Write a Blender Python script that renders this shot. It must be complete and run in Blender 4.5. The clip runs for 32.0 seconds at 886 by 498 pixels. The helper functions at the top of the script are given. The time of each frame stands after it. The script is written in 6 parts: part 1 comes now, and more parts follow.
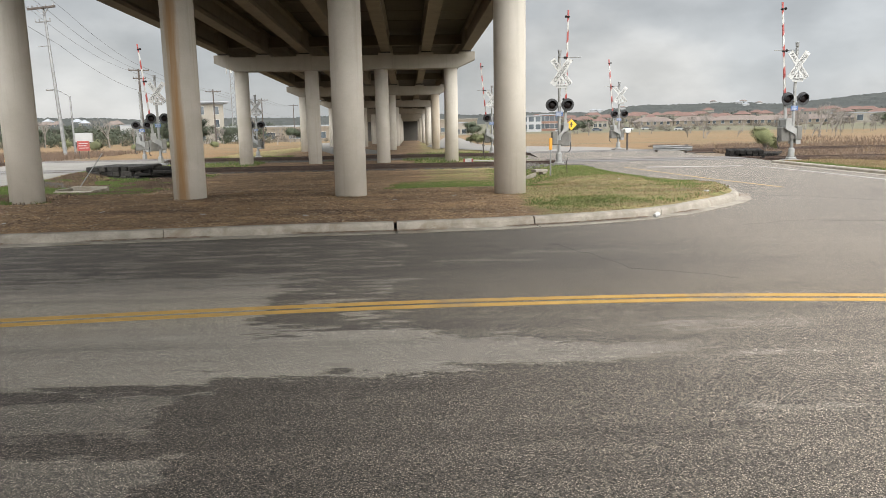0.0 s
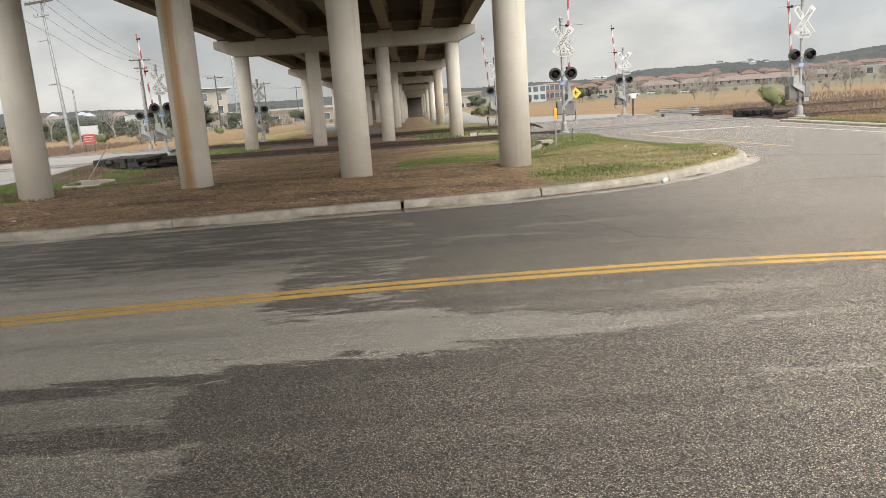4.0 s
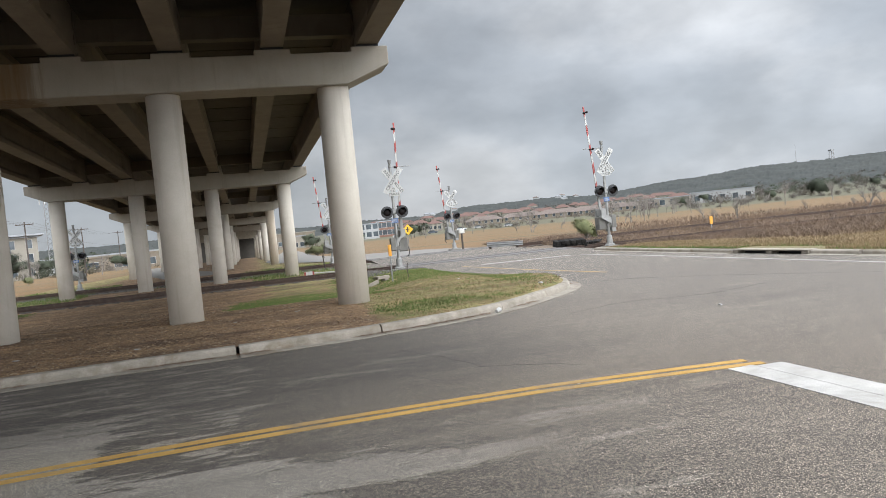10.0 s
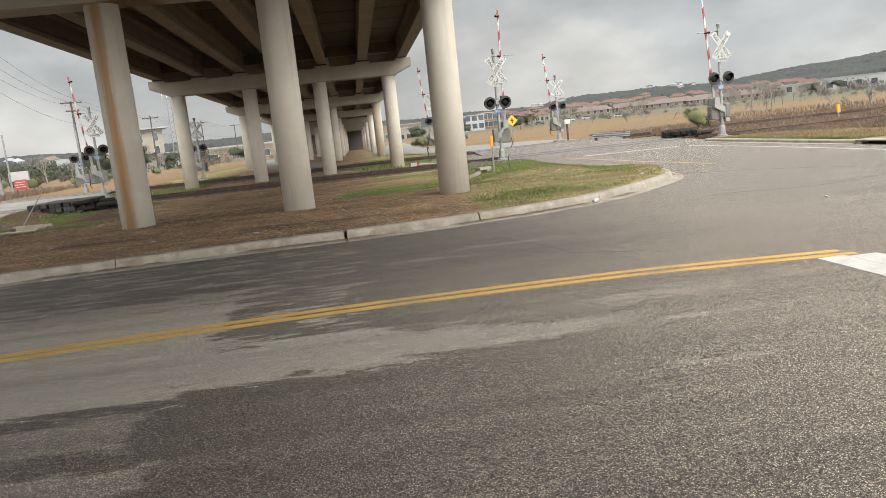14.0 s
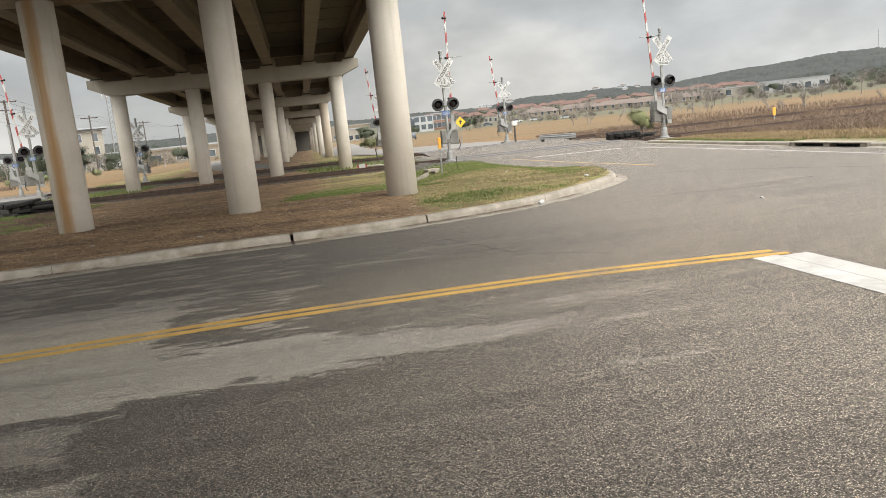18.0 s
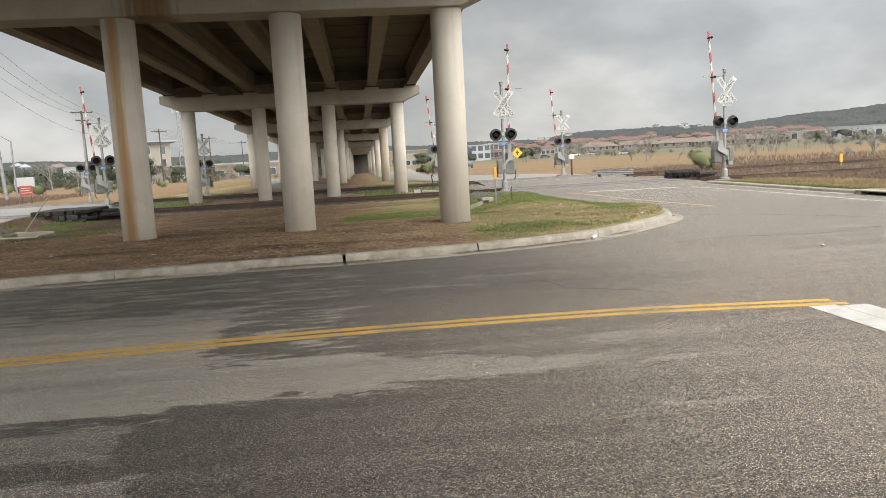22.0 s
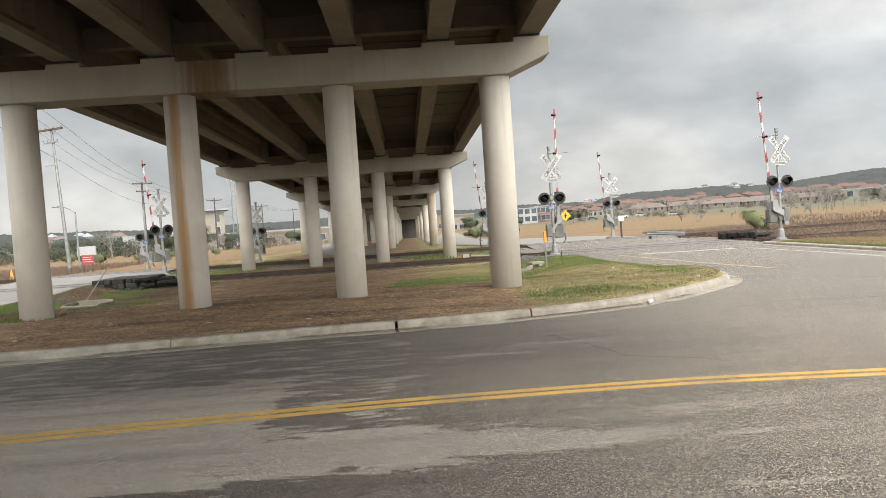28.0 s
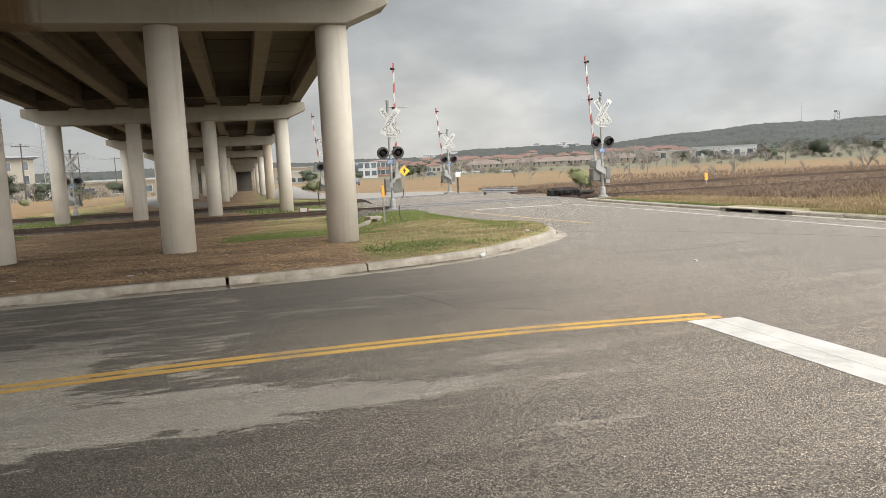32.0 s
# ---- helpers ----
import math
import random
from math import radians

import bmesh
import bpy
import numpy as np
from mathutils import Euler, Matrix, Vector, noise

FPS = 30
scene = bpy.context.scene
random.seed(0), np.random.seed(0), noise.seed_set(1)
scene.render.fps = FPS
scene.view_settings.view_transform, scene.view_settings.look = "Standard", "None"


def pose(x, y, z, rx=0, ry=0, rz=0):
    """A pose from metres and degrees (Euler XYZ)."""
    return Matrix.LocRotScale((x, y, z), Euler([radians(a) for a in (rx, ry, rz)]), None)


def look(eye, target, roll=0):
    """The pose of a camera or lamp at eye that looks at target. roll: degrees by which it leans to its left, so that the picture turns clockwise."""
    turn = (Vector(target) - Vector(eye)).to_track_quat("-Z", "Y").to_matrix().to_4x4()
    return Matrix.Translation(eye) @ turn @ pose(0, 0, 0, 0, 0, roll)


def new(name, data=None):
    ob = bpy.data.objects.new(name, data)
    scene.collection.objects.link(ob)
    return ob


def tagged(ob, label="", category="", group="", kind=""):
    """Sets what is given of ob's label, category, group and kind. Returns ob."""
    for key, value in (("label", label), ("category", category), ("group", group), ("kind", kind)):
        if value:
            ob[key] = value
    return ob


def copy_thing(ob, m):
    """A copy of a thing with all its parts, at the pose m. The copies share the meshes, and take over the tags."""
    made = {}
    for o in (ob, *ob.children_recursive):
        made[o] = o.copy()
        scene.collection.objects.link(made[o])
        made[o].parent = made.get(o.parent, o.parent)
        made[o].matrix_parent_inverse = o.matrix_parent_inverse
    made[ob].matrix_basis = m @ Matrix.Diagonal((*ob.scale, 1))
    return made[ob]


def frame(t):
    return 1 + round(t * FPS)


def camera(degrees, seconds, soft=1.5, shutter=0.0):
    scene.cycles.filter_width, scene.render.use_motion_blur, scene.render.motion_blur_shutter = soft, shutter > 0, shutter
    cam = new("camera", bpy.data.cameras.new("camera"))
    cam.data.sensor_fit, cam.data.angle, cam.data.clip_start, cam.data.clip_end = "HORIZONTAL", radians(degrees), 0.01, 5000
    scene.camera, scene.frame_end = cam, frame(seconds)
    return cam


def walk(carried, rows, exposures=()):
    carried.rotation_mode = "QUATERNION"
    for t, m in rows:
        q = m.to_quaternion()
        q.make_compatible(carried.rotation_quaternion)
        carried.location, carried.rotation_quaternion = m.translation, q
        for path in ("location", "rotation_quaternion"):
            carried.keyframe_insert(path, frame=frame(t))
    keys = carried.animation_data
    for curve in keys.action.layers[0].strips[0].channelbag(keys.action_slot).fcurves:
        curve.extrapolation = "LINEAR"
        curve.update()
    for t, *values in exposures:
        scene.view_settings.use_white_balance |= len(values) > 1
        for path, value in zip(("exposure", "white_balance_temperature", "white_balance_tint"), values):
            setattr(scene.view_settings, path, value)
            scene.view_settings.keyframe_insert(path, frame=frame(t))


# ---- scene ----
cam = camera(62.26, 32.0, soft=0.5)
PATH = [
    (0, pose(-0.081, 0.349, 1.661, 80.49, 1.08, -1.85)),
    (0.5, pose(-0.096, 0.336, 1.662, 82.38, 2.19, -4.47)),
    (1, pose(-0.116, 0.305, 1.663, 79.96, 0.87, -6.30)),
    (1.5, pose(-0.136, 0.317, 1.668, 79.30, 0.80, -7.44)),
    (2, pose(-0.091, 0.373, 1.683, 79.90, 1.68, -7.83)),
    (2.5, pose(-0.054, 0.370, 1.679, 78.81, 3.57, -7.26)),
    (3, pose(-0.042, 0.369, 1.678, 78.52, 4.14, -5.06)),
    (3.5, pose(-0.043, 0.356, 1.679, 78.44, 4.00, -3.11)),
    (5.5, pose(-0.052, 0.342, 1.691, 79.65, 4.00, 0.92)),
    (6, pose(-0.057, 0.335, 1.693, 80.37, 3.92, 0.32)),
    (6.5, pose(-0.055, 0.341, 1.686, 82.23, 4.44, -2.18)),
    (7, pose(-0.049, 0.378, 1.678, 83.48, 4.08, -4.28)),
    (7.5, pose(-0.058, 0.375, 1.677, 85.25, 4.11, -5.53)),
    (8, pose(-0.052, 0.374, 1.682, 89.79, 5.28, -8.38)),
    (8.5, pose(-0.056, 0.370, 1.689, 91.84, 4.69, -13.36)),
    (9, pose(-0.068, 0.402, 1.694, 90.83, 4.47, -17.29)),
    (9.5, pose(-0.065, 0.395, 1.697, 88.78, 4.93, -16.33)),
    (10, pose(-0.064, 0.392, 1.699, 88.10, 5.61, -14.40)),
    (10.5, pose(-0.062, 0.385, 1.704, 87.99, 6.46, -14.21)),
    (11, pose(-0.066, 0.380, 1.711, 88.00, 5.94, -15.25)),
    (11.5, pose(-0.085, 0.356, 1.708, 88.47, 4.88, -16.36)),
    (12, pose(-0.082, 0.279, 1.703, 88.88, 3.81, -19.02)),
    (12.5, pose(-0.034, 0.152, 1.690, 86.18, 3.50, -18.89)),
    (13, pose(-0.000, 0.057, 1.679, 80.66, 5.50, -13.55)),
    (13.5, pose(-0.025, -0.017, 1.676, 80.52, 6.72, -6.59)),
    (14, pose(-0.009, -0.035, 1.671, 80.55, 5.93, -6.14)),
    (14.5, pose(0.016, -0.076, 1.669, 79.67, 4.51, -12.24)),
    (16.5, pose(0.041, -0.047, 1.690, 80.69, 4.36, -12.24)),
    (17, pose(0.036, -0.035, 1.693, 80.51, 5.58, -9.80)),
    (17.5, pose(0.035, -0.047, 1.694, 80.22, 5.98, -9.64)),
    (18, pose(0.029, -0.054, 1.693, 80.21, 5.76, -10.09)),
    (18.5, pose(0.018, -0.064, 1.692, 80.54, 5.08, -10.09)),
    (19, pose(0.025, -0.064, 1.692, 80.72, 4.81, -10.07)),
    (19.5, pose(0.038, -0.077, 1.693, 80.50, 5.09, -10.36)),
    (20, pose(0.044, -0.083, 1.698, 80.40, 5.32, -10.57)),
    (20.5, pose(0.032, -0.102, 1.707, 81.75, 3.82, -9.71)),
    (21, pose(0.033, -0.095, 1.712, 83.44, 2.08, -9.05)),
    (21.5, pose(0.028, -0.096, 1.705, 83.30, 2.18, -7.84)),
    (22, pose(0.029, -0.115, 1.697, 82.72, 2.97, -5.67)),
    (22.5, pose(0.047, -0.104, 1.712, 82.54, 3.71, -4.19)),
    (23, pose(0.058, -0.133, 1.720, 83.92, 4.32, -3.67)),
    (23.5, pose(0.069, -0.129, 1.725, 85.30, 5.47, -4.24)),
    (24, pose(0.051, -0.120, 1.724, 85.63, 5.84, -4.79)),
    (24.5, pose(0.016, -0.116, 1.721, 84.93, 5.12, -3.97)),
    (26.5, pose(-0.033, 0.007, 1.724, 85.97, 3.70, -2.83)),
    (27, pose(-0.045, -0.009, 1.728, 86.07, 2.11, -1.78)),
    (27.5, pose(-0.044, -0.041, 1.734, 86.91, 2.90, -1.57)),
    (28, pose(-0.041, -0.026, 1.738, 87.89, 3.85, -2.02)),
    (28.5, pose(-0.030, -0.021, 1.739, 87.53, 4.31, -3.20)),
    (29, pose(0.001, -0.028, 1.739, 85.46, 4.73, -6.17)),
    (29.5, pose(0.018, -0.026, 1.739, 84.38, 4.90, -8.21)),
    (30, pose(0.011, -0.023, 1.737, 84.03, 5.81, -7.70)),
    (30.5, pose(0.005, -0.020, 1.738, 83.93, 5.93, -7.68)),
    (31, pose(0.013, -0.024, 1.735, 83.88, 5.03, -9.07)),
    (31.5, pose(0.014, -0.024, 1.734, 83.73, 3.62, -11.54)),
    (32, pose(0.026, 0.018, 1.732, 83.62, 2.78, -14.45)),
]
walk(cam, PATH, [(0.0, 0.13, 7350, 10), (5.5, 0.16, 7600, 10), (7.8, 0.16, 7550, 10), (8.7, -0.05, 6150, 10), (9.3, -0.08, 6150, 10), (9.8, -0.05, 6700, 10), (10.5, -0.02, 6900, 10), (11.5, -0.02, 6850, 10), (12.4, -0.03, 6450, 10), (13.0, -0.05, 7550, 10), (14.0, 0.1, 7550, 10), (17.0, 0.1, 7600, 10), (20.0, 0.2, 7550, 10), (21.0, 0.06, 7550, 10), (26.0, 0.2, 7500, 10), (29.0, 0.22, 7500, 10), (32.0, 0.08, 7550, 10)])

# ---- world, sun ----
SUN_EL, SUN_AZ = radians(34), radians(165)
world = bpy.data.worlds.new("overcast_sky")
scene.world = world
world.use_nodes = True
wn, wl = world.node_tree.nodes, world.node_tree.links
wn.clear()
sky = wn.new("ShaderNodeTexSky")
sky.sky_type = "NISHITA"
sky.sun_disc = False
sky.sun_elevation, sky.sun_rotation = SUN_EL, SUN_AZ
coord = wn.new("ShaderNodeTexCoord")
sep = wn.new("ShaderNodeSeparateXYZ")
wl.new(coord.outputs["Generated"], sep.inputs[0])
# cloud layers get flatter towards the horizon
stretch = wn.new("ShaderNodeMapping")
stretch.inputs["Scale"].default_value = (1.0, 1.0, 1.9)
stretch.inputs["Rotation"].default_value = (0.05, 0.08, 0.6)
wl.new(coord.outputs["Generated"], stretch.inputs[0])
cl1 = wn.new("ShaderNodeTexNoise")
cl1.inputs["Scale"].default_value = 3.1
cl1.inputs["Detail"].default_value = 9
cl1.inputs["Roughness"].default_value = 0.5
cl1.inputs["Distortion"].default_value = 0.1
wl.new(stretch.outputs[0], cl1.inputs["Vector"])
ramp = wn.new("ShaderNodeValToRGB")
ramp.color_ramp.elements[0].position, ramp.color_ramp.elements[0].color = 0.30, (0.368, 0.422, 0.498, 1)
ramp.color_ramp.elements[1].position, ramp.color_ramp.elements[1].color = 0.65, (0.65, 0.70, 0.775, 1)
mid = ramp.color_ramp.elements.new(0.5)
mid.color = (0.468, 0.522, 0.60, 1)
wl.new(cl1.outputs["Fac"], ramp.inputs[0])
# overcast: the zenith is about three times as bright as the horizon
rise = wn.new("ShaderNodeMapRange")
rise.inputs["From Min"].default_value, rise.inputs["From Max"].default_value = 0.36, 1.0
rise.inputs["To Min"].default_value, rise.inputs["To Max"].default_value = 1.0, 4.5
wl.new(sep.outputs["Z"], rise.inputs["Value"])
# the cloud is thinner towards the sun
toward = wn.new("ShaderNodeVectorMath")
toward.operation = "DOT_PRODUCT"
toward.inputs[1].default_value = (math.cos(SUN_EL) * math.sin(SUN_AZ), math.cos(SUN_EL) * math.cos(SUN_AZ), math.sin(SUN_EL))
wl.new(coord.outputs["Generated"], toward.inputs[0])
glow = wn.new("ShaderNodeMapRange")
glow.interpolation_type = "SMOOTHSTEP"
glow.inputs["From Min"].default_value, glow.inputs["From Max"].default_value = 0.0, 1.0
glow.inputs["To Min"].default_value, glow.inputs["To Max"].default_value = 0.0, 7.5
wl.new(toward.outputs["Value"], glow.inputs["Value"])
both = wn.new("ShaderNodeMath")
wl.new(rise.outputs[0], both.inputs[0])
wl.new(glow.outputs[0], both.inputs[1])
lift = wn.new("ShaderNodeVectorMath")
lift.operation = "SCALE"
cl2 = wn.new("ShaderNodeTexNoise")
cl2.inputs["Scale"].default_value = 8.0
cl2.inputs["Detail"].default_value = 6
wl.new(stretch.outputs[0], cl2.inputs["Vector"])
puff = wn.new("ShaderNodeMapRange")
puff.inputs["From Min"].default_value, puff.inputs["From Max"].default_value = 0.35, 0.65
puff.inputs["To Min"].default_value, puff.inputs["To Max"].default_value = 0.88, 1.12
wl.new(cl2.outputs["Fac"], puff.inputs["Value"])
tuft = wn.new("ShaderNodeVectorMath")
tuft.operation = "SCALE"
wl.new(ramp.outputs[0], tuft.inputs[0])
wl.new(puff.outputs[0], tuft.inputs["Scale"])
wl.new(tuft.outputs[0], lift.inputs[0])
# the cloud is thickest over the north, thinner to both sides
side_x = wn.new("ShaderNodeMapRange")
side_x.inputs["From Min"].default_value, side_x.inputs["From Max"].default_value = -1.0, 1.0
wl.new(sep.outputs["X"], side_x.inputs["Value"])
side = wn.new("ShaderNodeValToRGB")
side.color_ramp.interpolation = "EASE"
side.color_ramp.elements[0].position, side.color_ramp.elements[0].color = 0.28, (0.73, 0.73, 0.73, 1)
side.color_ramp.elements[1].position, side.color_ramp.elements[1].color = 0.78, (0.93, 0.93, 0.93, 1)
side_mid = side.color_ramp.elements.new(0.58)
side_mid.color = (0.65, 0.65, 0.65, 1)
wl.new(side_x.outputs[0], side.inputs[0])
side_gain = wn.new("ShaderNodeMath")
side_gain.operation = "MULTIPLY"
side_gain.inputs[1].default_value = 1.29
wl.new(side.outputs[0], side_gain.inputs[0])
gain = wn.new("ShaderNodeMath")
gain.operation = "MULTIPLY"
wl.new(both.outputs[0], gain.inputs[0])
wl.new(side_gain.outputs[0], gain.inputs[1])
wl.new(gain.outputs[0], lift.inputs["Scale"])
dim = wn.new("ShaderNodeVectorMath")
dim.operation = "SCALE"
dim.inputs["Scale"].default_value = 0.1
wl.new(sky.outputs[0], dim.inputs[0])
blend = wn.new("ShaderNodeMix")
blend.data_type = "RGBA"
blend.inputs["Factor"].default_value = 0.94
wl.new(dim.outputs[0], blend.inputs["A"])
wl.new(lift.outputs[0], blend.inputs["B"])
bgn = wn.new("ShaderNodeBackground")
bgn.inputs["Strength"].default_value = 1.0
wl.new(blend.outputs["Result"], bgn.inputs["Color"])
wout = wn.new("ShaderNodeOutputWorld")
wl.new(bgn.outputs[0], wout.inputs[0])

sun_data = bpy.data.lights.new("sun", "SUN")
sun_data.energy, sun_data.angle, sun_data.color = 1.2, radians(50), (1.0, 0.97, 0.92)
sun = new("sun", sun_data)
sun.matrix_world = look((0, 0, 60), (60 * math.cos(SUN_EL) * -math.sin(SUN_AZ), 60 * math.cos(SUN_EL) * -math.cos(SUN_AZ), 60 - 60 * math.sin(SUN_EL)))


# ---- materials ----
def material(name, rough=0.8, metal=0.0, bump=0.0):
    m = bpy.data.materials.new(name)
    m.use_nodes = True
    p = m.node_tree.nodes["Principled BSDF"]
    p.inputs["Roughness"].default_value = rough
    p.inputs["Metallic"].default_value = metal
    return m, m.node_tree.nodes, m.node_tree.links, p


def col(c):
    return (c[0], c[1], c[2], 1.0)


def noise_node(n, l, vec, scale, detail=4.0, rough=0.55, distort=0.0):
    t = n.new("ShaderNodeTexNoise")
    t.inputs["Scale"].default_value = scale
    t.inputs["Detail"].default_value = detail
    t.inputs["Roughness"].default_value = rough
    t.inputs["Distortion"].default_value = distort
    l.new(vec, t.inputs["Vector"])
    return t.outputs["Fac"]


def ramp_node(n, l, fac, stops):
    r = n.new("ShaderNodeValToRGB")
    el = r.color_ramp.elements
    el[0].position, el[0].color = stops[0][0], col(stops[0][1])
    el[1].position, el[1].color = stops[-1][0], col(stops[-1][1])
    for p, c in stops[1:-1]:
        el.new(p).color = col(c)
    l.new(fac, r.inputs[0])
    return r.outputs[0]


def mix_node(n, l, fac, a, b, mode="MIX"):
    x = n.new("ShaderNodeMix")
    x.data_type = "RGBA"
    x.blend_type = mode
    for v, s in ((fac, "Factor"), (a, "A"), (b, "B")):
        if isinstance(v, (int, float)):
            x.inputs[s].default_value = v
        elif isinstance(v, tuple):
            x.inputs[s].default_value = col(v)
        else:
            l.new(v, x.inputs[s])
    return x.outputs["Result"]


def math_node(n, l, op, a, b=0.0, c=0.0):
    x = n.new("ShaderNodeMath")
    x.operation = op
    x.use_clamp = False
    for i, v in enumerate((a, b, c)):
        if isinstance(v, (int, float)):
            x.inputs[i].default_value = v
        else:
            l.new(v, x.inputs[i])
    return x.outputs[0]


def step_node(n, l, v, lo, hi):
    x = n.new("ShaderNodeMapRange")
    x.interpolation_type = "SMOOTHSTEP"
    x.inputs["From Min"].default_value, x.inputs["From Max"].default_value = lo, hi
    l.new(v, x.inputs["Value"])
    return x.outputs[0]


def bump_node(n, l, p, height, strength, distance=0.01):
    b = n.new("ShaderNodeBump")
    b.inputs["Strength"].default_value = strength
    b.inputs["Distance"].default_value = distance
    l.new(height, b.inputs["Height"])
    l.new(b.outputs[0], p.inputs["Normal"])


def surface(name, a, b, scale=6.0, fine=60.0, rough=0.8, metal=0.0, bump=0.3, fine_amount=0.25, stain=None, spread=(0.32, 0.68), vary=0.0):
    """Two colours mixed at a large scale, grain at a fine one, optional stains, optional change from piece to piece."""
    m, n, l, p = material(name, rough, metal)
    tc = n.new("ShaderNodeTexCoord")
    geo = n.new("ShaderNodeNewGeometry")
    vec = geo.outputs["Position"]
    c = ramp_node(n, l, noise_node(n, l, vec, scale, 6, 0.6, 0.4), [(spread[0], a), (spread[1], b)])
    g = noise_node(n, l, vec, fine, 3, 0.7)
    gc = ramp_node(n, l, g, [(0.25, (1 - fine_amount,) * 3), (0.75, (1 + fine_amount,) * 3)])
    c = mix_node(n, l, 1.0, c, gc, "MULTIPLY")
    if stain:
        s = step_node(n, l, noise_node(n, l, vec, scale * 0.37, 5, 0.65, 0.8), 0.5, 0.72)
        c = mix_node(n, l, s, c, stain)
    if vary:
        oi = n.new("ShaderNodeObjectInfo")
        v = ramp_node(n, l, oi.outputs["Random"], [(0.0, (1 - vary,) * 3), (1.0, (1 + vary,) * 3)])
        c = mix_node(n, l, 1.0, c, v, "MULTIPLY")
    l.new(c, p.inputs["Base Color"])
    if bump:
        bump_node(n, l, p, g, bump)
    return m


def asphalt_material():
    m, n, l, p = material("worn_asphalt", 0.85)
    geo = n.new("ShaderNodeNewGeometry")
    vec = geo.outputs["Position"]
    s = n.new("ShaderNodeSeparateXYZ")
    l.new(vec, s.inputs[0])
    big = noise_node(n, l, vec, 0.22, 4, 0.5)
    # dry, paler patches along the lanes; a rough field decides where the film of water has gone
    rag = n.new("ShaderNodeMapping")
    rag.inputs["Scale"].default_value = (0.8, 3.4, 1.0)
    l.new(vec, rag.inputs[0])
    fray = math_node(n, l, "SUBTRACT", noise_node(n, l, rag.outputs[0], 1.5, 12, 0.72, 0.25), 0.5)
    X, Y = s.outputs["X"], s.outputs["Y"]
    yy = math_node(n, l, "ADD", Y, fray)
    x_ = math_node(n, l, "ADD", X, fray)

    def lowest(*v):
        out = v[0]
        for w in v[1:]:
            out = math_node(n, l, "MINIMUM", out, w)
        return out

    to_left = math_node(n, l, "SUBTRACT", -1.55, X)
    block = lowest(to_left, math_node(n, l, "SUBTRACT", Y, 5.0), math_node(n, l, "MULTIPLY", math_node(n, l, "SUBTRACT", 8.9, Y), 0.22))
    streaks = lowest(math_node(n, l, "MULTIPLY", math_node(n, l, "SUBTRACT", -0.6, X), 0.3), math_node(n, l, "SUBTRACT", Y, 6.0), math_node(n, l, "MULTIPLY", math_node(n, l, "SUBTRACT", 11.2, Y), 0.3), -0.04)
    mid_y = math_node(n, l, "SUBTRACT", 5.66, math_node(n, l, "MULTIPLY", X, 0.08))
    half = lowest(0.54, math_node(n, l, "SUBTRACT", 0.48, math_node(n, l, "MULTIPLY", X, 0.19)))
    band = lowest(math_node(n, l, "SUBTRACT", half, math_node(n, l, "ABSOLUTE", math_node(n, l, "SUBTRACT", Y, mid_y))), math_node(n, l, "ADD", X, 1.9))
    strip_ = lowest(math_node(n, l, "SUBTRACT", Y, 6.0), math_node(n, l, "SUBTRACT", 7.3, Y), math_node(n, l, "SUBTRACT", 1.6, X), -0.16)
    flecks = lowest(math_node(n, l, "SUBTRACT", Y, 7.5), math_node(n, l, "SUBTRACT", 11.0, Y), -0.32)
    spots = []
    for sx, sy, wide, deep in ((2.5, 6.25, 0.5, 0.1), (1.97, 4.4, 0.28, 0.06), (-1.45, 8.77, 0.3, 0.08), (2.0, 9.9, 0.7, 0.08), (0.7, 9.3, 0.6, 0.07)):
        along_x = math_node(n, l, "MULTIPLY", math_node(n, l, "SUBTRACT", wide, math_node(n, l, "ABSOLUTE", math_node(n, l, "SUBTRACT", X, sx))), 0.4)
        spots.append(lowest(along_x, math_node(n, l, "SUBTRACT", deep, math_node(n, l, "ABSOLUTE", math_node(n, l, "SUBTRACT", Y, sy)))))
    field = block
    for w in (streaks, band, strip_, flecks, *spots):
        field = math_node(n, l, "MAXIMUM", field, w)
    field = math_node(n, l, "ADD", field, math_node(n, l, "MULTIPLY", fray, 1.55))
    near = lowest(math_node(n, l, "SUBTRACT", to_left, 0.1), math_node(n, l, "SUBTRACT", 0.28, math_node(n, l, "ABSOLUTE", math_node(n, l, "SUBTRACT", Y, 4.52))))
    near = math_node(n, l, "MAXIMUM", near, lowest(math_node(n, l, "ADD", to_left, 0.15), math_node(n, l, "SUBTRACT", 4.0, Y), math_node(n, l, "SUBTRACT", Y, 3.0)))
    near = math_node(n, l, "MULTIPLY", step_node(n, l, math_node(n, l, "ADD", near, math_node(n, l, "MULTIPLY", fray, 0.9)), -0.03, 0.05), 0.55)
    dry = math_node(n, l, "MAXIMUM", step_node(n, l, field, -0.03, 0.05), near)
    dry = math_node(n, l, "MULTIPLY", dry, math_node(n, l, "SUBTRACT", 1.0, math_node(n, l, "MULTIPLY", step_node(n, l, X, -1.0, 3.4), 0.6)))
    dry = math_node(n, l, "MULTIPLY", dry, math_node(n, l, "SUBTRACT", 1.0, math_node(n, l, "MULTIPLY", step_node(n, l, Y, 7.2, 8.8), 0.5)))
    # damp strip along the kerb
    damp = math_node(n, l, "MULTIPLY", step_node(n, l, yy, 7.6, 9.2), math_node(n, l, "SUBTRACT", 1.0, step_node(n, l, s.outputs["X"], 1.5, 5.5)))
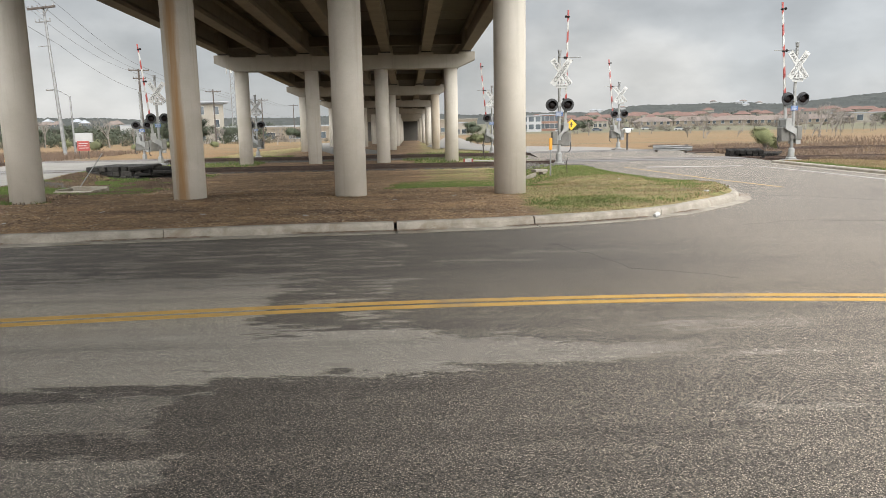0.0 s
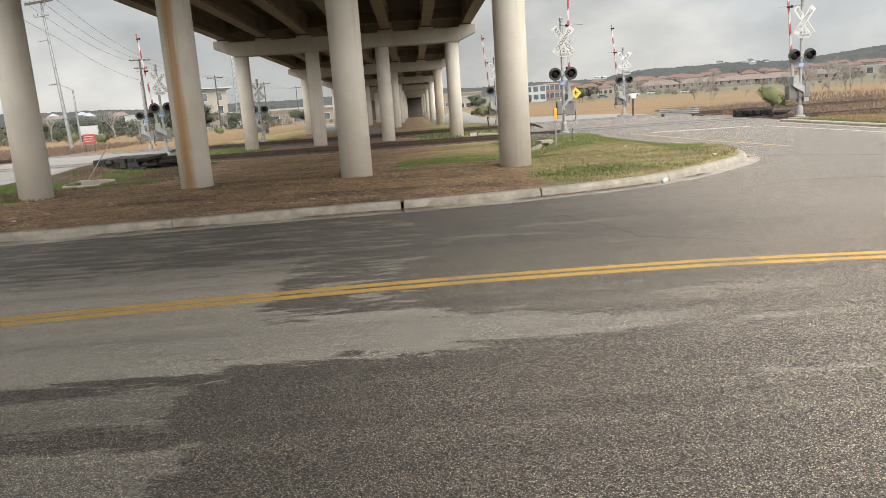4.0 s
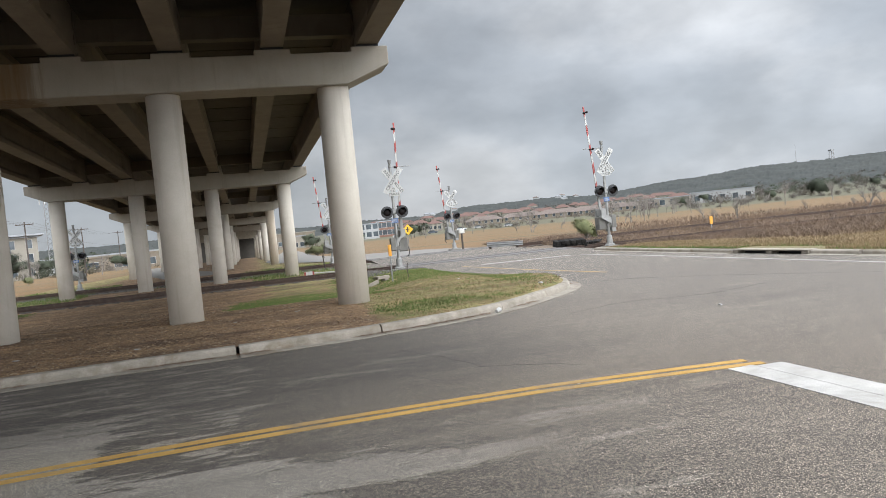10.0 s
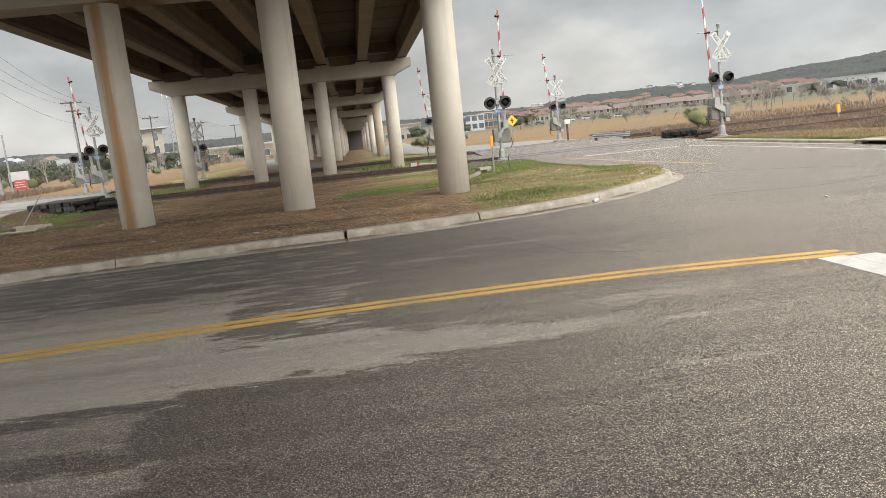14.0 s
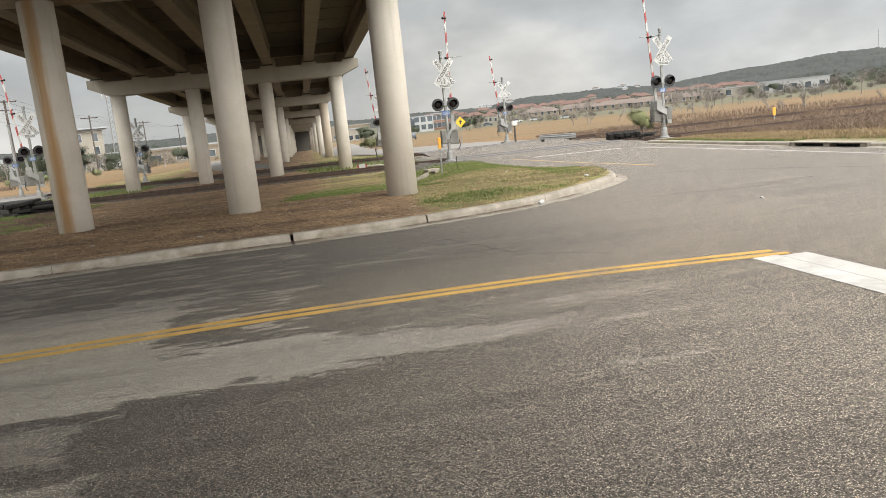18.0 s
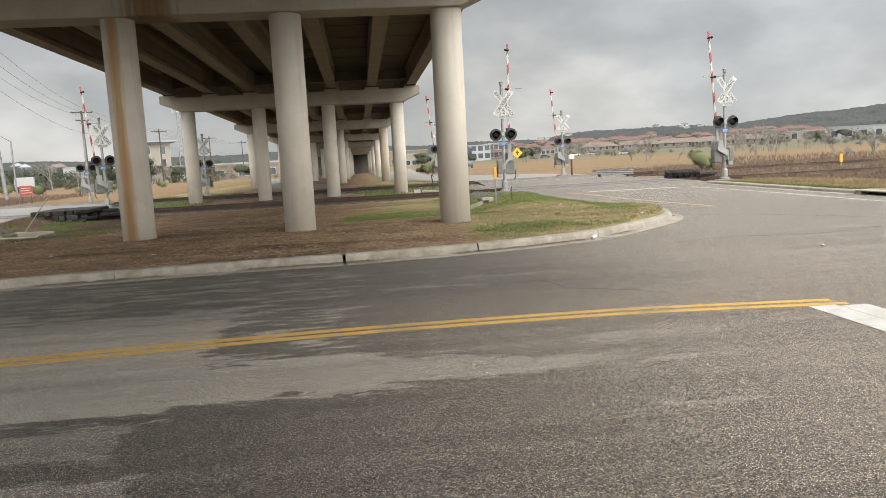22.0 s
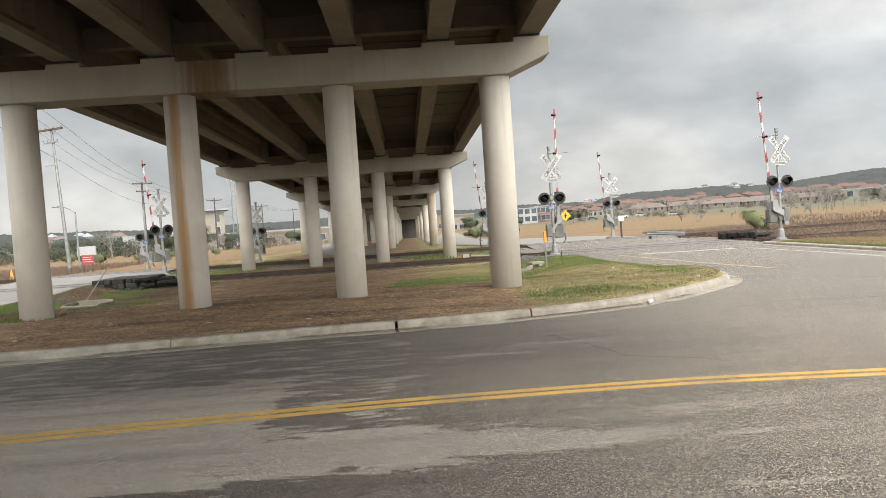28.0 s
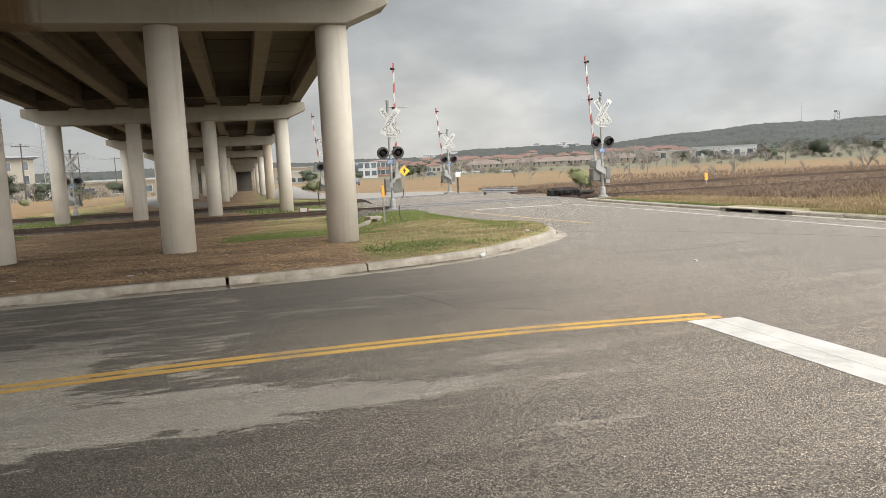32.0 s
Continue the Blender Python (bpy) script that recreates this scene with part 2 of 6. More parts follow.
    damp = math_node(n, l, "MULTIPLY", damp, math_node(n, l, "SUBTRACT", 1.0, step_node(n, l, s.outputs["Y"], 13.5, 16.0)))
    open_road = step_node(n, l, math_node(n, l, "ADD", s.outputs["X"], math_node(n, l, "MULTIPLY", s.outputs["Y"], 0.45)), 6.0, 15.0)
    base = ramp_node(n, l, big, [(0.3, (0.172, 0.146, 0.121)), (0.7, (0.225, 0.196, 0.165))])
    # the base colour gets paler from left to right
    paler_right = step_node(n, l, math_node(n, l, "ADD", X, math_node(n, l, "MULTIPLY", fray, 1.5)), -1.5, 3.5)
    base = mix_node(n, l, 1.0, base, ramp_node(n, l, paler_right, [(0.0, (0.88, 0.87, 0.86)), (1.0, (1.5, 1.48, 1.46))]), "MULTIPLY")
    base = mix_node(n, l, math_node(n, l, "MULTIPLY", damp, 0.85), base, (0.134, 0.114, 0.095))
    base = mix_node(n, l, math_node(n, l, "MULTIPLY", dry, 0.9), base, (0.40, 0.357, 0.305))
    base = mix_node(n, l, math_node(n, l, "MULTIPLY", open_road, 0.75), base, (0.195, 0.172, 0.15))
    # stones in the binder
    v = n.new("ShaderNodeTexVoronoi")
    v.inputs["Scale"].default_value = 124.0
    l.new(vec, v.inputs["Vector"])
    stone = ramp_node(n, l, v.outputs["Distance"], [(0.08, (1.5,) * 3), (0.5, (0.28,) * 3)])
    tint = n.new("ShaderNodeSeparateColor")
    l.new(v.outputs["Color"], tint.inputs[0])
    grain = ramp_node(n, l, tint.outputs[0], [(0.0, (0.34, 0.33, 0.32)), (0.6, (1.2, 1.175, 1.14)), (1.0, (2.5, 2.42, 2.28))])
    rough_part = mix_node(n, l, math_node(n, l, "SUBTRACT", 1.0, math_node(n, l, "MULTIPLY", dry, 0.28)), (1.0, 1.0, 1.0), mix_node(n, l, 1.0, stone, grain, "MULTIPLY"))
    base = mix_node(n, l, 1.0, base, rough_part, "MULTIPLY")
    fine = ramp_node(n, l, noise_node(n, l, vec, 200.0, 3, 0.8), [(0.36, (0.35,) * 3), (0.64, (1.65,) * 3)])
    coarse = ramp_node(n, l, noise_node(n, l, vec, 85.0, 4, 0.85), [(0.32, (0.7,) * 3), (0.68, (1.3,) * 3)])
    base = mix_node(n, l, 1.0, base, coarse, "MULTIPLY")
    base = mix_node(n, l, 1.0, base, fine, "MULTIPLY")
    streak = n.new("ShaderNodeMapping")
    streak.inputs["Scale"].default_value = (0.25, 5.0, 1.0)
    l.new(vec, streak.inputs[0])
    st = ramp_node(n, l, noise_node(n, l, streak.outputs[0], 0.8, 5, 0.6), [(0.3, (0.8,) * 3), (0.7, (1.2,) * 3)])
    base = mix_node(n, l, 1.0, base, st, "MULTIPLY")
    l.new(base, p.inputs["Base Color"])
    rr = n.new("ShaderNodeMapRange")
    rr.inputs["To Min"].default_value, rr.inputs["To Max"].default_value = 0.9, 0.75
    l.new(damp, rr.inputs["Value"])
    l.new(rr.outputs[0], p.inputs["Roughness"])
    bump_node(n, l, p, v.outputs["Distance"], 0.6, 0.006)
    return m


def ground_material(name, grass_hi, grass_lo, dirt_a, dirt_b, bare):
    """Soil and turf mixed by noise; bare: 0 all turf, 1 all soil."""
    m, n, l, p = material(name, 0.95)
    geo = n.new("ShaderNodeNewGeometry")
    vec = geo.outputs["Position"]
    g = ramp_node(n, l, noise_node(n, l, vec, 3.0, 6, 0.7), [(0.3, grass_lo), (0.7, grass_hi)])
    d = ramp_node(n, l, noise_node(n, l, vec, 5.0, 7, 0.75, 0.6), [(0.3, dirt_a), (0.7, dirt_b)])
    k = noise_node(n, l, vec, 0.45, 6, 0.65, 0.5)
    fac = step_node(n, l, k, bare - 0.12, bare + 0.12)
    c = mix_node(n, l, fac, d, g)
    f = noise_node(n, l, vec, 45.0, 4, 0.8)
    c = mix_node(n, l, 1.0, c, ramp_node(n, l, f, [(0.2, (0.55,) * 3), (0.8, (1.45,) * 3)]), "MULTIPLY")
    l.new(c, p.inputs["Base Color"])
    bump_node(n, l, p, f, 0.9, 0.03)
    return m


ASPHALT = asphalt_material()
def concrete_material(name, a, b, stain, vary=0.0):
    """Cast concrete with cloudy tone, fine pores and faint vertical runs."""
    m, n, l, p = material(name, 0.85)
    geo = n.new("ShaderNodeNewGeometry")
    vec = geo.outputs["Position"]
    c = ramp_node(n, l, noise_node(n, l, vec, 1.3, 6, 0.6, 0.5), [(0.3, a), (0.7, b)])
    mp = n.new("ShaderNodeMapping")
    mp.inputs["Scale"].default_value = (5.0, 5.0, 0.3)
    l.new(vec, mp.inputs[0])
    runs = step_node(n, l, noise_node(n, l, mp.outputs[0], 1.4, 5, 0.6), 0.5, 0.75)
    c = mix_node(n, l, math_node(n, l, "MULTIPLY", runs, 0.5), c, stain)
    g = noise_node(n, l, vec, 40.0, 5, 0.75)
    c = mix_node(n, l, 1.0, c, ramp_node(n, l, g, [(0.25, (0.93,) * 3), (0.75, (1.06,) * 3)]), "MULTIPLY")
    if vary:
        oi = n.new("ShaderNodeObjectInfo")
        c = mix_node(n, l, 1.0, c, ramp_node(n, l, oi.outputs["Random"], [(0.0, (1 - vary,) * 3), (1.0, (1 + vary,) * 3)]), "MULTIPLY")
    l.new(c, p.inputs["Base Color"])
    bump_node(n, l, p, g, 0.12, 0.01)
    return m


COLUMN = concrete_material("column_concrete", (0.425, 0.38, 0.315), (0.495, 0.45, 0.385), (0.34, 0.30, 0.245))
# darker than the columns, with the caps' shade mixed into the base colour
SHADED_CAP = concrete_material("shaded_cap_concrete", (0.235, 0.208, 0.17), (0.285, 0.255, 0.213), (0.20, 0.17, 0.135))
# column concrete made darker: the girders' shade is painted in
SHADED_GIRDER = concrete_material("shaded_girder_concrete", (0.128, 0.102, 0.074), (0.168, 0.137, 0.102), (0.11, 0.085, 0.062))
# near-black because the shade under the deck is put into its colour
SHADED_DECK = concrete_material("shaded_deck_concrete", (0.056, 0.045, 0.034), (0.082, 0.068, 0.052), (0.036, 0.029, 0.022), 0.3)
KERB = surface("kerb_concrete", (0.165, 0.142, 0.112), (0.275, 0.243, 0.2), 3.5, 70, 0.9, 0, 0.4, 0.25, stain=(0.15, 0.115, 0.08))
SIDEWALK = surface("pale_concrete", (0.135, 0.125, 0.112), (0.18, 0.168, 0.152), 2.0, 50, 0.9, 0, 0.3, 0.15)
def island_material():
    """Bare brown mulch in the middle, turf on the nose and along the far side."""
    m, n, l, p = material("leaf_mulch_and_turf", 0.95)
    geo = n.new("ShaderNodeNewGeometry")
    vec = geo.outputs["Position"]
    s_ = n.new("ShaderNodeSeparateXYZ")
    l.new(vec, s_.inputs[0])
    g = ramp_node(n, l, noise_node(n, l, vec, 2.2, 6, 0.7), [(0.3, (0.23, 0.165, 0.08)), (0.52, (0.175, 0.145, 0.058)), (0.7, (0.115, 0.145, 0.034))])
    d = ramp_node(n, l, noise_node(n, l, vec, 4.0, 8, 0.78, 0.6), [(0.25, (0.08, 0.046, 0.024)), (0.5, (0.175, 0.108, 0.057)), (0.75, (0.32, 0.218, 0.122))])
    k = math_node(n, l, "MULTIPLY", math_node(n, l, "SUBTRACT", noise_node(n, l, vec, 0.5, 6, 0.65, 0.5), 0.5), 2.4)
    nose = math_node(n, l, "MULTIPLY", step_node(n, l, s_.outputs["X"], 0.9, 3.0), 0.9)
    back = math_node(n, l, "MULTIPLY", math_node(n, l, "MULTIPLY", step_node(n, l, s_.outputs["Y"], 18.0, 20.0), step_node(n, l, s_.outputs["X"], -1.5, 0.8)), 0.6)
    lft = math_node(n, l, "MULTIPLY", math_node(n, l, "SUBTRACT", 1.0, step_node(n, l, s_.outputs["X"], -10.8, -8.8)), 0.8)
    f_ = step_node(n, l, math_node(n, l, "ADD", math_node(n, l, "MAXIMUM", nose, math_node(n, l, "MAXIMUM", back, lft)), math_node(n, l, "MULTIPLY", k, 0.5)), 0.34, 0.56)
    c = mix_node(n, l, f_, d, g)
    # damp and dry drifts along the island
    dr = n.new("ShaderNodeMapping")
    dr.inputs["Scale"].default_value = (0.35, 1.3, 1.0)
    l.new(vec, dr.inputs[0])
    c = mix_node(n, l, 1.0, c, ramp_node(n, l, noise_node(n, l, dr.outputs[0], 1.1, 6, 0.65, 0.4), [(0.34, (0.55, 0.50, 0.45)), (0.66, (1.6, 1.57, 1.52))]), "MULTIPLY")
    f = noise_node(n, l, vec, 38.0, 5, 0.85)
    c = mix_node(n, l, 1.0, c, ramp_node(n, l, f, [(0.25, (0.45,) * 3), (0.75, (1.6,) * 3)]), "MULTIPLY")
    l.new(c, p.inputs["Base Color"])
    bump_node(n, l, p, f, 1.0, 0.04)
    return m


ISLAND = island_material()
def field_material():
    """Hay near by, winter scrub past it, woods on the hills."""
    m, n, l, p = material("hay_field_scrub_and_woods", 0.95)
    geo = n.new("ShaderNodeNewGeometry")
    vec = geo.outputs["Position"]
    ln = n.new("ShaderNodeVectorMath")
    ln.operation = "LENGTH"
    l.new(vec, ln.inputs[0])
    d = math_node(n, l, "ADD", ln.outputs["Value"], math_node(n, l, "MULTIPLY", noise_node(n, l, vec, 0.03, 4), 30.0))
    mp = n.new("ShaderNodeMapping")
    mp.inputs["Scale"].default_value = (0.03, 0.16, 1.0)
    l.new(vec, mp.inputs[0])
    hay = ramp_node(n, l, noise_node(n, l, mp.outputs[0], 1.5, 6, 0.65), [(0.28, (0.062, 0.056, 0.024)), (0.42, (0.10, 0.068, 0.028)), (0.55, (0.135, 0.074, 0.028)), (0.72, (0.17, 0.097, 0.037))])
    scr = ramp_node(n, l, noise_node(n, l, vec, 0.06, 6, 0.65), [(0.3, (0.060, 0.058, 0.034)), (0.7, (0.095, 0.083, 0.047))])
    hill = ramp_node(n, l, noise_node(n, l, vec, 0.02, 7, 0.7), [(0.3, (0.030, 0.036, 0.034)), (0.7, (0.05, 0.053, 0.045))])
    c = mix_node(n, l, step_node(n, l, d, 300, 330), hay, scr)
    c = mix_node(n, l, step_node(n, l, d, 480, 620), c, hill)
    f = noise_node(n, l, vec, 6.0, 5, 0.8)
    c = mix_node(n, l, 1.0, c, ramp_node(n, l, f, [(0.2, (0.7,) * 3), (0.8, (1.3,) * 3)]), "MULTIPLY")
    l.new(c, p.inputs["Base Color"])
    bump_node(n, l, p, f, 0.6, 0.08)
    return m


FIELD = field_material()
BLACK = surface("black_paint", (0.012, 0.012, 0.013), (0.02, 0.02, 0.021), 5, 80, 0.6, 0, 0.1)
GALV = surface("galvanised_steel", (0.15, 0.15, 0.148), (0.235, 0.235, 0.23), 4, 60, 0.5, 0.35, 0.1, 0.1)
WHITE = surface("white_paint", (0.30, 0.295, 0.278), (0.40, 0.395, 0.377), 3, 60, 0.6, 0, 0.1, 0.06)
RED = surface("red_sheeting", (0.20, 0.026, 0.022), (0.29, 0.044, 0.038), 4, 60, 0.5, 0, 0.05, 0.08)
RAIL = surface("rusty_rail_steel", (0.038, 0.024, 0.018), (0.075, 0.045, 0.032), 3, 80, 0.7, 0.3, 0.3)


# ---- building helpers ----
def part(name, bm, mat, parent=None, label="", smooth=False):
    me = bpy.data.meshes.new(name)
    bm.to_mesh(me)
    bm.free()
    for m in mat if isinstance(mat, (list, tuple)) else [mat]:
        me.materials.append(m)
    if smooth:
        me.shade_smooth()
    ob = new(name, me)
    if parent is not None:
        ob.parent = parent
    if label:
        ob["label"] = label
    return ob


def thing(name, place, turn=0.0, label="", category="", group="", kind=""):
    e = new(name)
    e.empty_display_size = 0.2
    e.matrix_world = pose(place[0], place[1], place[2], 0, 0, turn)
    return tagged(e, label, category, group, kind)


def box(bm, x0, x1, y0, y1, z0, z1, bevel=0.0, m=None):
    vs = [bm.verts.new((x, y, z)) for z in (z0, z1) for y in (y0, y1) for x in (x0, x1)]
    fs = [bm.faces.new([vs[i] for i in f]) for f in ((0, 2, 3, 1), (4, 5, 7, 6), (0, 1, 5, 4), (2, 6, 7, 3), (0, 4, 6, 2), (1, 3, 7, 5))]
    if bevel:
        out = bmesh.ops.bevel(bm, geom=list({e for f in fs for e in f.edges}), offset=bevel, segments=1, affect="EDGES")
        vs = list({v for f in out["faces"] for v in f.verts} | {v for v in vs if v.is_valid})
    if m is not None:
        bmesh.ops.transform(bm, matrix=m, verts=vs)
    return vs


def tube(bm, a, b, r0, r1=None, seg=12, caps=True):
    """A round bar from a to b."""
    a, b = Vector(a), Vector(b)
    r1 = r0 if r1 is None else r1
    d = (b - a).normalized()
    u = d.orthogonal().normalized()
    w = d.cross(u)
    ring = []
    for c, r in ((a, r0), (b, r1)):
        ring.append([bm.verts.new(c + (u * math.cos(k * math.tau / seg) + w * math.sin(k * math.tau / seg)) * r) for k in range(seg)])
    for k in range(seg):
        bm.faces.new((ring[0][k], ring[0][(k + 1) % seg], ring[1][(k + 1) % seg], ring[1][k]))
    if caps:
        bm.faces.new(ring[0][::-1])
        bm.faces.new(ring[1])
    return ring


def lathe(bm, profile, seg=24, m=None):
    """Turns (radius, height) pairs round the z axis."""
    rings = []
    for r, z in profile:
        rings.append([bm.verts.new((r * math.cos(k * math.tau / seg), r * math.sin(k * math.tau / seg), z)) for k in range(seg)])
    for a, b in zip(rings, rings[1:]):
        for k in range(seg):
            bm.faces.new((a[k], a[(k + 1) % seg], b[(k + 1) % seg], b[k]))
    bm.faces.new(rings[0][::-1])
    bm.faces.new(rings[-1])
    vs = [v for r in rings for v in r]
    if m is not None:
        bmesh.ops.transform(bm, matrix=m, verts=vs)
    return vs


def prism(bm, outline, depth, m=None):
    """An outline in x and z, pushed depth along y."""
    a = [bm.verts.new((x, 0, z)) for x, z in outline]
    b = [bm.verts.new((x, depth, z)) for x, z in outline]
    k = len(outline)
    bm.faces.new(a)
    bm.faces.new(b[::-1])
    for i in range(k):
        bm.faces.new((a[i], b[i], b[(i + 1) % k], a[(i + 1) % k]))
    if m is not None:
        bmesh.ops.transform(bm, matrix=m, verts=a + b)
    bmesh.ops.recalc_face_normals(bm, faces=bm.faces[:])
    return a + b


def smooth01(a, b, v):
    t = max(0.0, min(1.0, (v - a) / (b - a)))
    return t * t * (3 - 2 * t)


# ---- ground ----
def far_height(x, y):
    """The land far off: flat fields, then rising ground and wooded hills."""
    d = math.hypot(x, y)
    az = math.degrees(math.atan2(x, y))
    z = -0.25 * (1 - smooth01(38, 58, d)) - 0.011 * max(0.0, min(d, 260) - 50) + 0.022 * max(0.0, min(d, 520) - 300)
    ridge = float(np.interp(az, (-45, -26, -20, 0, 13, 17, 21, 26, 29, 33, 37, 46, 60), (16, 17.5, 13.5, 14, 13.5, 20, 21.5, 18.5, 22, 28, 33, 33, 31)))
    ridge += 0.7 * math.sin(az * 0.83 + 1.0)
    z += max(0.0, ridge - 2.5) * smooth01(480, 1050, d)
    return z - 0.04


def island_height(x, y):
    z = 0.15 + 0.09 * smooth01(12.7, 15.6, y) - 0.10 * smooth01(17.0, 21.0, y)
    z -= 0.30 * smooth01(16.5, 24.0, y) * (1 - 0.8 * smooth01(2.2, 4.6, x)) * (1 - smooth01(-11.0, -12.8, x))
    z -= 0.11 * smooth01(-12.0, -13.2, x) * smooth01(17, 20, y)
    z += 0.10 * smooth01(25.5, 28.5, y) * (1 - smooth01(2.2, 4.6, x))
    z -= 0.13 * smooth01(26.5, 29.2, y) * smooth01(4.5, 5.8, x)
    z += 0.10 * smooth01(17.5, 20, y) * (1 - smooth01(27, 29, y)) * smooth01(3.2, 4.8, x) * (1 - smooth01(5.5, 6.3, x))
    z += 0.02 * noise.noise((x * 0.8, y * 0.8, 0.0)) + 0.012 * noise.noise((x * 3, y * 3, 1.0))
    return z


def sheet(name, xs, ys, height, mat, kind="structure", label="", category=""):
    bm = bmesh.new()
    grid = [[bm.verts.new((x, y, height(x, y))) for x in xs] for y in ys]
    for j in range(len(ys) - 1):
        for i in range(len(xs) - 1):
            bm.faces.new((grid[j][i], grid[j][i + 1], grid[j + 1][i + 1], grid[j + 1][i]))
    ob = part(name, bm, mat, smooth=True)
    return tagged(ob, label, category, kind=kind)


bm = bmesh.new()
radii = [0, 15, 30, 45, 60, 80, 100, 125, 150, 180, 220, 270, 330, 400, 480, 560, 640, 720, 800, 880, 960, 1040, 1120, 1300, 1700, 2400, 3600]
rings = []
for r in radii[1:]:
    rings.append([bm.verts.new((r * math.sin(k * math.tau / 240), r * math.cos(k * math.tau / 240), far_height(r * math.sin(k * math.tau / 240), r * math.cos(k * math.tau / 240)))) for k in range(240)])
mid_v = bm.verts.new((0, 0, -0.04))
for k in range(240):
    bm.faces.new((mid_v, rings[0][(k + 1) % 240], rings[0][k]))
for a, b in zip(rings, rings[1:]):
    for k in range(240):
        bm.faces.new((a[k], a[(k + 1) % 240], b[(k + 1) % 240], b[k]))
bmesh.ops.recalc_face_normals(bm, faces=bm.faces[:])
ground = part("ground", bm, FIELD, smooth=True)
tagged(ground, "flat dry tan hay field reaching to wooded hills", "ground", kind="structure")


def flat(name, outline, z, mat, label, category, thick=0.0):
    bm = bmesh.new()
    vs = [bm.verts.new((x, y, z)) for x, y in outline]
    bm.faces.new(vs)
    bmesh.ops.triangulate(bm, faces=bm.faces[:])
    bmesh.ops.recalc_face_normals(bm, faces=bm.faces[:])
    if bm.faces[0].normal.z < 0:
        bmesh.ops.reverse_faces(bm, faces=bm.faces[:])
    return tagged(part(name, bm, mat), label, category, kind="structure")


def road_curve(x0, y):
    """The frontage roads swing left beyond the crossing."""
    return x0 - (6.5 if x0 > 0 else 3.0) * smooth01(48, 130, y)


bm = bmesh.new()
gx, gy = [-70, -21.4, -13.3, 4.9, 13.9], [-7, 12.0, 14.4, 46]
gv = {(i, j): bm.verts.new((x, y, 0.0)) for i, x in enumerate(gx) for j, y in enumerate(gy)}
for i, j in ((0, 0), (1, 0), (2, 0), (3, 0), (1, 1), (2, 1), (3, 1), (1, 2), (3, 2)):
    face = bm.faces.new((gv[i, j], gv[i + 1, j], gv[i + 1, j + 1], gv[i, j + 1]))
    face.material_index = 1 if (i, j) in ((1, 1), (1, 2)) else 0
for k_ in [k for k, v in gv.items() if not v.link_faces]:
    bm.verts.remove(gv[k_])
PALEROAD = surface("pale_worn_concrete_road", (0.125, 0.115, 0.10), (0.175, 0.163, 0.145), 0.7, 40, 0.9, 0, 0.3, 0.2, stain=(0.125, 0.115, 0.10))
tagged(part("road_street", bm, [ASPHALT, PALEROAD]), "worn grey asphalt street and junction with damp and dry patches", "road", kind="structure")
# beyond the crossing the road swings left past the overpass
bm = bmesh.new()
prev = None
swing = [(46, 6.0, 13.9), (50, 4.6, 13.6), (54, 2.8, 12.0), (58, 1.6, 9.2), (62, 0.9, 7.2), (68, 0.6, 6.2), (80, 1.0, 6.0), (100, 2.0, 6.8), (130, 3.4, 8.0), (180, 5.5, 10.0), (240, 8.0, 12.5)]
for y, xa, xb in swing:
    cur = [bm.verts.new((x, y, -0.012 if y < 47 else far_height(x, y) + 0.1)) for x in (xa, xb)]
    if prev:
        bm.faces.new((prev[0], prev[1], cur[1], cur[0]))
    prev = cur
tagged(part("road_frontage", bm, SIDEWALK), "pale worn frontage road curving away past the crossing", "road", kind="structure")

bm = bmesh.new()
prev = None
lane = [Vector(p) for p in ((-3.4, 48), (-5.2, 56), (-7.6, 68), (-11.4, 92), (-16.5, 140))]
for p, q in zip(lane, lane[1:]):
    for i in range(6):
        c = p.lerp(q, i / 6)
        cur = [bm.verts.new((c.x + u, c.y, far_height(c.x + u, c.y) + 0.055)) for u in (-2.0, 2.0)]
        if prev:
            bm.faces.new((prev[0], prev[1], cur[1], cur[0]))
        prev = cur
tagged(part("road_lane", bm, SIDEWALK), "pale worn lane running on under the overpass", "road", kind="structure")

KERB_LINE = [(-13.3, 20.0), (-13.0, 15.0), (-12.0, 12.3), (-10.2, 11.5), (-8.4, 11.48), (-6.54, 11.58), (-4.3, 11.8), (-1.9, 12.03), (-0.5, 12.1), (1.79, 12.42), (4.03, 13.22), (5.68, 14.62), (6.6, 15.7), (7.0, 16.8), (7.03, 18.0), (6.75, 20.5), (6.4, 23.5), (6.0, 26.5), (5.8, 28.6)]


def along(line, step):
    """Even points along a line with rounded bends."""
    out = []
    for i in range(len(line) - 1):
        p0, p1, p2, p3 = (Vector(line[max(0, min(len(line) - 1, k))]) for k in (i - 1, i, i + 1, i + 2))
        k = max(1, round((p2 - p1).length / step))
        for j in range(k):
            t = j / k
            out.append(0.5 * ((2 * p1) + (p2 - p0) * t + (2 * p0 - 5 * p1 + 4 * p2 - p3) * t * t + (3 * p1 - p0 - 3 * p2 + p3) * t ** 3))
    out.append(Vector(line[-1]))
    return out


kerb_pts = along(KERB_LINE, 0.35)
inside = [(p.x, p.y) for p in kerb_pts]


def in_island(x, y):
    if y > 28.0:
        return -13.3 < x < 5.8
    c = False
    poly = inside + [(5.8, 30), (-13.3, 30)]
    j = len(poly) - 1
    for i in range(len(poly)):
        (xa, ya), (xb, yb) = poly[i], poly[j]
        if (ya > y) != (yb > y) and x < (xb - xa) * (y - ya) / (yb - ya) + xa:
            c = not c
        j = i
    return c


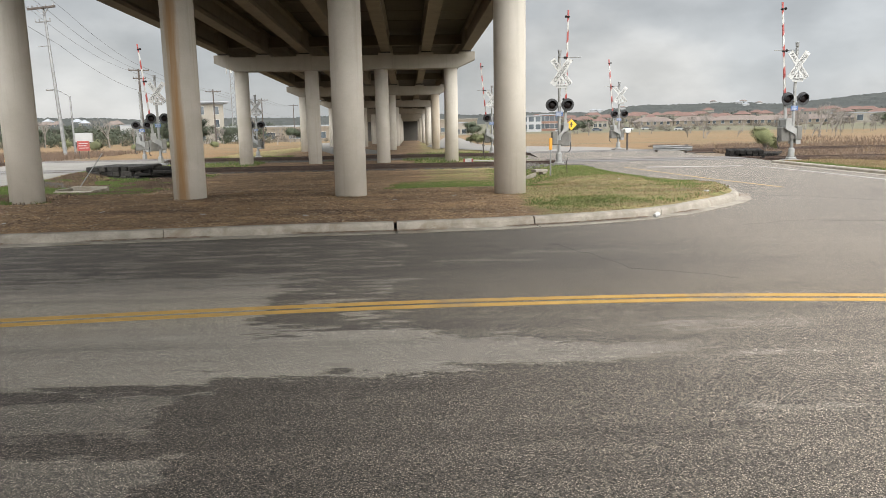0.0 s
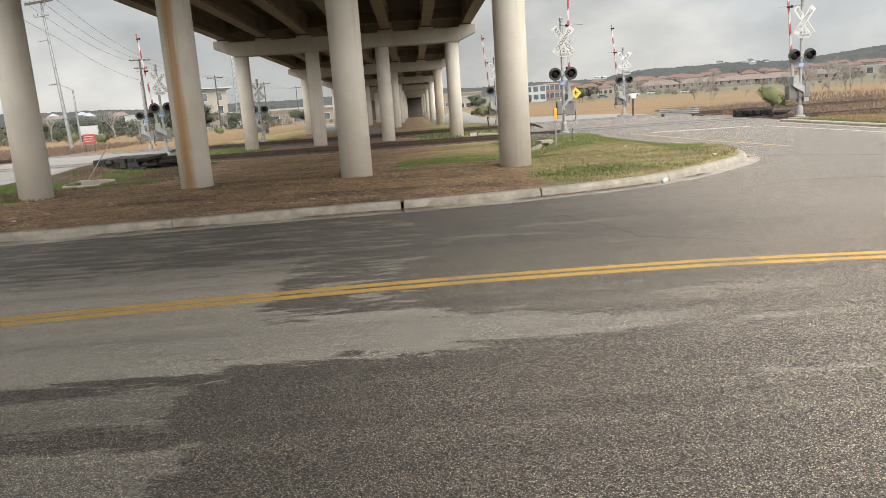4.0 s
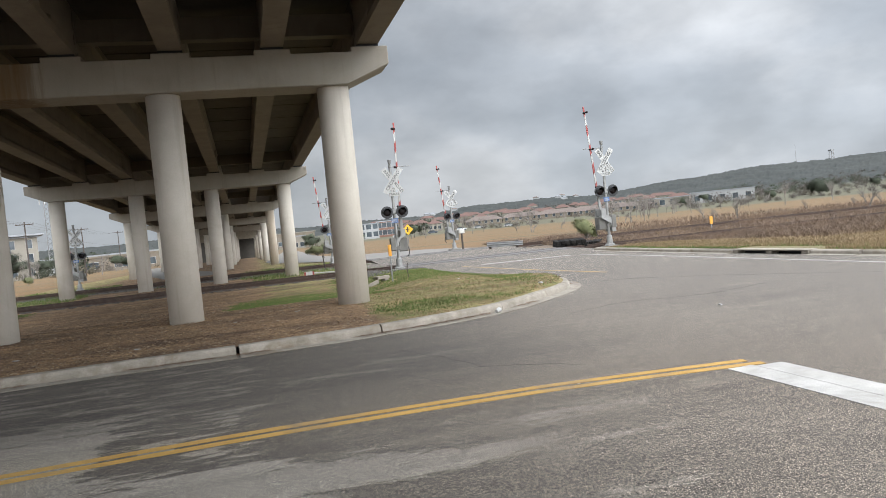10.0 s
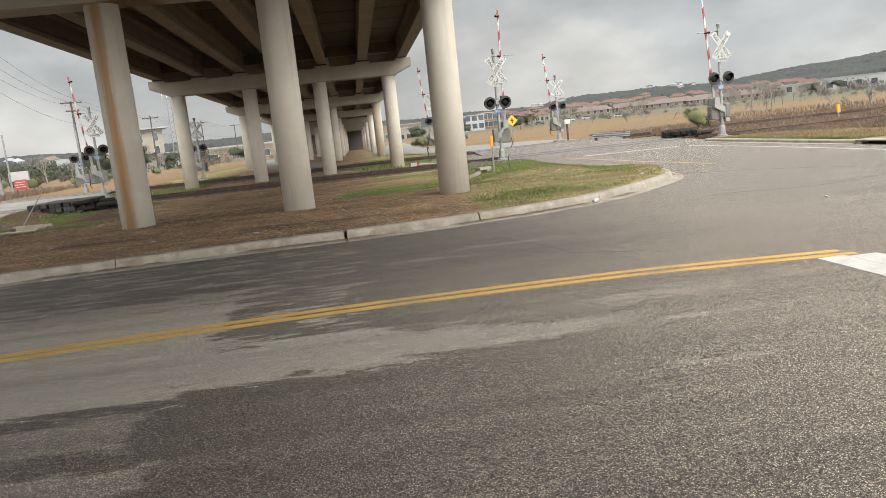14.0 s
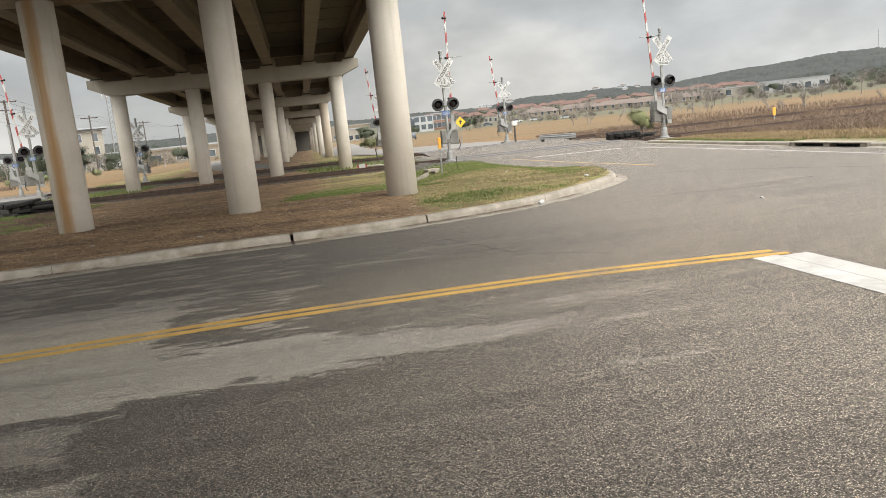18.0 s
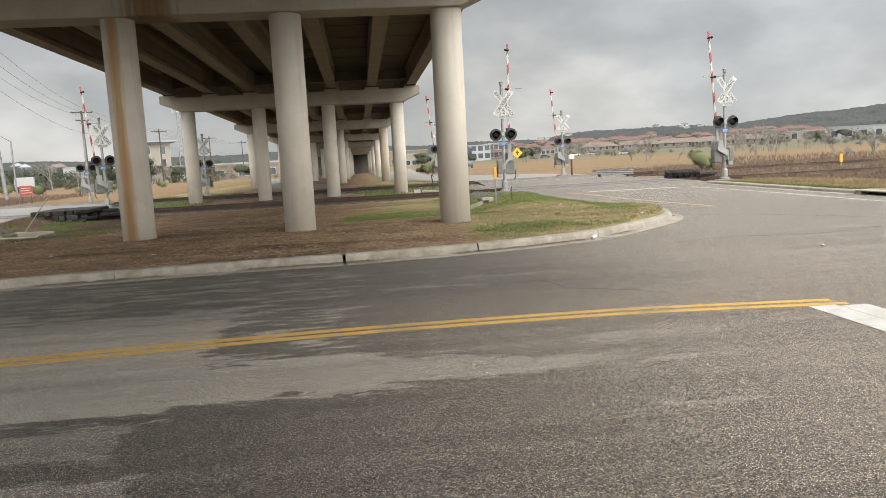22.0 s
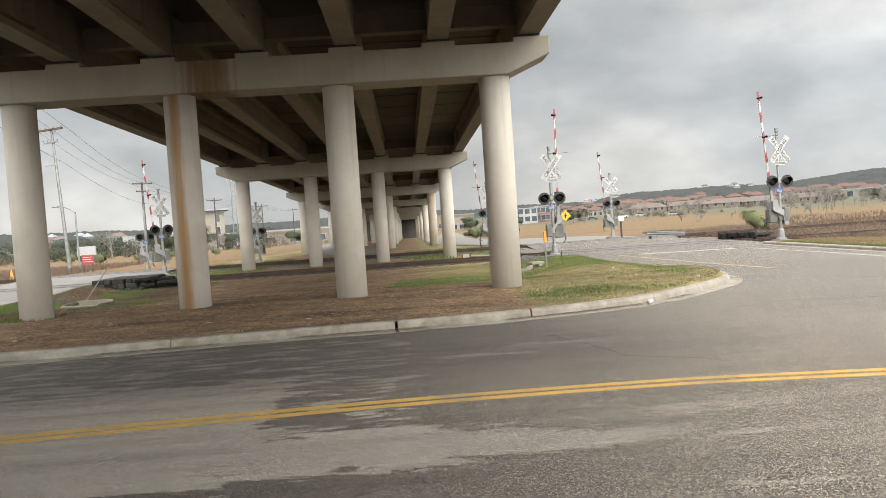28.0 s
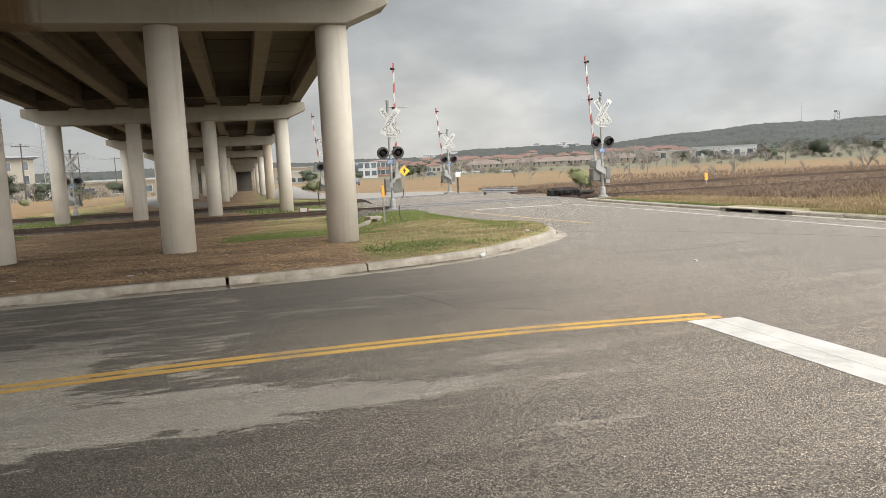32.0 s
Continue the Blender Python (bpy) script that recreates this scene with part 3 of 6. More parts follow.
# island surface: rows from the kerb line inwards to the ballast
bm = bmesh.new()
cols_n = len(kerb_pts)
ROWS = 46
top_line = []
for i, p in enumerate(kerb_pts):
    f = i / (cols_n - 1)
    top_line.append(Vector((-13.3 + 19.1 * f, 29.4)))
grid = []
for i, p in enumerate(kerb_pts):
    a = p + ((top_line[i] - p).normalized() * 0.06 if (top_line[i] - p).length > 1e-3 else Vector((0, 0)))
    row = []
    for j in range(ROWS + 1):
        q = a.lerp(top_line[i], (j / ROWS))
        row.append(bm.verts.new((q.x, q.y, (0.135 if q.y < 20.4 else 0.01) if j == 0 else island_height(q.x, q.y))))
    grid.append(row)
for i in range(cols_n - 1):
    for j in range(ROWS):
        bm.faces.new((grid[i][j], grid[i + 1][j], grid[i + 1][j + 1], grid[i][j + 1]))
bmesh.ops.recalc_face_normals(bm, faces=bm.faces[:])
island = part("ground_island", bm, ISLAND, smooth=True)
tagged(island, "bare brown soil with leaf litter and patches of green turf under the overpass", "ground", kind="structure")

# kerb in separate cast sections with open joints
kerb = thing("kerb", (0, 0, 0), 0, "weathered pale concrete kerb with gutter strip round the island", "kerb", kind="structure")
PROFILE = [(-0.30, 0.004), (-0.30, 0.012), (-0.05, 0.018), (-0.035, 0.10), (-0.01, 0.145), (0.03, 0.155), (0.13, 0.155), (0.14, 0.02)]


def kerb_section(pts, name="kerb_section", prof=PROFILE, mat=KERB, parent=kerb, flip=1):
    bm = bmesh.new()
    rows = []
    for i, p in enumerate(pts):
        d = (pts[min(i + 1, len(pts) - 1)] - pts[max(i - 1, 0)]).normalized()
        nrm = Vector((-d.y, d.x)) * flip
        rows.append([bm.verts.new((p.x + nrm.x * u, p.y + nrm.y * u, v + 0.004 * noise.noise((p.x * 2, p.y * 2, u)))) for u, v in prof])
    for a, b in zip(rows, rows[1:]):
        for k in range(len(prof) - 1):
            bm.faces.new((a[k], a[k + 1], b[k + 1], b[k]))
    bm.faces.new(rows[0])
    bm.faces.new(rows[-1][::-1])
    bmesh.ops.recalc_face_normals(bm, faces=bm.faces[:])
    return part(name, bm, mat, parent)


def lay_kerb(line, joints, **kw):
    """Cast sections between joints; each joint is a place along x and a gap."""
    pts = along(line, 0.2)
    front = [i for i, p in enumerate(pts) if p.y < 16.5]
    marks = [(0, 0.0)] + [(min(front, key=lambda i: abs(pts[i].x - x)), g) for x, g in joints] + [(len(pts) - 1, 0.0)]
    for (a, ga), (b, gb) in zip(marks, marks[1:]):
        seg = [p.copy() for p in pts[a:b + 1]]
        seg[0] += (seg[1] - seg[0]).normalized() * ga
        seg[-1] += (seg[-2] - seg[-1]).normalized() * gb
        kerb_section(seg, **kw)


lay_kerb(KERB_LINE[:KERB_LINE.index((6.75, 20.5)) + 1], [(-11.6, 0.008), (-9.2, 0.008), (-6.7, 0.008), (-4.18, 0.007), (-0.47, 0.026), (1.83, 0.012), (4.2, 0.006), (6.45, 0.006)])

# ---- overpass ----
bridge = thing("overpass", (0, 0, 0), 0, "grey concrete highway overpass on round columns, rust and water stained", "bridge")
GRADE, SKEW = -0.0165, -0.0146
COL_STEP, GIRDER_STEP, SPAN = 3.39, 1.95, 21.2


def axis_x(y):
    return -3.25 + SKEW * (y - 16)


def cap_z(y):
    """Underside of a pier cap."""
    return 4.81 + GRADE * (y - 16)


SEAT_TOP = 0.735
# bents and deck behind the viewpoint are unseen, extended to shade the underside
BENTS = [16 + SPAN * k for k in range(-3, 7)]
END_A, END_B = -69.0, 16 + SPAN * 7
for y in BENTS:
    ax, zb = axis_x(y), cap_z(y)
    bm = bmesh.new()
    hw = 6.26
    # the top steps up to a flat seat under every girder
    out = [(-hw, zb + 0.36), (-hw + 0.9, zb - 0.03), (hw - 0.9, zb - 0.03), (hw, zb + 0.36), (hw, SEAT_TOP + zb)]
    for k in range(3, -4, -1):
        for e, top in ((0.36, SEAT_TOP), (-0.36, SEAT_TOP)) if k < 3 else ((-0.36, SEAT_TOP),):
            if e > 0:
                out.append((k * GIRDER_STEP + e, zb + SEAT_TOP - 0.10))
            out.append((k * GIRDER_STEP + e, zb + top))
            if e < 0 and k > -3:
                out.append((k * GIRDER_STEP + e, zb + SEAT_TOP - 0.10))
    out[-1] = (-hw, zb + SEAT_TOP)
    prism(bm, out, 0.86, Matrix.Translation((ax, y - 0.43, 0)))
    bmesh.ops.bevel(bm, geom=bm.edges[:], offset=0.016, segments=1, affect="EDGES")
    cap = part("pier_cap", bm, SHADED_CAP, bridge)
    for k in range(-3, 4):
        gx = ax + k * GIRDER_STEP
        for s in (-0.23, 0.23):
            bm = bmesh.new()
            box(bm, gx - 0.23, gx + 0.23, y + s - 0.15, y + s + 0.15, zb + SEAT_TOP - 0.004, zb + SEAT_TOP + 0.052, 0.004)
            part("bearing_pad", bm, BLACK, cap, "black rubber bearing pad")
        if k < 3:
            bm = bmesh.new()
            box(bm, gx + 0.1, gx + GIRDER_STEP - 0.1, y + 0.2, y + 0.5, zb + 1.15, zb + 1.6)
            part("diaphragm", bm, SHADED_GIRDER, bridge)
    for k in range(4):
        cx = ax + (k - 1.5) * COL_STEP
        base = island_height(cx, y) - 0.15 if y < 28 and y > 0 else min(-0.15, far_height(cx, y) - 0.2)
        bm = bmesh.new()
        lathe(bm, [(0.334, base), (0.334, zb - 0.015)], 40, Matrix.Translation((cx, y, 0)))
        for f in bm.faces:
            f.smooth = abs(f.normal.z) < 0.5
        part("column", bm, COLUMN, bridge)
G_OUT = [(-0.225, 0), (0.225, 0), (0.225, 0.13), (0.09, 0.29), (0.09, 0.74), (0.20, 0.84), (0.20, 1.02), (-0.20, 1.02), (-0.20, 0.84), (-0.09, 0.74), (-0.09, 0.29), (-0.225, 0.13)]
BLOCK = [(math.copysign(max(abs(u), 0.19), u), v) for u, v in G_OUT]
for a, b in zip([END_A] + BENTS, BENTS + [END_B]):
    for k in range(-3, 4):
        bm = bmesh.new()
        ya, yb = a + 0.04, b - 0.04
        # solid end blocks, then the slender web
        loops = []
        for y, prof in ((ya, BLOCK), (ya + 1.75, BLOCK), (ya + 2.0, G_OUT), (yb - 2.0, G_OUT), (yb - 1.75, BLOCK), (yb, BLOCK)):
            loops.append([bm.verts.new((axis_x(y) + k * GIRDER_STEP + u, y, cap_z(y) + SEAT_TOP + 0.05 + v)) for u, v in prof])
        bm.faces.new(loops[0])
        bm.faces.new(loops[-1][::-1])
        for pa, pb in zip(loops, loops[1:]):
            for i in range(len(G_OUT)):
                bm.faces.new((pa[i], pb[i], pb[(i + 1) % len(G_OUT)], pa[(i + 1) % len(G_OUT)]))
        bmesh.ops.recalc_face_normals(bm, faces=bm.faces[:])
        part("girder", bm, SHADED_GIRDER, bridge)
bm = bmesh.new()
ends = []
for y in (END_A, END_B):
    z = cap_z(y) + SEAT_TOP + 1.07
    ends.append([bm.verts.new((axis_x(y) + u, y, z + v)) for u, v in ((-6.6, 0), (6.6, 0), (6.6, 1.05), (6.3, 1.05), (6.3, 0.25), (-6.3, 0.25), (-6.3, 1.05), (-6.6, 1.05))])
bm.faces.new(ends[0])
bm.faces.new(ends[1][::-1])
for i in range(8):
    bm.faces.new((ends[0][i], ends[1][i], ends[1][(i + 1) % 8], ends[0][(i + 1) % 8]))
bmesh.ops.recalc_face_normals(bm, faces=bm.faces[:])
deck = part("deck", bm, SHADED_DECK, bridge)
# precast panels between the girders, laid with open joints
bm = bmesh.new()
box(bm, -0.77, 0.77, -1.17, 1.17, -0.03, -0.002, 0.006)
panel_mesh = None
for k in range(6):
    for i in range(26):
        y = -3.6 + 2.42 * i
        if min(abs(y - b) for b in BENTS) < 1.5:
            continue
        if panel_mesh is None:
            o = part("deck_panel", bm, SHADED_DECK, deck)
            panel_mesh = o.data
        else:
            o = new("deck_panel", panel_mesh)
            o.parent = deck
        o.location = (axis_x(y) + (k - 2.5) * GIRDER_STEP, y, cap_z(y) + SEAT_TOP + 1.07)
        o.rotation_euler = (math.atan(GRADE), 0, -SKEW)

# ---- more materials ----
YELLOW = surface("worn_yellow_road_paint", (0.40, 0.225, 0.045), (0.49, 0.285, 0.07), 3, 110, 0.8, 0, 0.5, 0.5, stain=(0.25, 0.175, 0.095))
ROADWHITE = surface("worn_white_road_tape", (0.37, 0.35, 0.32), (0.47, 0.45, 0.42), 2.2, 60, 0.8, 0, 0.3, 0.1, stain=(0.29, 0.27, 0.245))
TAR = surface("tar_crack", (0.03, 0.028, 0.027), (0.05, 0.047, 0.045), 6, 60, 0.7, 0, 0.2)
BALLAST = surface("grey_ballast_stone", (0.06, 0.054, 0.049), (0.155, 0.14, 0.126), 9, 35, 0.95, 0, 1.0, 0.5, vary=0.3)
TIE = surface("creosoted_timber", (0.022, 0.018, 0.015), (0.06, 0.048, 0.04), 6, 40, 0.9, 0, 0.6, 0.4, vary=0.25)
RUBBER = surface("black_rubber_panel", (0.010, 0.0095, 0.009), (0.024, 0.022, 0.020), 4, 40, 1.0, 0, 0.4, 0.4, vary=0.3)
CROSSPANEL = surface("dark_crossing_asphalt", (0.075, 0.07, 0.067), (0.13, 0.12, 0.115), 2.0, 70, 0.9, 0, 0.5, 0.4)
LENS = surface("dark_red_lens", (0.004, 0.0018, 0.0018), (0.007, 0.003, 0.003), 8, 40, 0.18, 0, 0.05, 0.1)
SIGNBLACK = surface("faded_black_letters", (0.035, 0.035, 0.036), (0.07, 0.07, 0.07), 5, 80, 0.7, 0, 0.05)
LENS.node_tree.nodes["Principled BSDF"].inputs["Specular IOR Level"].default_value = 0.15
LENS.node_tree.nodes["Principled BSDF"].inputs["Roughness"].default_value = 0.4
ALU = surface("aluminium_paint", (0.17, 0.168, 0.16), (0.25, 0.248, 0.236), 3, 60, 0.5, 0.2, 0.1, 0.08)
RUBBER.node_tree.nodes["Principled BSDF"].inputs["Specular IOR Level"].default_value = 0.1
DULL = surface("dull_grey_paint", (0.095, 0.09, 0.08), (0.14, 0.133, 0.12), 3, 60, 0.7, 0, 0.1, 0.12)
BLUE = surface("blue_sign_sheeting", (0.021, 0.070, 0.196), (0.028, 0.091, 0.231), 4, 60, 0.5, 0, 0.05, 0.05)
SIGNYELLOW = surface("yellow_sign_sheeting", (0.540, 0.315, 0.015), (0.600, 0.360, 0.022), 4, 60, 0.5, 0, 0.05, 0.05)
ORANGE = surface("orange_plastic", (0.585, 0.247, 0.022), (0.637, 0.300, 0.038), 4, 60, 0.5, 0, 0.05, 0.08)
WOOD = surface("weathered_pole_wood", (0.04, 0.031, 0.026), (0.075, 0.06, 0.05), 4, 50, 0.9, 0, 0.4, 0.3)
BARK = surface("grey_brown_bark", (0.12, 0.105, 0.092), (0.20, 0.18, 0.16), 3, 40, 0.95, 0, 0.4, 0.3, vary=0.2)
LEAF = surface("evergreen_leaf", (0.024, 0.031, 0.016), (0.047, 0.056, 0.029), 2.5, 30, 0.8, 0, 0.0, 0.3, vary=0.2)
SAGE = surface("dull_olive_leaf", (0.075, 0.082, 0.034), (0.125, 0.130, 0.058), 2.5, 30, 0.8, 0, 0.0, 0.3, vary=0.2)
GRASS = surface("fresh_green_grass", (0.062, 0.098, 0.018), (0.11, 0.15, 0.033), 1.2, 20, 0.85, 0, 0.0, 0.35)
STRAW = surface("dry_straw_grass", (0.15, 0.105, 0.055), (0.24, 0.165, 0.088), 1.0, 20, 0.9, 0, 0.0, 0.35)
WEED = surface("dry_russet_weeds", (0.075, 0.052, 0.038), (0.15, 0.098, 0.066), 0.5, 12, 0.95, 0, 0.0, 0.4)
LITTER = surface("dead_leaves", (0.105, 0.058, 0.028), (0.42, 0.275, 0.145), 1.3, 30, 0.9, 0, 0.0, 0.5, spread=(0.36, 0.62))
SCRUB = surface("winter_scrub", (0.058, 0.05, 0.033), (0.10, 0.086, 0.056), 0.05, 1.2, 0.95, 0, 0.0, 0.35)
WOODS = surface("wooded_hill", (0.009, 0.012, 0.010), (0.021, 0.023, 0.018), 0.03, 0.3, 0.95, 0, 0.0, 0.35)
STUCCO = surface("cream_stucco", (0.20, 0.18, 0.148), (0.235, 0.212, 0.176), 0.6, 12, 0.9, 0, 0.1, 0.06)
TANWALL = surface("tan_stone_wall", (0.145, 0.118, 0.088), (0.18, 0.15, 0.115), 0.8, 12, 0.9, 0, 0.1, 0.1)
WHITEWALL = surface("white_wall", (0.245, 0.245, 0.24), (0.29, 0.29, 0.283), 0.5, 12, 0.8, 0, 0.1, 0.05)
ROOFRED = surface("red_tile_roof", (0.085, 0.046, 0.037), (0.115, 0.062, 0.048), 0.5, 6, 0.9, 0, 0.2, 0.2)
ROOFBROWN = surface("brown_shingle_roof", (0.094, 0.071, 0.060), (0.128, 0.098, 0.083), 0.5, 6, 0.9, 0, 0.2, 0.2)
ROOFGREY = surface("pale_metal_roof", (0.20, 0.21, 0.222), (0.25, 0.26, 0.272), 0.3, 6, 0.5, 0.2, 0.1, 0.06)
DARKWALL = surface("dark_blue_cladding", (0.035, 0.045, 0.06), (0.05, 0.06, 0.08), 0.5, 10, 0.6, 0, 0.05, 0.1)
BRICKWALL = surface("red_brick_wall", (0.156, 0.078, 0.055), (0.202, 0.104, 0.075), 0.8, 14, 0.9, 0, 0.1, 0.12)


def glass_material():
    m, n, l, p = material("dark_window_glass", 0.08)
    geo = n.new("ShaderNodeNewGeometry")
    c = ramp_node(n, l, noise_node(n, l, geo.outputs["Position"], 0.4, 3), [(0.3, (0.03, 0.038, 0.045)), (0.7, (0.075, 0.09, 0.10))])
    l.new(c, p.inputs["Base Color"])
    return m


GLASS = glass_material()


def rust_material(name, x_mid, half, tint=(0.30, 0.155, 0.05), amount=1.0, base=COLUMN):
    """Concrete with a run of rust coming down at x_mid."""
    m = base.copy()
    m.name = name
    n, l = m.node_tree.nodes, m.node_tree.links
    p = n["Principled BSDF"]
    geo = n.new("ShaderNodeNewGeometry")
    s = n.new("ShaderNodeSeparateXYZ")
    l.new(geo.outputs["Position"], s.inputs[0])
    mp = n.new("ShaderNodeMapping")
    mp.inputs["Scale"].default_value = (7.0, 7.0, 0.5)
    l.new(geo.outputs["Position"], mp.inputs[0])
    run = noise_node(n, l, mp.outputs[0], 1.2, 5, 0.6)
    off = math_node(n, l, "ABSOLUTE", math_node(n, l, "SUBTRACT", s.outputs["X"], x_mid))
    edge = math_node(n, l, "ADD", off, math_node(n, l, "MULTIPLY", math_node(n, l, "SUBTRACT", run, 0.5), half * 1.6))
    mask = math_node(n, l, "MULTIPLY", math_node(n, l, "SUBTRACT", 1.0, step_node(n, l, edge, half * 0.35, half)), math_node(n, l, "ADD", 0.3, math_node(n, l, "MULTIPLY", run, 0.9)))
    old = p.inputs["Base Color"].links[0].from_socket
    l.new(mix_node(n, l, math_node(n, l, "MINIMUM", math_node(n, l, "MULTIPLY", mask, amount), 0.95), old, tint), p.inputs["Base Color"])
    return m


cols = [o for o in bridge.children if o.name.split(".")[0] == "column"]
cols[13].data.materials[0] = rust_material("rust_streaked_column", axis_x(16) - 0.5 * COL_STEP - 0.05, 0.17)
cols[13]["label"] = "concrete column with an orange rust run"
cols[23].data.materials[0] = rust_material("rust_washed_column", axis_x(58.4) + 1.5 * COL_STEP, 0.4, (0.30, 0.22, 0.14), 0.75)
cols[23]["label"] = "concrete column washed brown with rust"
caps_ = [o for o in bridge.children if o.name.startswith("pier_cap")]
caps_[3].data.materials[0] = rust_material("rust_streaked_cap", axis_x(16) - 0.5 * GIRDER_STEP, 0.66, (0.12, 0.068, 0.024), 1.15, SHADED_CAP)
caps_[3]["label"] = "concrete pier cap with brown rust stains"


# ---- road markings ----
def strip(bm, pts, width, z0, z1):
    """A low ribbon along 2D points."""
    prev = None
    for i, p in enumerate(pts):
        d = (pts[min(i + 1, len(pts) - 1)] - pts[max(i - 1, 0)]).normalized()
        nn = Vector((-d.y, d.x)) * width / 2
        cur = [bm.verts.new((p.x + nn.x * s, p.y + nn.y * s, z)) for s, z in ((-1, z0), (-1, z1), (1, z1), (1, z0))]
        if prev:
            for k in range(3):
                bm.faces.new((prev[k], prev[k + 1], cur[k + 1], cur[k]))
        else:
            bm.faces.new(cur[::-1])
        prev = cur
    bm.faces.new(prev)
    bmesh.ops.recalc_face_normals(bm, faces=bm.faces[:])


MID = [(-40, 0.4), (-22, 3.95), (-12, 5.8), (-6, 6.62), (-4, 6.81), (-2, 7.0), (0, 7.12), (2, 7.12), (3, 7.06), (4.4, 6.89)]
yellow_mark = thing("marking_centre_line", (0, 0, 0), 0, "worn double yellow centre line on asphalt", "road marking", kind="structure")
for off, end in ((0.098, 0.55), (-0.092, 0.72)):
    pts = along(MID, 0.3)
    pts.append(pts[-1] + (pts[-1] - pts[-2]).normalized() * end * 0.5)
    out = []
    for i, p in enumerate(pts):
        d = (pts[min(i + 1, len(pts) - 1)] - pts[max(i - 1, 0)]).normalized()
        out.append(Vector((p.x - d.y * off, p.y + d.x * off + 0.006 * noise.noise((p.x * 3, off, 0)))))
    bm = bmesh.new()
    strip(bm, out, 0.112, 0.0005, 0.0045)
    part("stripe", bm, YELLOW, yellow_mark)
stop = thing("marking_stop_line", (0, 0, 0), 0, "wide worn white stop line laid in two strips", "road marking", kind="structure")
for xa, xb, ytop in ((4.31, 4.596, 6.72), (4.601, 4.89, 6.66)):
    bm = bmesh.new()
    strip(bm, [Vector(((xa + xb) / 2 + 0.015 * (6.7 - y), y)) for y in (ytop, 5.2, 3.6, 2.0, 0.4)], xb - xa, 0.0005, 0.005)
    part("strip", bm, ROADWHITE, stop)
FADED = surface("faded_white_road_paint", (0.22, 0.205, 0.188), (0.36, 0.34, 0.315), 4.0, 40, 0.85, 0, 0.3, 0.3, stain=(0.19, 0.172, 0.153))
FADEDYELLOW = surface("faded_yellow_road_paint", (0.25, 0.18, 0.085), (0.36, 0.225, 0.085), 4.0, 40, 0.85, 0, 0.3, 0.3, stain=(0.2, 0.165, 0.12))
far_mark = thing("marking_crossing_lines", (0, 0, 0), 0, "faded white stop line and edge line before the railway crossing", "road marking", kind="structure")
bm = bmesh.new()
strip(bm, [Vector((8.4, 27.75)), Vector((11.9, 27.35))], 0.36, 0.0005, 0.004)
part("stop_bar", bm, FADED, far_mark)
bm = bmesh.new()
strip(bm, [Vector((12.7, -6)), Vector((12.72, 12.4)), Vector((12.6, 22)), Vector((12.3, 27.2))], 0.11, 0.0005, 0.004)
part("edge_line", bm, FADED, far_mark)
bm = bmesh.new()
strip(bm, [Vector((8.95, 18.4)), Vector((8.36, 21.8)), Vector((7.6, 28.2))], 0.11, 0.0005, 0.004)
part("yellow_edge_line", bm, FADEDYELLOW, far_mark)


def crack(points, width, seed):
    rnd = random.Random(seed)
    pts = along(points, 0.14)
    pts = [p + Vector((rnd.uniform(-1, 1), rnd.uniform(-1, 1))) * 0.045 for p in pts]
    bm = bmesh.new()
    strip(bm, pts, width, 0.0004, 0.002)
    return part("crack", bm, TAR, cracks)


cracks = thing("marking_cracks", (0, 0, 0), 0, "thin dark cracks in the asphalt", "crack", kind="structure")
crack([(7.4, 16.6), (8.6, 15.9), (9.9, 14.2), (11.2, 12.1), (12.6, 9.6), (13.8, 8.4)], 0.03, 1)
crack([(1.75, 10.6), (1.95, 9.9), (2.2, 9.3), (2.35, 8.6)], 0.006, 2)
crack([(2.35, 8.6), (2.9, 8.3), (3.3, 7.9)], 0.005, 3)
crack([(5.0, 11.9), (6.3, 12.3), (7.6, 12.0), (9.2, 12.4)], 0.008, 4)
crack([(-4.2, 10.5), (-3.0, 10.2), (-2.1, 10.4)], 0.005, 5)

# ---- right kerb with storm inlets ----
kerb_r = thing("kerb_right", (0, 0, 0), 0, "pale concrete kerb with two dark storm drain slots", "kerb", kind="structure")
def right_x(y):
    return 14.02 - 0.052 * (min(max(y, 12.5), 21.0) - 13.0)


R_PROF = [(-0.28, 0.004), (-0.28, 0.012), (-0.04, 0.02), (-0.03, 0.085), (0.0, 0.115), (0.16, 0.12), (0.17, 0.0)]
for a, b in ((-6, -1), (-1, 4), (4, 9), (9, 12), (12, 14.9), (15.0, 16.5), (19.5, 22.7), (22.72, 25.5), (25.52, 28.6)):
    kerb_section([Vector((right_x(y), y)) for y in np.linspace(a, b, 6)], prof=R_PROF, parent=kerb_r, flip=-1)
inlet = thing("storm_inlet", (right_x(17.9) + 0.02, 16.55, 0), 3.0, "concrete kerb inlet box with two dark openings", "storm drain")
bm = bmesh.new()
box(bm, -0.02, 0.38, 0.0, 2.9, 0.09, 0.128, 0.012)
part("inlet_lid", bm, KERB, inlet)
for y0 in (0.0, 1.31, 2.66):
    bm = bmesh.new()
    box(bm, 0.0, 0.25, y0, y0 + 0.24, -0.02, 0.088, 0.01)
    part("pier", bm, KERB, inlet)
# solid black block painted as the shade behind the slots
bm = bmesh.new()
box(bm, 0.28, 0.8, 0.0, 2.9, -0.02, 0.087)
part("inlet_chamber", bm, BLACK, inlet, "black block standing for the shade inside the drain")


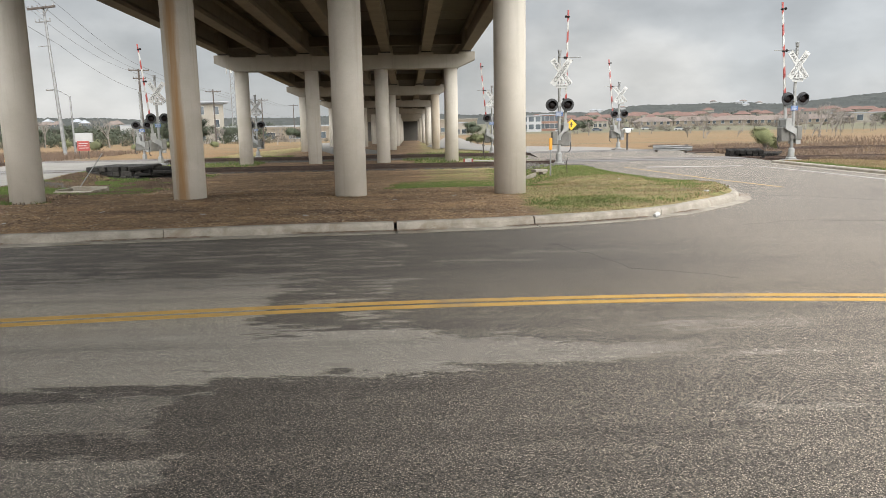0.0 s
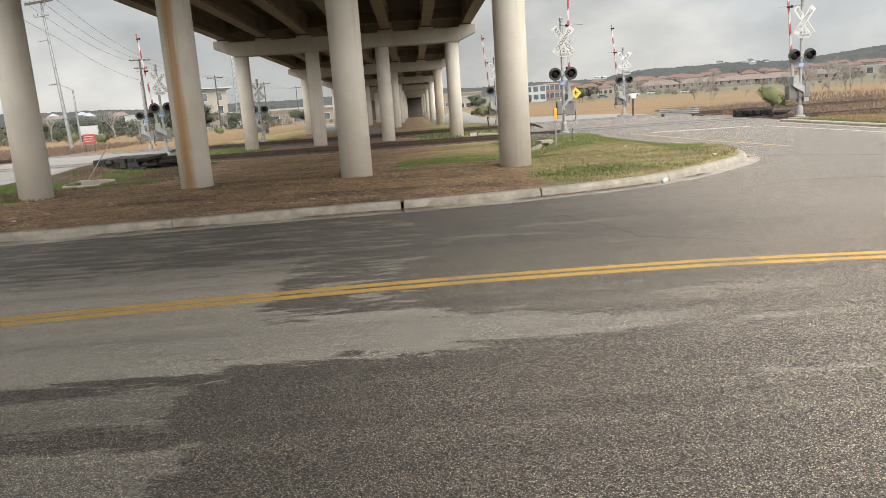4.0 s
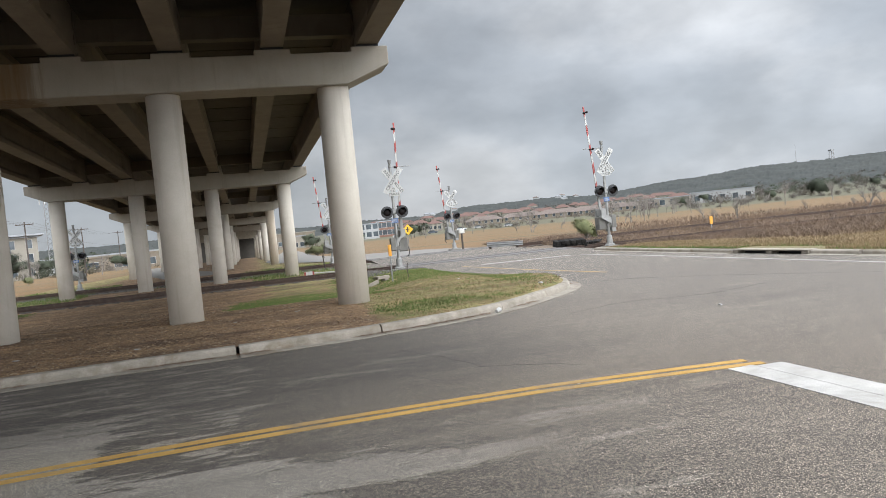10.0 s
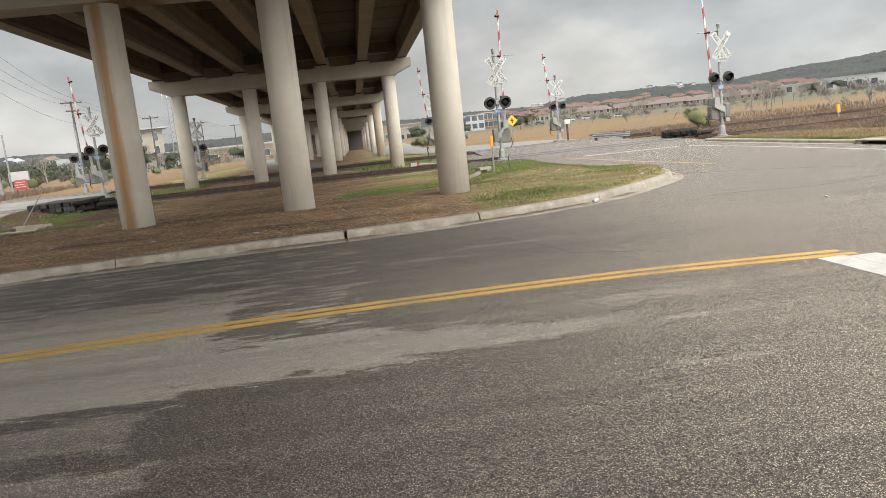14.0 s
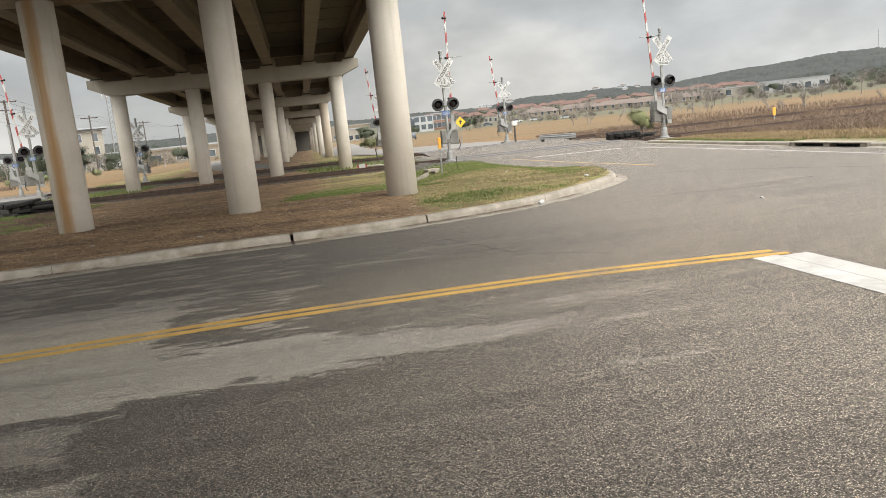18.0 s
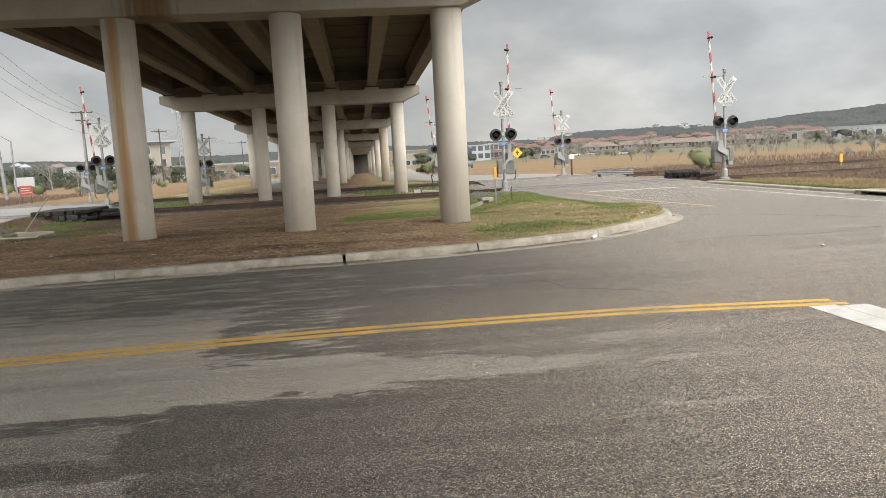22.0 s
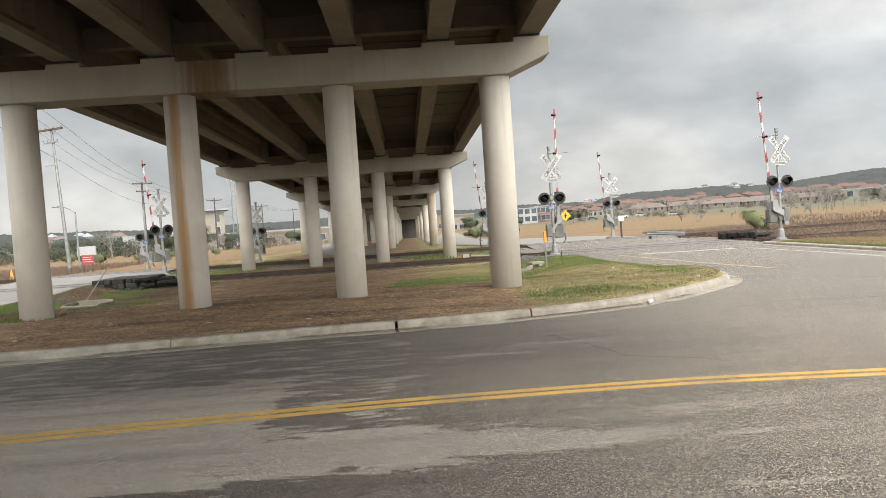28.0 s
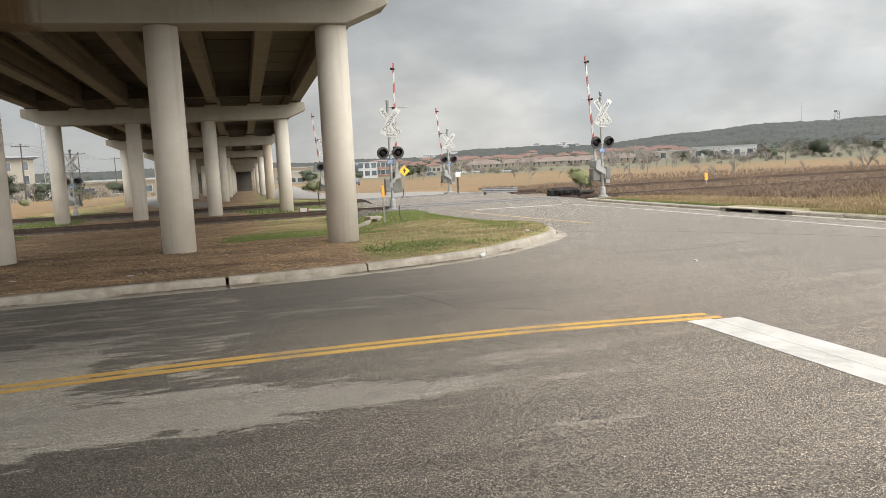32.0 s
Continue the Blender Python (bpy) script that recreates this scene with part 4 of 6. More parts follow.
def verge_height(x, y):
    z = 0.12 - 0.17 * smooth01(15.0, 19.0, x) if x > 0 else 0.06 - 0.1 * smooth01(-22.5, -26, x)
    z -= 0.12 * smooth01(26.5, 29.5, y)
    return z + 0.03 * noise.noise((x * 0.6, y * 0.6, 3.0))


TURF = ground_material("verge_turf", (0.12, 0.112, 0.043), (0.16, 0.125, 0.06), (0.15, 0.112, 0.06), (0.21, 0.16, 0.085), 0.42)
SOIL = ground_material("weedy_railway_soil", (0.14, 0.098, 0.055), (0.115, 0.082, 0.05), (0.085, 0.06, 0.045), (0.14, 0.10, 0.075), 0.5)
BUSH = surface("yellow_green_leaf", (0.10, 0.108, 0.044), (0.16, 0.163, 0.07), 2.5, 30, 0.8, 0, 0.0, 0.3)
sheet("ground_verge", [14.0 + 0.6 * i for i in range(12)] + [24, 30, 40, 60, 90], [-12 + 1.5 * j for j in range(28)], verge_height, TURF, label="green and straw verge behind the kerb", category="ground")
sheet("ground_railway_right", [13.95 + 2 * i for i in range(60)], [29.3 + 1.0 * j for j in range(20)], lambda x, y: -0.06 + 0.03 * noise.noise((x * 0.5, y * 0.5, 5)), SOIL, label="brown weedy strip along the railway", category="ground")
def corridor_height(x, y):
    k = smooth01(47, 56, y)
    return (-0.07 + 0.02 * noise.noise((x * 0.9, y * 0.9, 5))) * (1 - k) + (far_height(x, y) + 0.04) * k


sheet("ground_corridor", [-13.4 + 0.7 * i for i in range(28)], [29.2 + 0.7 * j for j in range(28)] + [50 + 3 * j for j in range(36)], corridor_height, ISLAND, label="soil and grass between the tracks under the overpass", category="ground")
sheet("ground_railway_left", [-140 + 4 * i for i in range(29)] + [-21.5], [12 + 2 * j for j in range(20)], lambda x, y: -0.02 + 0.04 * noise.noise((x * 0.3, y * 0.3, 5)), SOIL, label="dry grass along the railway", category="ground")

# ---- railway tracks ----
RAIL_PROF = [(-0.07, 0), (0.07, 0), (0.07, 0.015), (0.012, 0.04), (0.012, 0.115), (0.037, 0.125), (0.037, 0.155), (-0.037, 0.155), (-0.037, 0.125), (-0.012, 0.115), (-0.012, 0.04), (-0.07, 0.015)]
TRACKS = ((31.85, 0.085), (41.3, 0.13))


def stones(name, count, spot, size, mat, seed, label, parent=None):
    """Loose broken stones as one piece of real geometry."""
    rnd = random.Random(seed)
    verts, faces = [], []
    for _ in range(count):
        x, y, z = spot(rnd)
        r = size * rnd.uniform(0.6, 1.5)
        k = len(verts)
        a = rnd.uniform(0, 6.28)
        for i in range(4):
            b = a + i * 1.57 + rnd.uniform(-0.3, 0.3)
            verts.append((x + r * math.cos(b), y + r * math.sin(b), z - 0.25 * r))
        verts.append((x + rnd.uniform(-0.3, 0.3) * r, y + rnd.uniform(-0.3, 0.3) * r, z + 0.75 * r))
        faces += [(k, k + 1, k + 4), (k + 1, k + 2, k + 4), (k + 2, k + 3, k + 4), (k + 3, k, k + 4)]
    me = bpy.data.meshes.new(name)
    me.from_pydata(verts, [], faces)
    me.materials.append(mat)
    ob = new(name, me)
    return tagged(ob, label, "stones", kind="stuff")


for ti_, (yc, top) in enumerate(TRACKS):
    tr = thing("railway_track", (0, yc, 0), 0, "rusty railway track on timber ties in grey ballast", "railway track", "railway tracks")
    for s in (-0.755, 0.755):
        bm = bmesh.new()
        prism(bm, [(u, v + top - 0.155) for u, v in RAIL_PROF], 360, Matrix.Translation((180, s, 0)) @ Matrix.Rotation(radians(90), 4, "Z"))
        part("rail", bm, RAIL, tr)
    bm = bmesh.new()
    prism(bm, [(-2.6, -0.14), (-1.5, top - 0.17), (1.5, top - 0.17), (2.6, -0.14)], 194.2, Matrix.Translation((14.2, 0, 0)) @ Matrix.Rotation(radians(90), 4, "Z"))
    part("ballast_bed", bm, BALLAST, tr)
    bm = bmesh.new()
    prism(bm, [(-1.9, -0.14), (-1.2, top - 0.19), (1.2, top - 0.19), (1.9, -0.14)], 165.7, Matrix.Translation((180, 0, 0)) @ Matrix.Rotation(radians(90), 4, "Z"))
    part("weedy_bed", bm, SOIL, tr, "weedy brown track bed")
    bm = bmesh.new()
    box(bm, -0.11, 0.11, -1.3, 1.3, top - 0.26, top - 0.145, 0.012)
    first = None
    for i in range(110):
        x = -20 + i * 0.52
        if 5.9 < x < 14.0:
            continue
        if first is None:
            first = part("tie", bm, TIE, tr)
            first.location = (x, 0, 0)
            continue
        o = new("tie", first.data)
        o.parent = tr
        o.location = (x, random.uniform(-0.04, 0.04), random.uniform(-0.012, 0.012))
        o.rotation_euler = (0, 0, random.uniform(-0.03, 0.03))
    stones("ballast_stones", 5200 if ti_ == 0 else 2600, lambda r, yc=yc, top=top: (lambda x, u: (x, yc + u, top - 0.17 - max(0, abs(u) - 1.45) * 0.1))(r.uniform(-16, 5.8), r.uniform(-2.5, 2.5)), 0.055, BALLAST, 7 + ti_, "loose grey ballast stones along the rails")
    for ya, yb in ((-1.35, -0.83), (-0.66, 0.66), (0.83, 1.35)):
        for i in range(4):
            bm = bmesh.new()
            box(bm, 5.95 + i * 2.0, 7.93 + i * 2.0, ya, yb, -0.05, top - 0.006, 0.008)
            part("crossing_panel", bm, CROSSPANEL, tr)
        bm = bmesh.new()
        box(bm, -21.2, -13.6, ya, yb, -0.05, top - 0.006, 0.008)
        part("crossing_panel", bm, CROSSPANEL, tr)
    # asphalt ramps up to the rails
    for xa, xb in ((5.9, 13.98), (-21.3, -13.5)):
        for s in (-1, 1):
            bm = bmesh.new()
            prism(bm, [(1.36, top - 0.008), (4.0, 0.003), (4.0, -0.05), (1.36, -0.05)], xb - xa, Matrix.Translation((xb if s > 0 else xa, 0, 0)) @ Matrix.Rotation(radians(90 * s), 4, "Z"))
            part("crossing_ramp", bm, ASPHALT if xa > 0 else PALEROAD, tr)


# ---- crossing signals ----
def words(text, size, mat, parent, m, name="lettering"):
    cu = bpy.data.curves.new("lettering", "FONT")
    cu.body, cu.size, cu.align_x, cu.align_y, cu.extrude, cu.offset = text, size, "CENTER", "CENTER", 0.001, size * 0.012
    tmp = bpy.data.objects.new("tmp", cu)
    scene.collection.objects.link(tmp)
    me = bpy.data.meshes.new_from_object(tmp.evaluated_get(bpy.context.evaluated_depsgraph_get()))
    bpy.data.objects.remove(tmp)
    bpy.data.curves.remove(cu)
    me.materials.clear()
    me.materials.append(mat)
    me.transform(m)
    ob = new(name, me)
    ob.parent = parent
    return ob


FRONT = Matrix.Rotation(radians(90), 4, "X")


def crossing_signal(arm, lean, mast_h=4.14):
    s = thing("crossing_signal", (0, 0, 0), 0, "railway crossing signal with black lamps, crossbuck and raised striped gate", "crossing signal", "railway crossing signals")
    bm = bmesh.new()
    box(bm, -0.32, 0.32, -0.32, 0.32, -0.2, 0.04, 0.02)
    part("foundation", bm, SIDEWALK, s, "concrete foundation")
    bm = bmesh.new()
    lathe(bm, [(0.21, 0.04), (0.21, 0.09), (0.13, 0.12), (0.12, 0.42), (0.085, 0.48)], 16)
    for k in range(4):
        tube(bm, (0.17 * math.cos(k * 1.57 + 0.8), 0.17 * math.sin(k * 1.57 + 0.8), 0.08), (0.17 * math.cos(k * 1.57 + 0.8), 0.17 * math.sin(k * 1.57 + 0.8), 0.15), 0.02, seg=6)
    part("mast_base", bm, ALU, s)
    bm = bmesh.new()
    tube(bm, (0, 0, 0.45), (0, 0, mast_h), 0.064, 0.058, 18)
    part("mast", bm, ALU, s)
    bm = bmesh.new()
    lathe(bm, [(0.035, mast_h), (0.06, mast_h + 0.02), (0.06, mast_h + 0.1), (0.035, mast_h + 0.12), (0.06, mast_h + 0.15), (0.078, mast_h + 0.30), (0.055, mast_h + 0.32)], 16)
    part("bell", bm, GALV, s, "grey crossing bell on top of the mast")
    # crossbuck
    zc = 3.6
    for ang, nm in ((54, "CROSSING"), (-54, "RAIL")):
        bm = bmesh.new()
        box(bm, -0.6, 0.6, -0.006, 0.006, -0.115, 0.115, 0.0)
        rot = Matrix.Translation((0.05, -0.085 if ang < 0 else -0.1, zc)) @ Matrix.Rotation(radians(-ang), 4, "Y")
        bmesh.ops.transform(bm, matrix=rot, verts=bm.verts[:])
        bl = part("crossbuck_blade", bm, WHITE, s, "white sign blade with black letters")
        for word, off in ((nm, 0.0),) if ang > 0 else (("RAIL", -0.36), ("ROAD", 0.36)):
            words(word, 0.19 if ang > 0 else 0.175, SIGNBLACK, bl, rot @ Matrix.Translation((off, -0.009, 0)) @ FRONT)
    bm = bmesh.new()
    prism(bm, [(-0.22, -0.26), (0.22, -0.26), (0.22, -0.1), (0.10, -0.1), (0.10, 0.1), (-0.10, 0.1), (-0.10, -0.1), (-0.22, -0.1)], 0.008, Matrix.Translation((0.05, -0.1, zc - 0.36)))
    ts = part("track_count_sign", bm, WHITE, s, "white sign with black numeral and word")
    words("2", 0.22, SIGNBLACK, ts, Matrix.Translation((0.05, -0.105, zc - 0.37)) @ FRONT)
    words("TRACKS", 0.115, SIGNBLACK, ts, Matrix.Translation((0.05, -0.105, zc - 0.54)) @ FRONT)
    # flashing lamps, unlit
    bm = bmesh.new()
    tube(bm, (-0.31, -0.02, 2.4), (0.31, -0.02, 2.4), 0.03, seg=10)
    tube(bm, (-0.31, -0.02, 2.28), (0.31, -0.02, 2.28), 0.02, seg=8)
    box(bm, -0.09, 0.09, -0.09, 0.07, 2.26, 2.44, 0.01)
    part("lamp_bracket", bm, GALV, s)
    for sx in (-0.31, 0.31):
        o = Matrix.Translation((sx, -0.09, 2.34)) @ Matrix.Rotation(radians(90), 4, "X")
        bm = bmesh.new()
        lathe(bm, [(0.10, -0.18), (0.13, -0.1), (0.14, -0.01), (0.25, -0.008), (0.25, 0.004), (0.155, 0.006)], 28, o)
        lamp = part("signal_lamp", bm, BLACK, s, "round black flasher lamp with backplate")
        bm = bmesh.new()
        lathe(bm, [(0.15, 0.0), (0.148, 0.02), (0.10, 0.035), (0.02, 0.042)], 24, o)
        part("lens", bm, LENS, lamp, "dark red unlit lens", smooth=True)
        bm = bmesh.new()
        prof = []
        for k in range(15):
            a = radians(-12 + k * 204 / 14)
            prof.append(a)
        prev = None
        for a in prof:
            ca, sa = math.cos(a), math.sin(a)
            cur = [bm.verts.new((0.165 * ca, 0.165 * sa, 0.0)), bm.verts.new((0.165 * ca, 0.165 * sa, 0.12 + 0.13 * max(0, sa))), bm.verts.new((0.158 * ca, 0.158 * sa, 0.12 + 0.13 * max(0, sa))), bm.verts.new((0.158 * ca, 0.158 * sa, 0.0))]
            if prev:
                for i in range(4):
                    bm.faces.new((prev[i], prev[(i + 1) % 4], cur[(i + 1) % 4], cur[i]))
            prev = cur
        bmesh.ops.transform(bm, matrix=o, verts=bm.verts[:])
        bmesh.ops.recalc_face_normals(bm, faces=bm.faces[:])
        part("hood", bm, BLACK, lamp)
    bm = bmesh.new()
    box(bm, -0.16, 0.12, -0.085, -0.075, 1.90, 2.08, 0.002)
    bs = part("notice_plate", bm, BLUE, s, "small blue notice plate")
    for k in range(4):
        bm = bmesh.new()
        box(bm, -0.13, 0.09 - 0.03 * (k % 2), -0.089, -0.0855, 2.03 - 0.035 * k, 2.045 - 0.035 * k)
        part("text_bar", bm, WHITE, bs)
    # gate mechanism
    px = arm * 0.25
    bm = bmesh.new()
    box(bm, px - 0.19, px + 0.19, 0.0, 0.42, 0.72, 1.28, 0.03)
    box(bm, -0.1, 0.1, -0.1, 0.12, 0.80, 0.95, 0.01)
    part("gate_mechanism", bm, DULL, s, "grey gate motor housing")
    bm = bmesh.new()
    box(bm, -arm * 0.2 - 0.11, -arm * 0.2 + 0.11, -0.2, 0.05, 0.78, 1.32, 0.03)
    part("junction_box", bm, DULL, s, "grey junction box")
    w = -arm
    for yy in (-0.17, 0.46):
        bm = bmesh.new()
        prism(bm, [(px - 0.10, 1.62), (px + 0.10, 1.62), (px + w * 0.02 + 0.10, 1.35), (px + w * 0.42 + 0.08, 1.12), (px + w * 0.45 + 0.08, 0.62), (px + w * 0.45 - 0.10, 0.62), (px + w * 0.42 - 0.12, 0.98), (px - 0.12, 1.22)], 0.04, Matrix.Translation((0, yy, 0)))
        part("counterweight_arm", bm, ALU, s, "pale curved counterweight plate")
    bm = bmesh.new()
    box(bm, px + w * 0.45 - 0.1, px + w * 0.45 + 0.08, -0.125, 0.455, 0.64, 0.86, 0.02)
    part("counterweight", bm, GALV, s)
    # raised arm: bare root, then slanting red and white bands
    bm = bmesh.new()
    tilt = Matrix.Translation((px, 0.1, 1.4)) @ Matrix.Rotation(radians(lean), 4, "Y")
    box(bm, -0.055, 0.055, -0.04, 0.04, 0.0, 0.95, 0.006, tilt)
    box(bm, -0.10, 0.10, -0.25, 0.3, -0.12, 0.16, 0.015, Matrix.Translation((px, 0.1, 1.42)))
    part("arm_root", bm, ALU, s)
    for i in range(9):
        z0, z1 = 0.95 + i * 0.40, 1.348 + i * 0.40
        h0, h1 = 0.044 - i * 0.0014, 0.044 - (i + 1) * 0.0014
        sl = 0.05 if 0 < i else 0.0
        st = 0.05 if i < 8 else 0.0
        bm = bmesh.new()
        vs = []
        for yy in (-0.022, 0.022):
            vs.append([bm.verts.new((-h0, yy, z0 - sl)), bm.verts.new((h0, yy, z0 + sl)), bm.verts.new((h1, yy, z1 + st)), bm.verts.new((-h1, yy, z1 - st))])
        bm.faces.new(vs[0])
        bm.faces.new(vs[1][::-1])
        for k in range(4):
            bm.faces.new((vs[0][k], vs[1][k], vs[1][(k + 1) % 4], vs[0][(k + 1) % 4]))
        bmesh.ops.recalc_face_normals(bm, faces=bm.faces[:])
        bmesh.ops.transform(bm, matrix=tilt, verts=bm.verts[:])
        part("arm_band", bm, RED if i % 2 == 0 else WHITE, s, "red band" if i % 2 == 0 else "white band")
    for z in (1.15, 2.75, 4.3):
        bm = bmesh.new()
        box(bm, -0.05, 0.05, -0.07, 0.07, z - 0.03, z + 0.02, 0.006, tilt)
        lathe(bm, [(0.045, 0), (0.052, 0.03), (0.04, 0.08), (0.01, 0.09)], 12, tilt @ Matrix.Translation((-arm * 0.095, -0.02, z)) @ Matrix.Rotation(radians(90), 4, "X"))
        part("arm_light", bm, LENS, s, "small dark red arm light")
    bm = bmesh.new()
    tube(bm, (px - arm * 0.3, 0.1, 4.17), (px + arm * 0.62, 0.1, 4.17), 0.016, seg=8)
    part("wind_bracket", bm, ALU, s)
    bm = bmesh.new()
    prev = None
    for k in range(9):
        a = radians(-90 + k * 22.5)
        c = Vector((px + arm * (0.16 + 0.1 * math.cos(a)), 0.2, 0.72 + 0.22 * math.sin(a)))
        if prev:
            tube(bm, prev, c, 0.018, seg=6)
        prev = c
    part("cable_conduit", bm, BLACK, s)
    return s


sig_right_arm = crossing_signal(1, 1.2)
sig_right_arm.matrix_world = pose(5.475, 29.67, 0.06)
sig_left_arm = crossing_signal(-1, -5.0)
sig_left_arm.matrix_world = pose(15.01, 29.93, 0.03) @ Matrix.Diagonal((1, 1, 1.045, 1))
for sx, sy, rz, tall, src in ((12.02, 45.1, 4, 0.86, sig_left_arm), (4.3, 44.86, 2, 0.86, sig_left_arm), (-13.02, 37.71, 24, 0.95, sig_left_arm), (-15.75, 43.0, 12, 0.84, sig_left_arm), (-9.82, 45.28, -4, 0.8, sig_left_arm), (-23.45, 39.7, 8, 1.03, sig_right_arm)):
    copied = copy_thing(src, pose(sx, sy, 0.08 if sx > 10 else -0.02, 0, 0, rz) @ Matrix.Diagonal((1, 1, tall, 1)))
    if sx == -15.75:
        for o in [o for o in copied.children if o.name.split(".")[0] in ("crossbuck_blade", "track_count_sign", "arm_band", "arm_light", "wind_bracket")]:
            for c in list(o.children):
                bpy.data.objects.remove(c)
            bpy.data.objects.remove(o)
        copied["label"] = "grey railway crossing signal mast with black lamps and gate root"

# ---- loose cover on the island ----
def turf_at(x, y):
    """How green the island is: the nose and the far side are turf, the middle is bare."""
    k = noise.noise((x * 0.5, y * 0.5, 9.0)) * 0.35 + noise.noise((x * 1.7, y * 1.7, 4.0)) * 0.2
    nose = smooth01(0.9, 3.0, x) * 0.85
    band = 1.1 * smooth01(18.0, 19.2, y) * (1 - smooth01(24.0, 26.5, y)) * smooth01(-1.8, -0.2, x)
    left = 0.8 * smooth01(-8.6, -10.4, x)
    patch = 0.6 * max(0.0, 1 - math.hypot((x - 2.2) / 1.6, (y - 14.4) / 0.8))
    return max(nose, band, left, patch) + k


def fresh_at(x, y):
    """Where the turf is fresh and green rather than dry."""
    k = noise.noise((x * 0.8, y * 0.8, 5.0)) * 0.5 + noise.noise((x * 2.3, y * 2.3, 6.0)) * 0.45
    far_side = smooth01(21.5, 24.0, y + 0.25 * x) * smooth01(2.0, 3.2, x)
    band = 1.2 * smooth01(18.0, 19.2, y) * (1 - smooth01(23.6, 25.6, y)) * smooth01(-1.6, -0.2, x) * (1 - smooth01(2.4, 3.4, x))
    front = max(0.0, 1.25 - math.hypot((x - 2.6) / 1.7, (y - 14.2) / 0.9))
    tip = 0.7 * max(0.0, 1.2 - math.hypot((x - 6.0) / 0.9, (y - 18.5) / 2.5))
    left = smooth01(-8.2, -9.6, x) * (1 - smooth01(23.0, 26.0, y))
    return max(far_side, band, front, tip, left) + k


def blades(name, count, spot, height, width, mat, seed, label, bend=0.5, category="grass"):
    """Grass blades: bent narrow triangles, one mesh."""
    rnd = random.Random(seed)
    verts, faces = [], []
    for _ in range(count):
        s = spot(rnd)
        if s is None:
            continue
        x, y, z, k = s
        h = height * k * rnd.uniform(0.6, 1.3)
        w = width * rnd.uniform(0.7, 1.3)
        a = rnd.uniform(0, math.tau)
        b = rnd.uniform(0, math.tau)
        lx, ly = math.cos(b) * h * bend * rnd.random(), math.sin(b) * h * bend * rnd.random()
        i = len(verts)
        dx, dy = math.cos(a) * w, math.sin(a) * w
        verts += [(x - dx, y - dy, z - 0.01), (x + dx, y + dy, z - 0.01), (x + dx * 0.6 + lx * 0.4, y + dy * 0.6 + ly * 0.4, z + h * 0.6), (x - dx * 0.6 + lx * 0.4, y - dy * 0.6 + ly * 0.4, z + h * 0.6), (x + lx, y + ly, z + h)]
        faces += [(i, i + 1, i + 2, i + 3), (i + 3, i + 2, i + 4)]
    me = bpy.data.meshes.new(name)
    me.from_pydata(verts, [], faces)
    me.materials.append(mat)
    return tagged(new(name, me), label, category, kind="stuff")


def island_spot(want):
    def f(r):
        x, y = r.uniform(-13, 7), 11.6 + 17.5 * r.random() ** 1.3
        if not in_island(x, y) or not in_island(x + 0.15, y) or not in_island(x, y - 0.18):
            return None
        g = turf_at(x, y)
        if (want > 0 and g < 0.38 + 0.25 * r.random()) or (want < 0 and g > 0.5 * r.random() + 0.1):
            return None
        return x, y, island_height(x, y), 1.0
    return f


def fresh_spot(r):
    s = island_spot(1)(r)
    return s if s and fresh_at(s[0], s[1]) > 0.2 + 0.75 * r.random() else None


blades("grass_island_green", 290000, fresh_spot, 0.036, 0.008, GRASS, 11, "short fresh green grass on the island", 1.5)
blades("grass_island_dry", 130000, island_spot(1), 0.022, 0.006, STRAW, 12, "short straw-coloured grass on the island", 2.0)
blades("grass_island_sparse", 40000, island_spot(1), 0.024, 0.006, GRASS, 13, "thin green grass among the straw", 1.6)


def ditch_spot(want):
    def f(r):
        x, y = r.uniform(-13.1, -7.8), r.uniform(15.5, 29.4)
        g = noise.noise((x * 0.6, y * 0.5, 12.0)) + 0.5 * noise.noise((x * 2, y * 2, 13.0)) + 0.3 * smooth01(-9.5, -11.0, x) * (1 - smooth01(22, 25, y))
        if not in_island(x, y) or (g > 0.02) != want or r.random() > smooth01(-7.6, -9.4, x):
            return None
        return x, y, island_height(x, y), 1.0
    return f


blades("grass_ditch_green", 70000, ditch_spot(True), 0.06, 0.012, GRASS, 14, "fresh green grass in the ditch", 1.3)
blades("grass_ditch_dry", 50000, ditch_spot(False), 0.06, 0.012, WEED, 15, "dry brown grass in the ditch", 1.6)


def leaves(name, count, spot, size, mat, seed, label):
    """Fallen leaves and chips lying nearly flat."""
    rnd = random.Random(seed)
    verts, faces = [], []
    for _ in range(count):
        s = spot(rnd)
        if s is None:
            continue
        x, y, z, k = s
        a, r = rnd.uniform(0, math.tau), size * rnd.uniform(0.5, 1.5)
        i = len(verts)
        for j, rr in ((0, 1.0), (1, 0.45), (2, 1.0), (3, 0.45)):
            b = a + j * math.pi / 2
            verts.append((x + r * rr * math.cos(b), y + r * rr * math.sin(b), z + 0.006 + rnd.uniform(0, 0.35) * r))
        faces.append((i, i + 1, i + 2, i + 3))
    me = bpy.data.meshes.new(name)
    me.from_pydata(verts, [], faces)
    me.materials.append(mat)
    return tagged(new(name, me), label, "leaf litter", kind="stuff")


PALECHIP = surface("pale_wood_chips", (0.28, 0.215, 0.145), (0.42, 0.345, 0.255), 9, 30, 0.9, 0, 0.0, 0.3)
DARKLEAF = surface("dark_wet_leaves", (0.07, 0.035, 0.018), (0.14, 0.078, 0.042), 6, 30, 0.85, 0, 0.0, 0.4)
leaves("leaf_litter_brown", 90000, island_spot(-1), 0.023, LITTER, 21, "brown dead leaves scattered on bare soil")
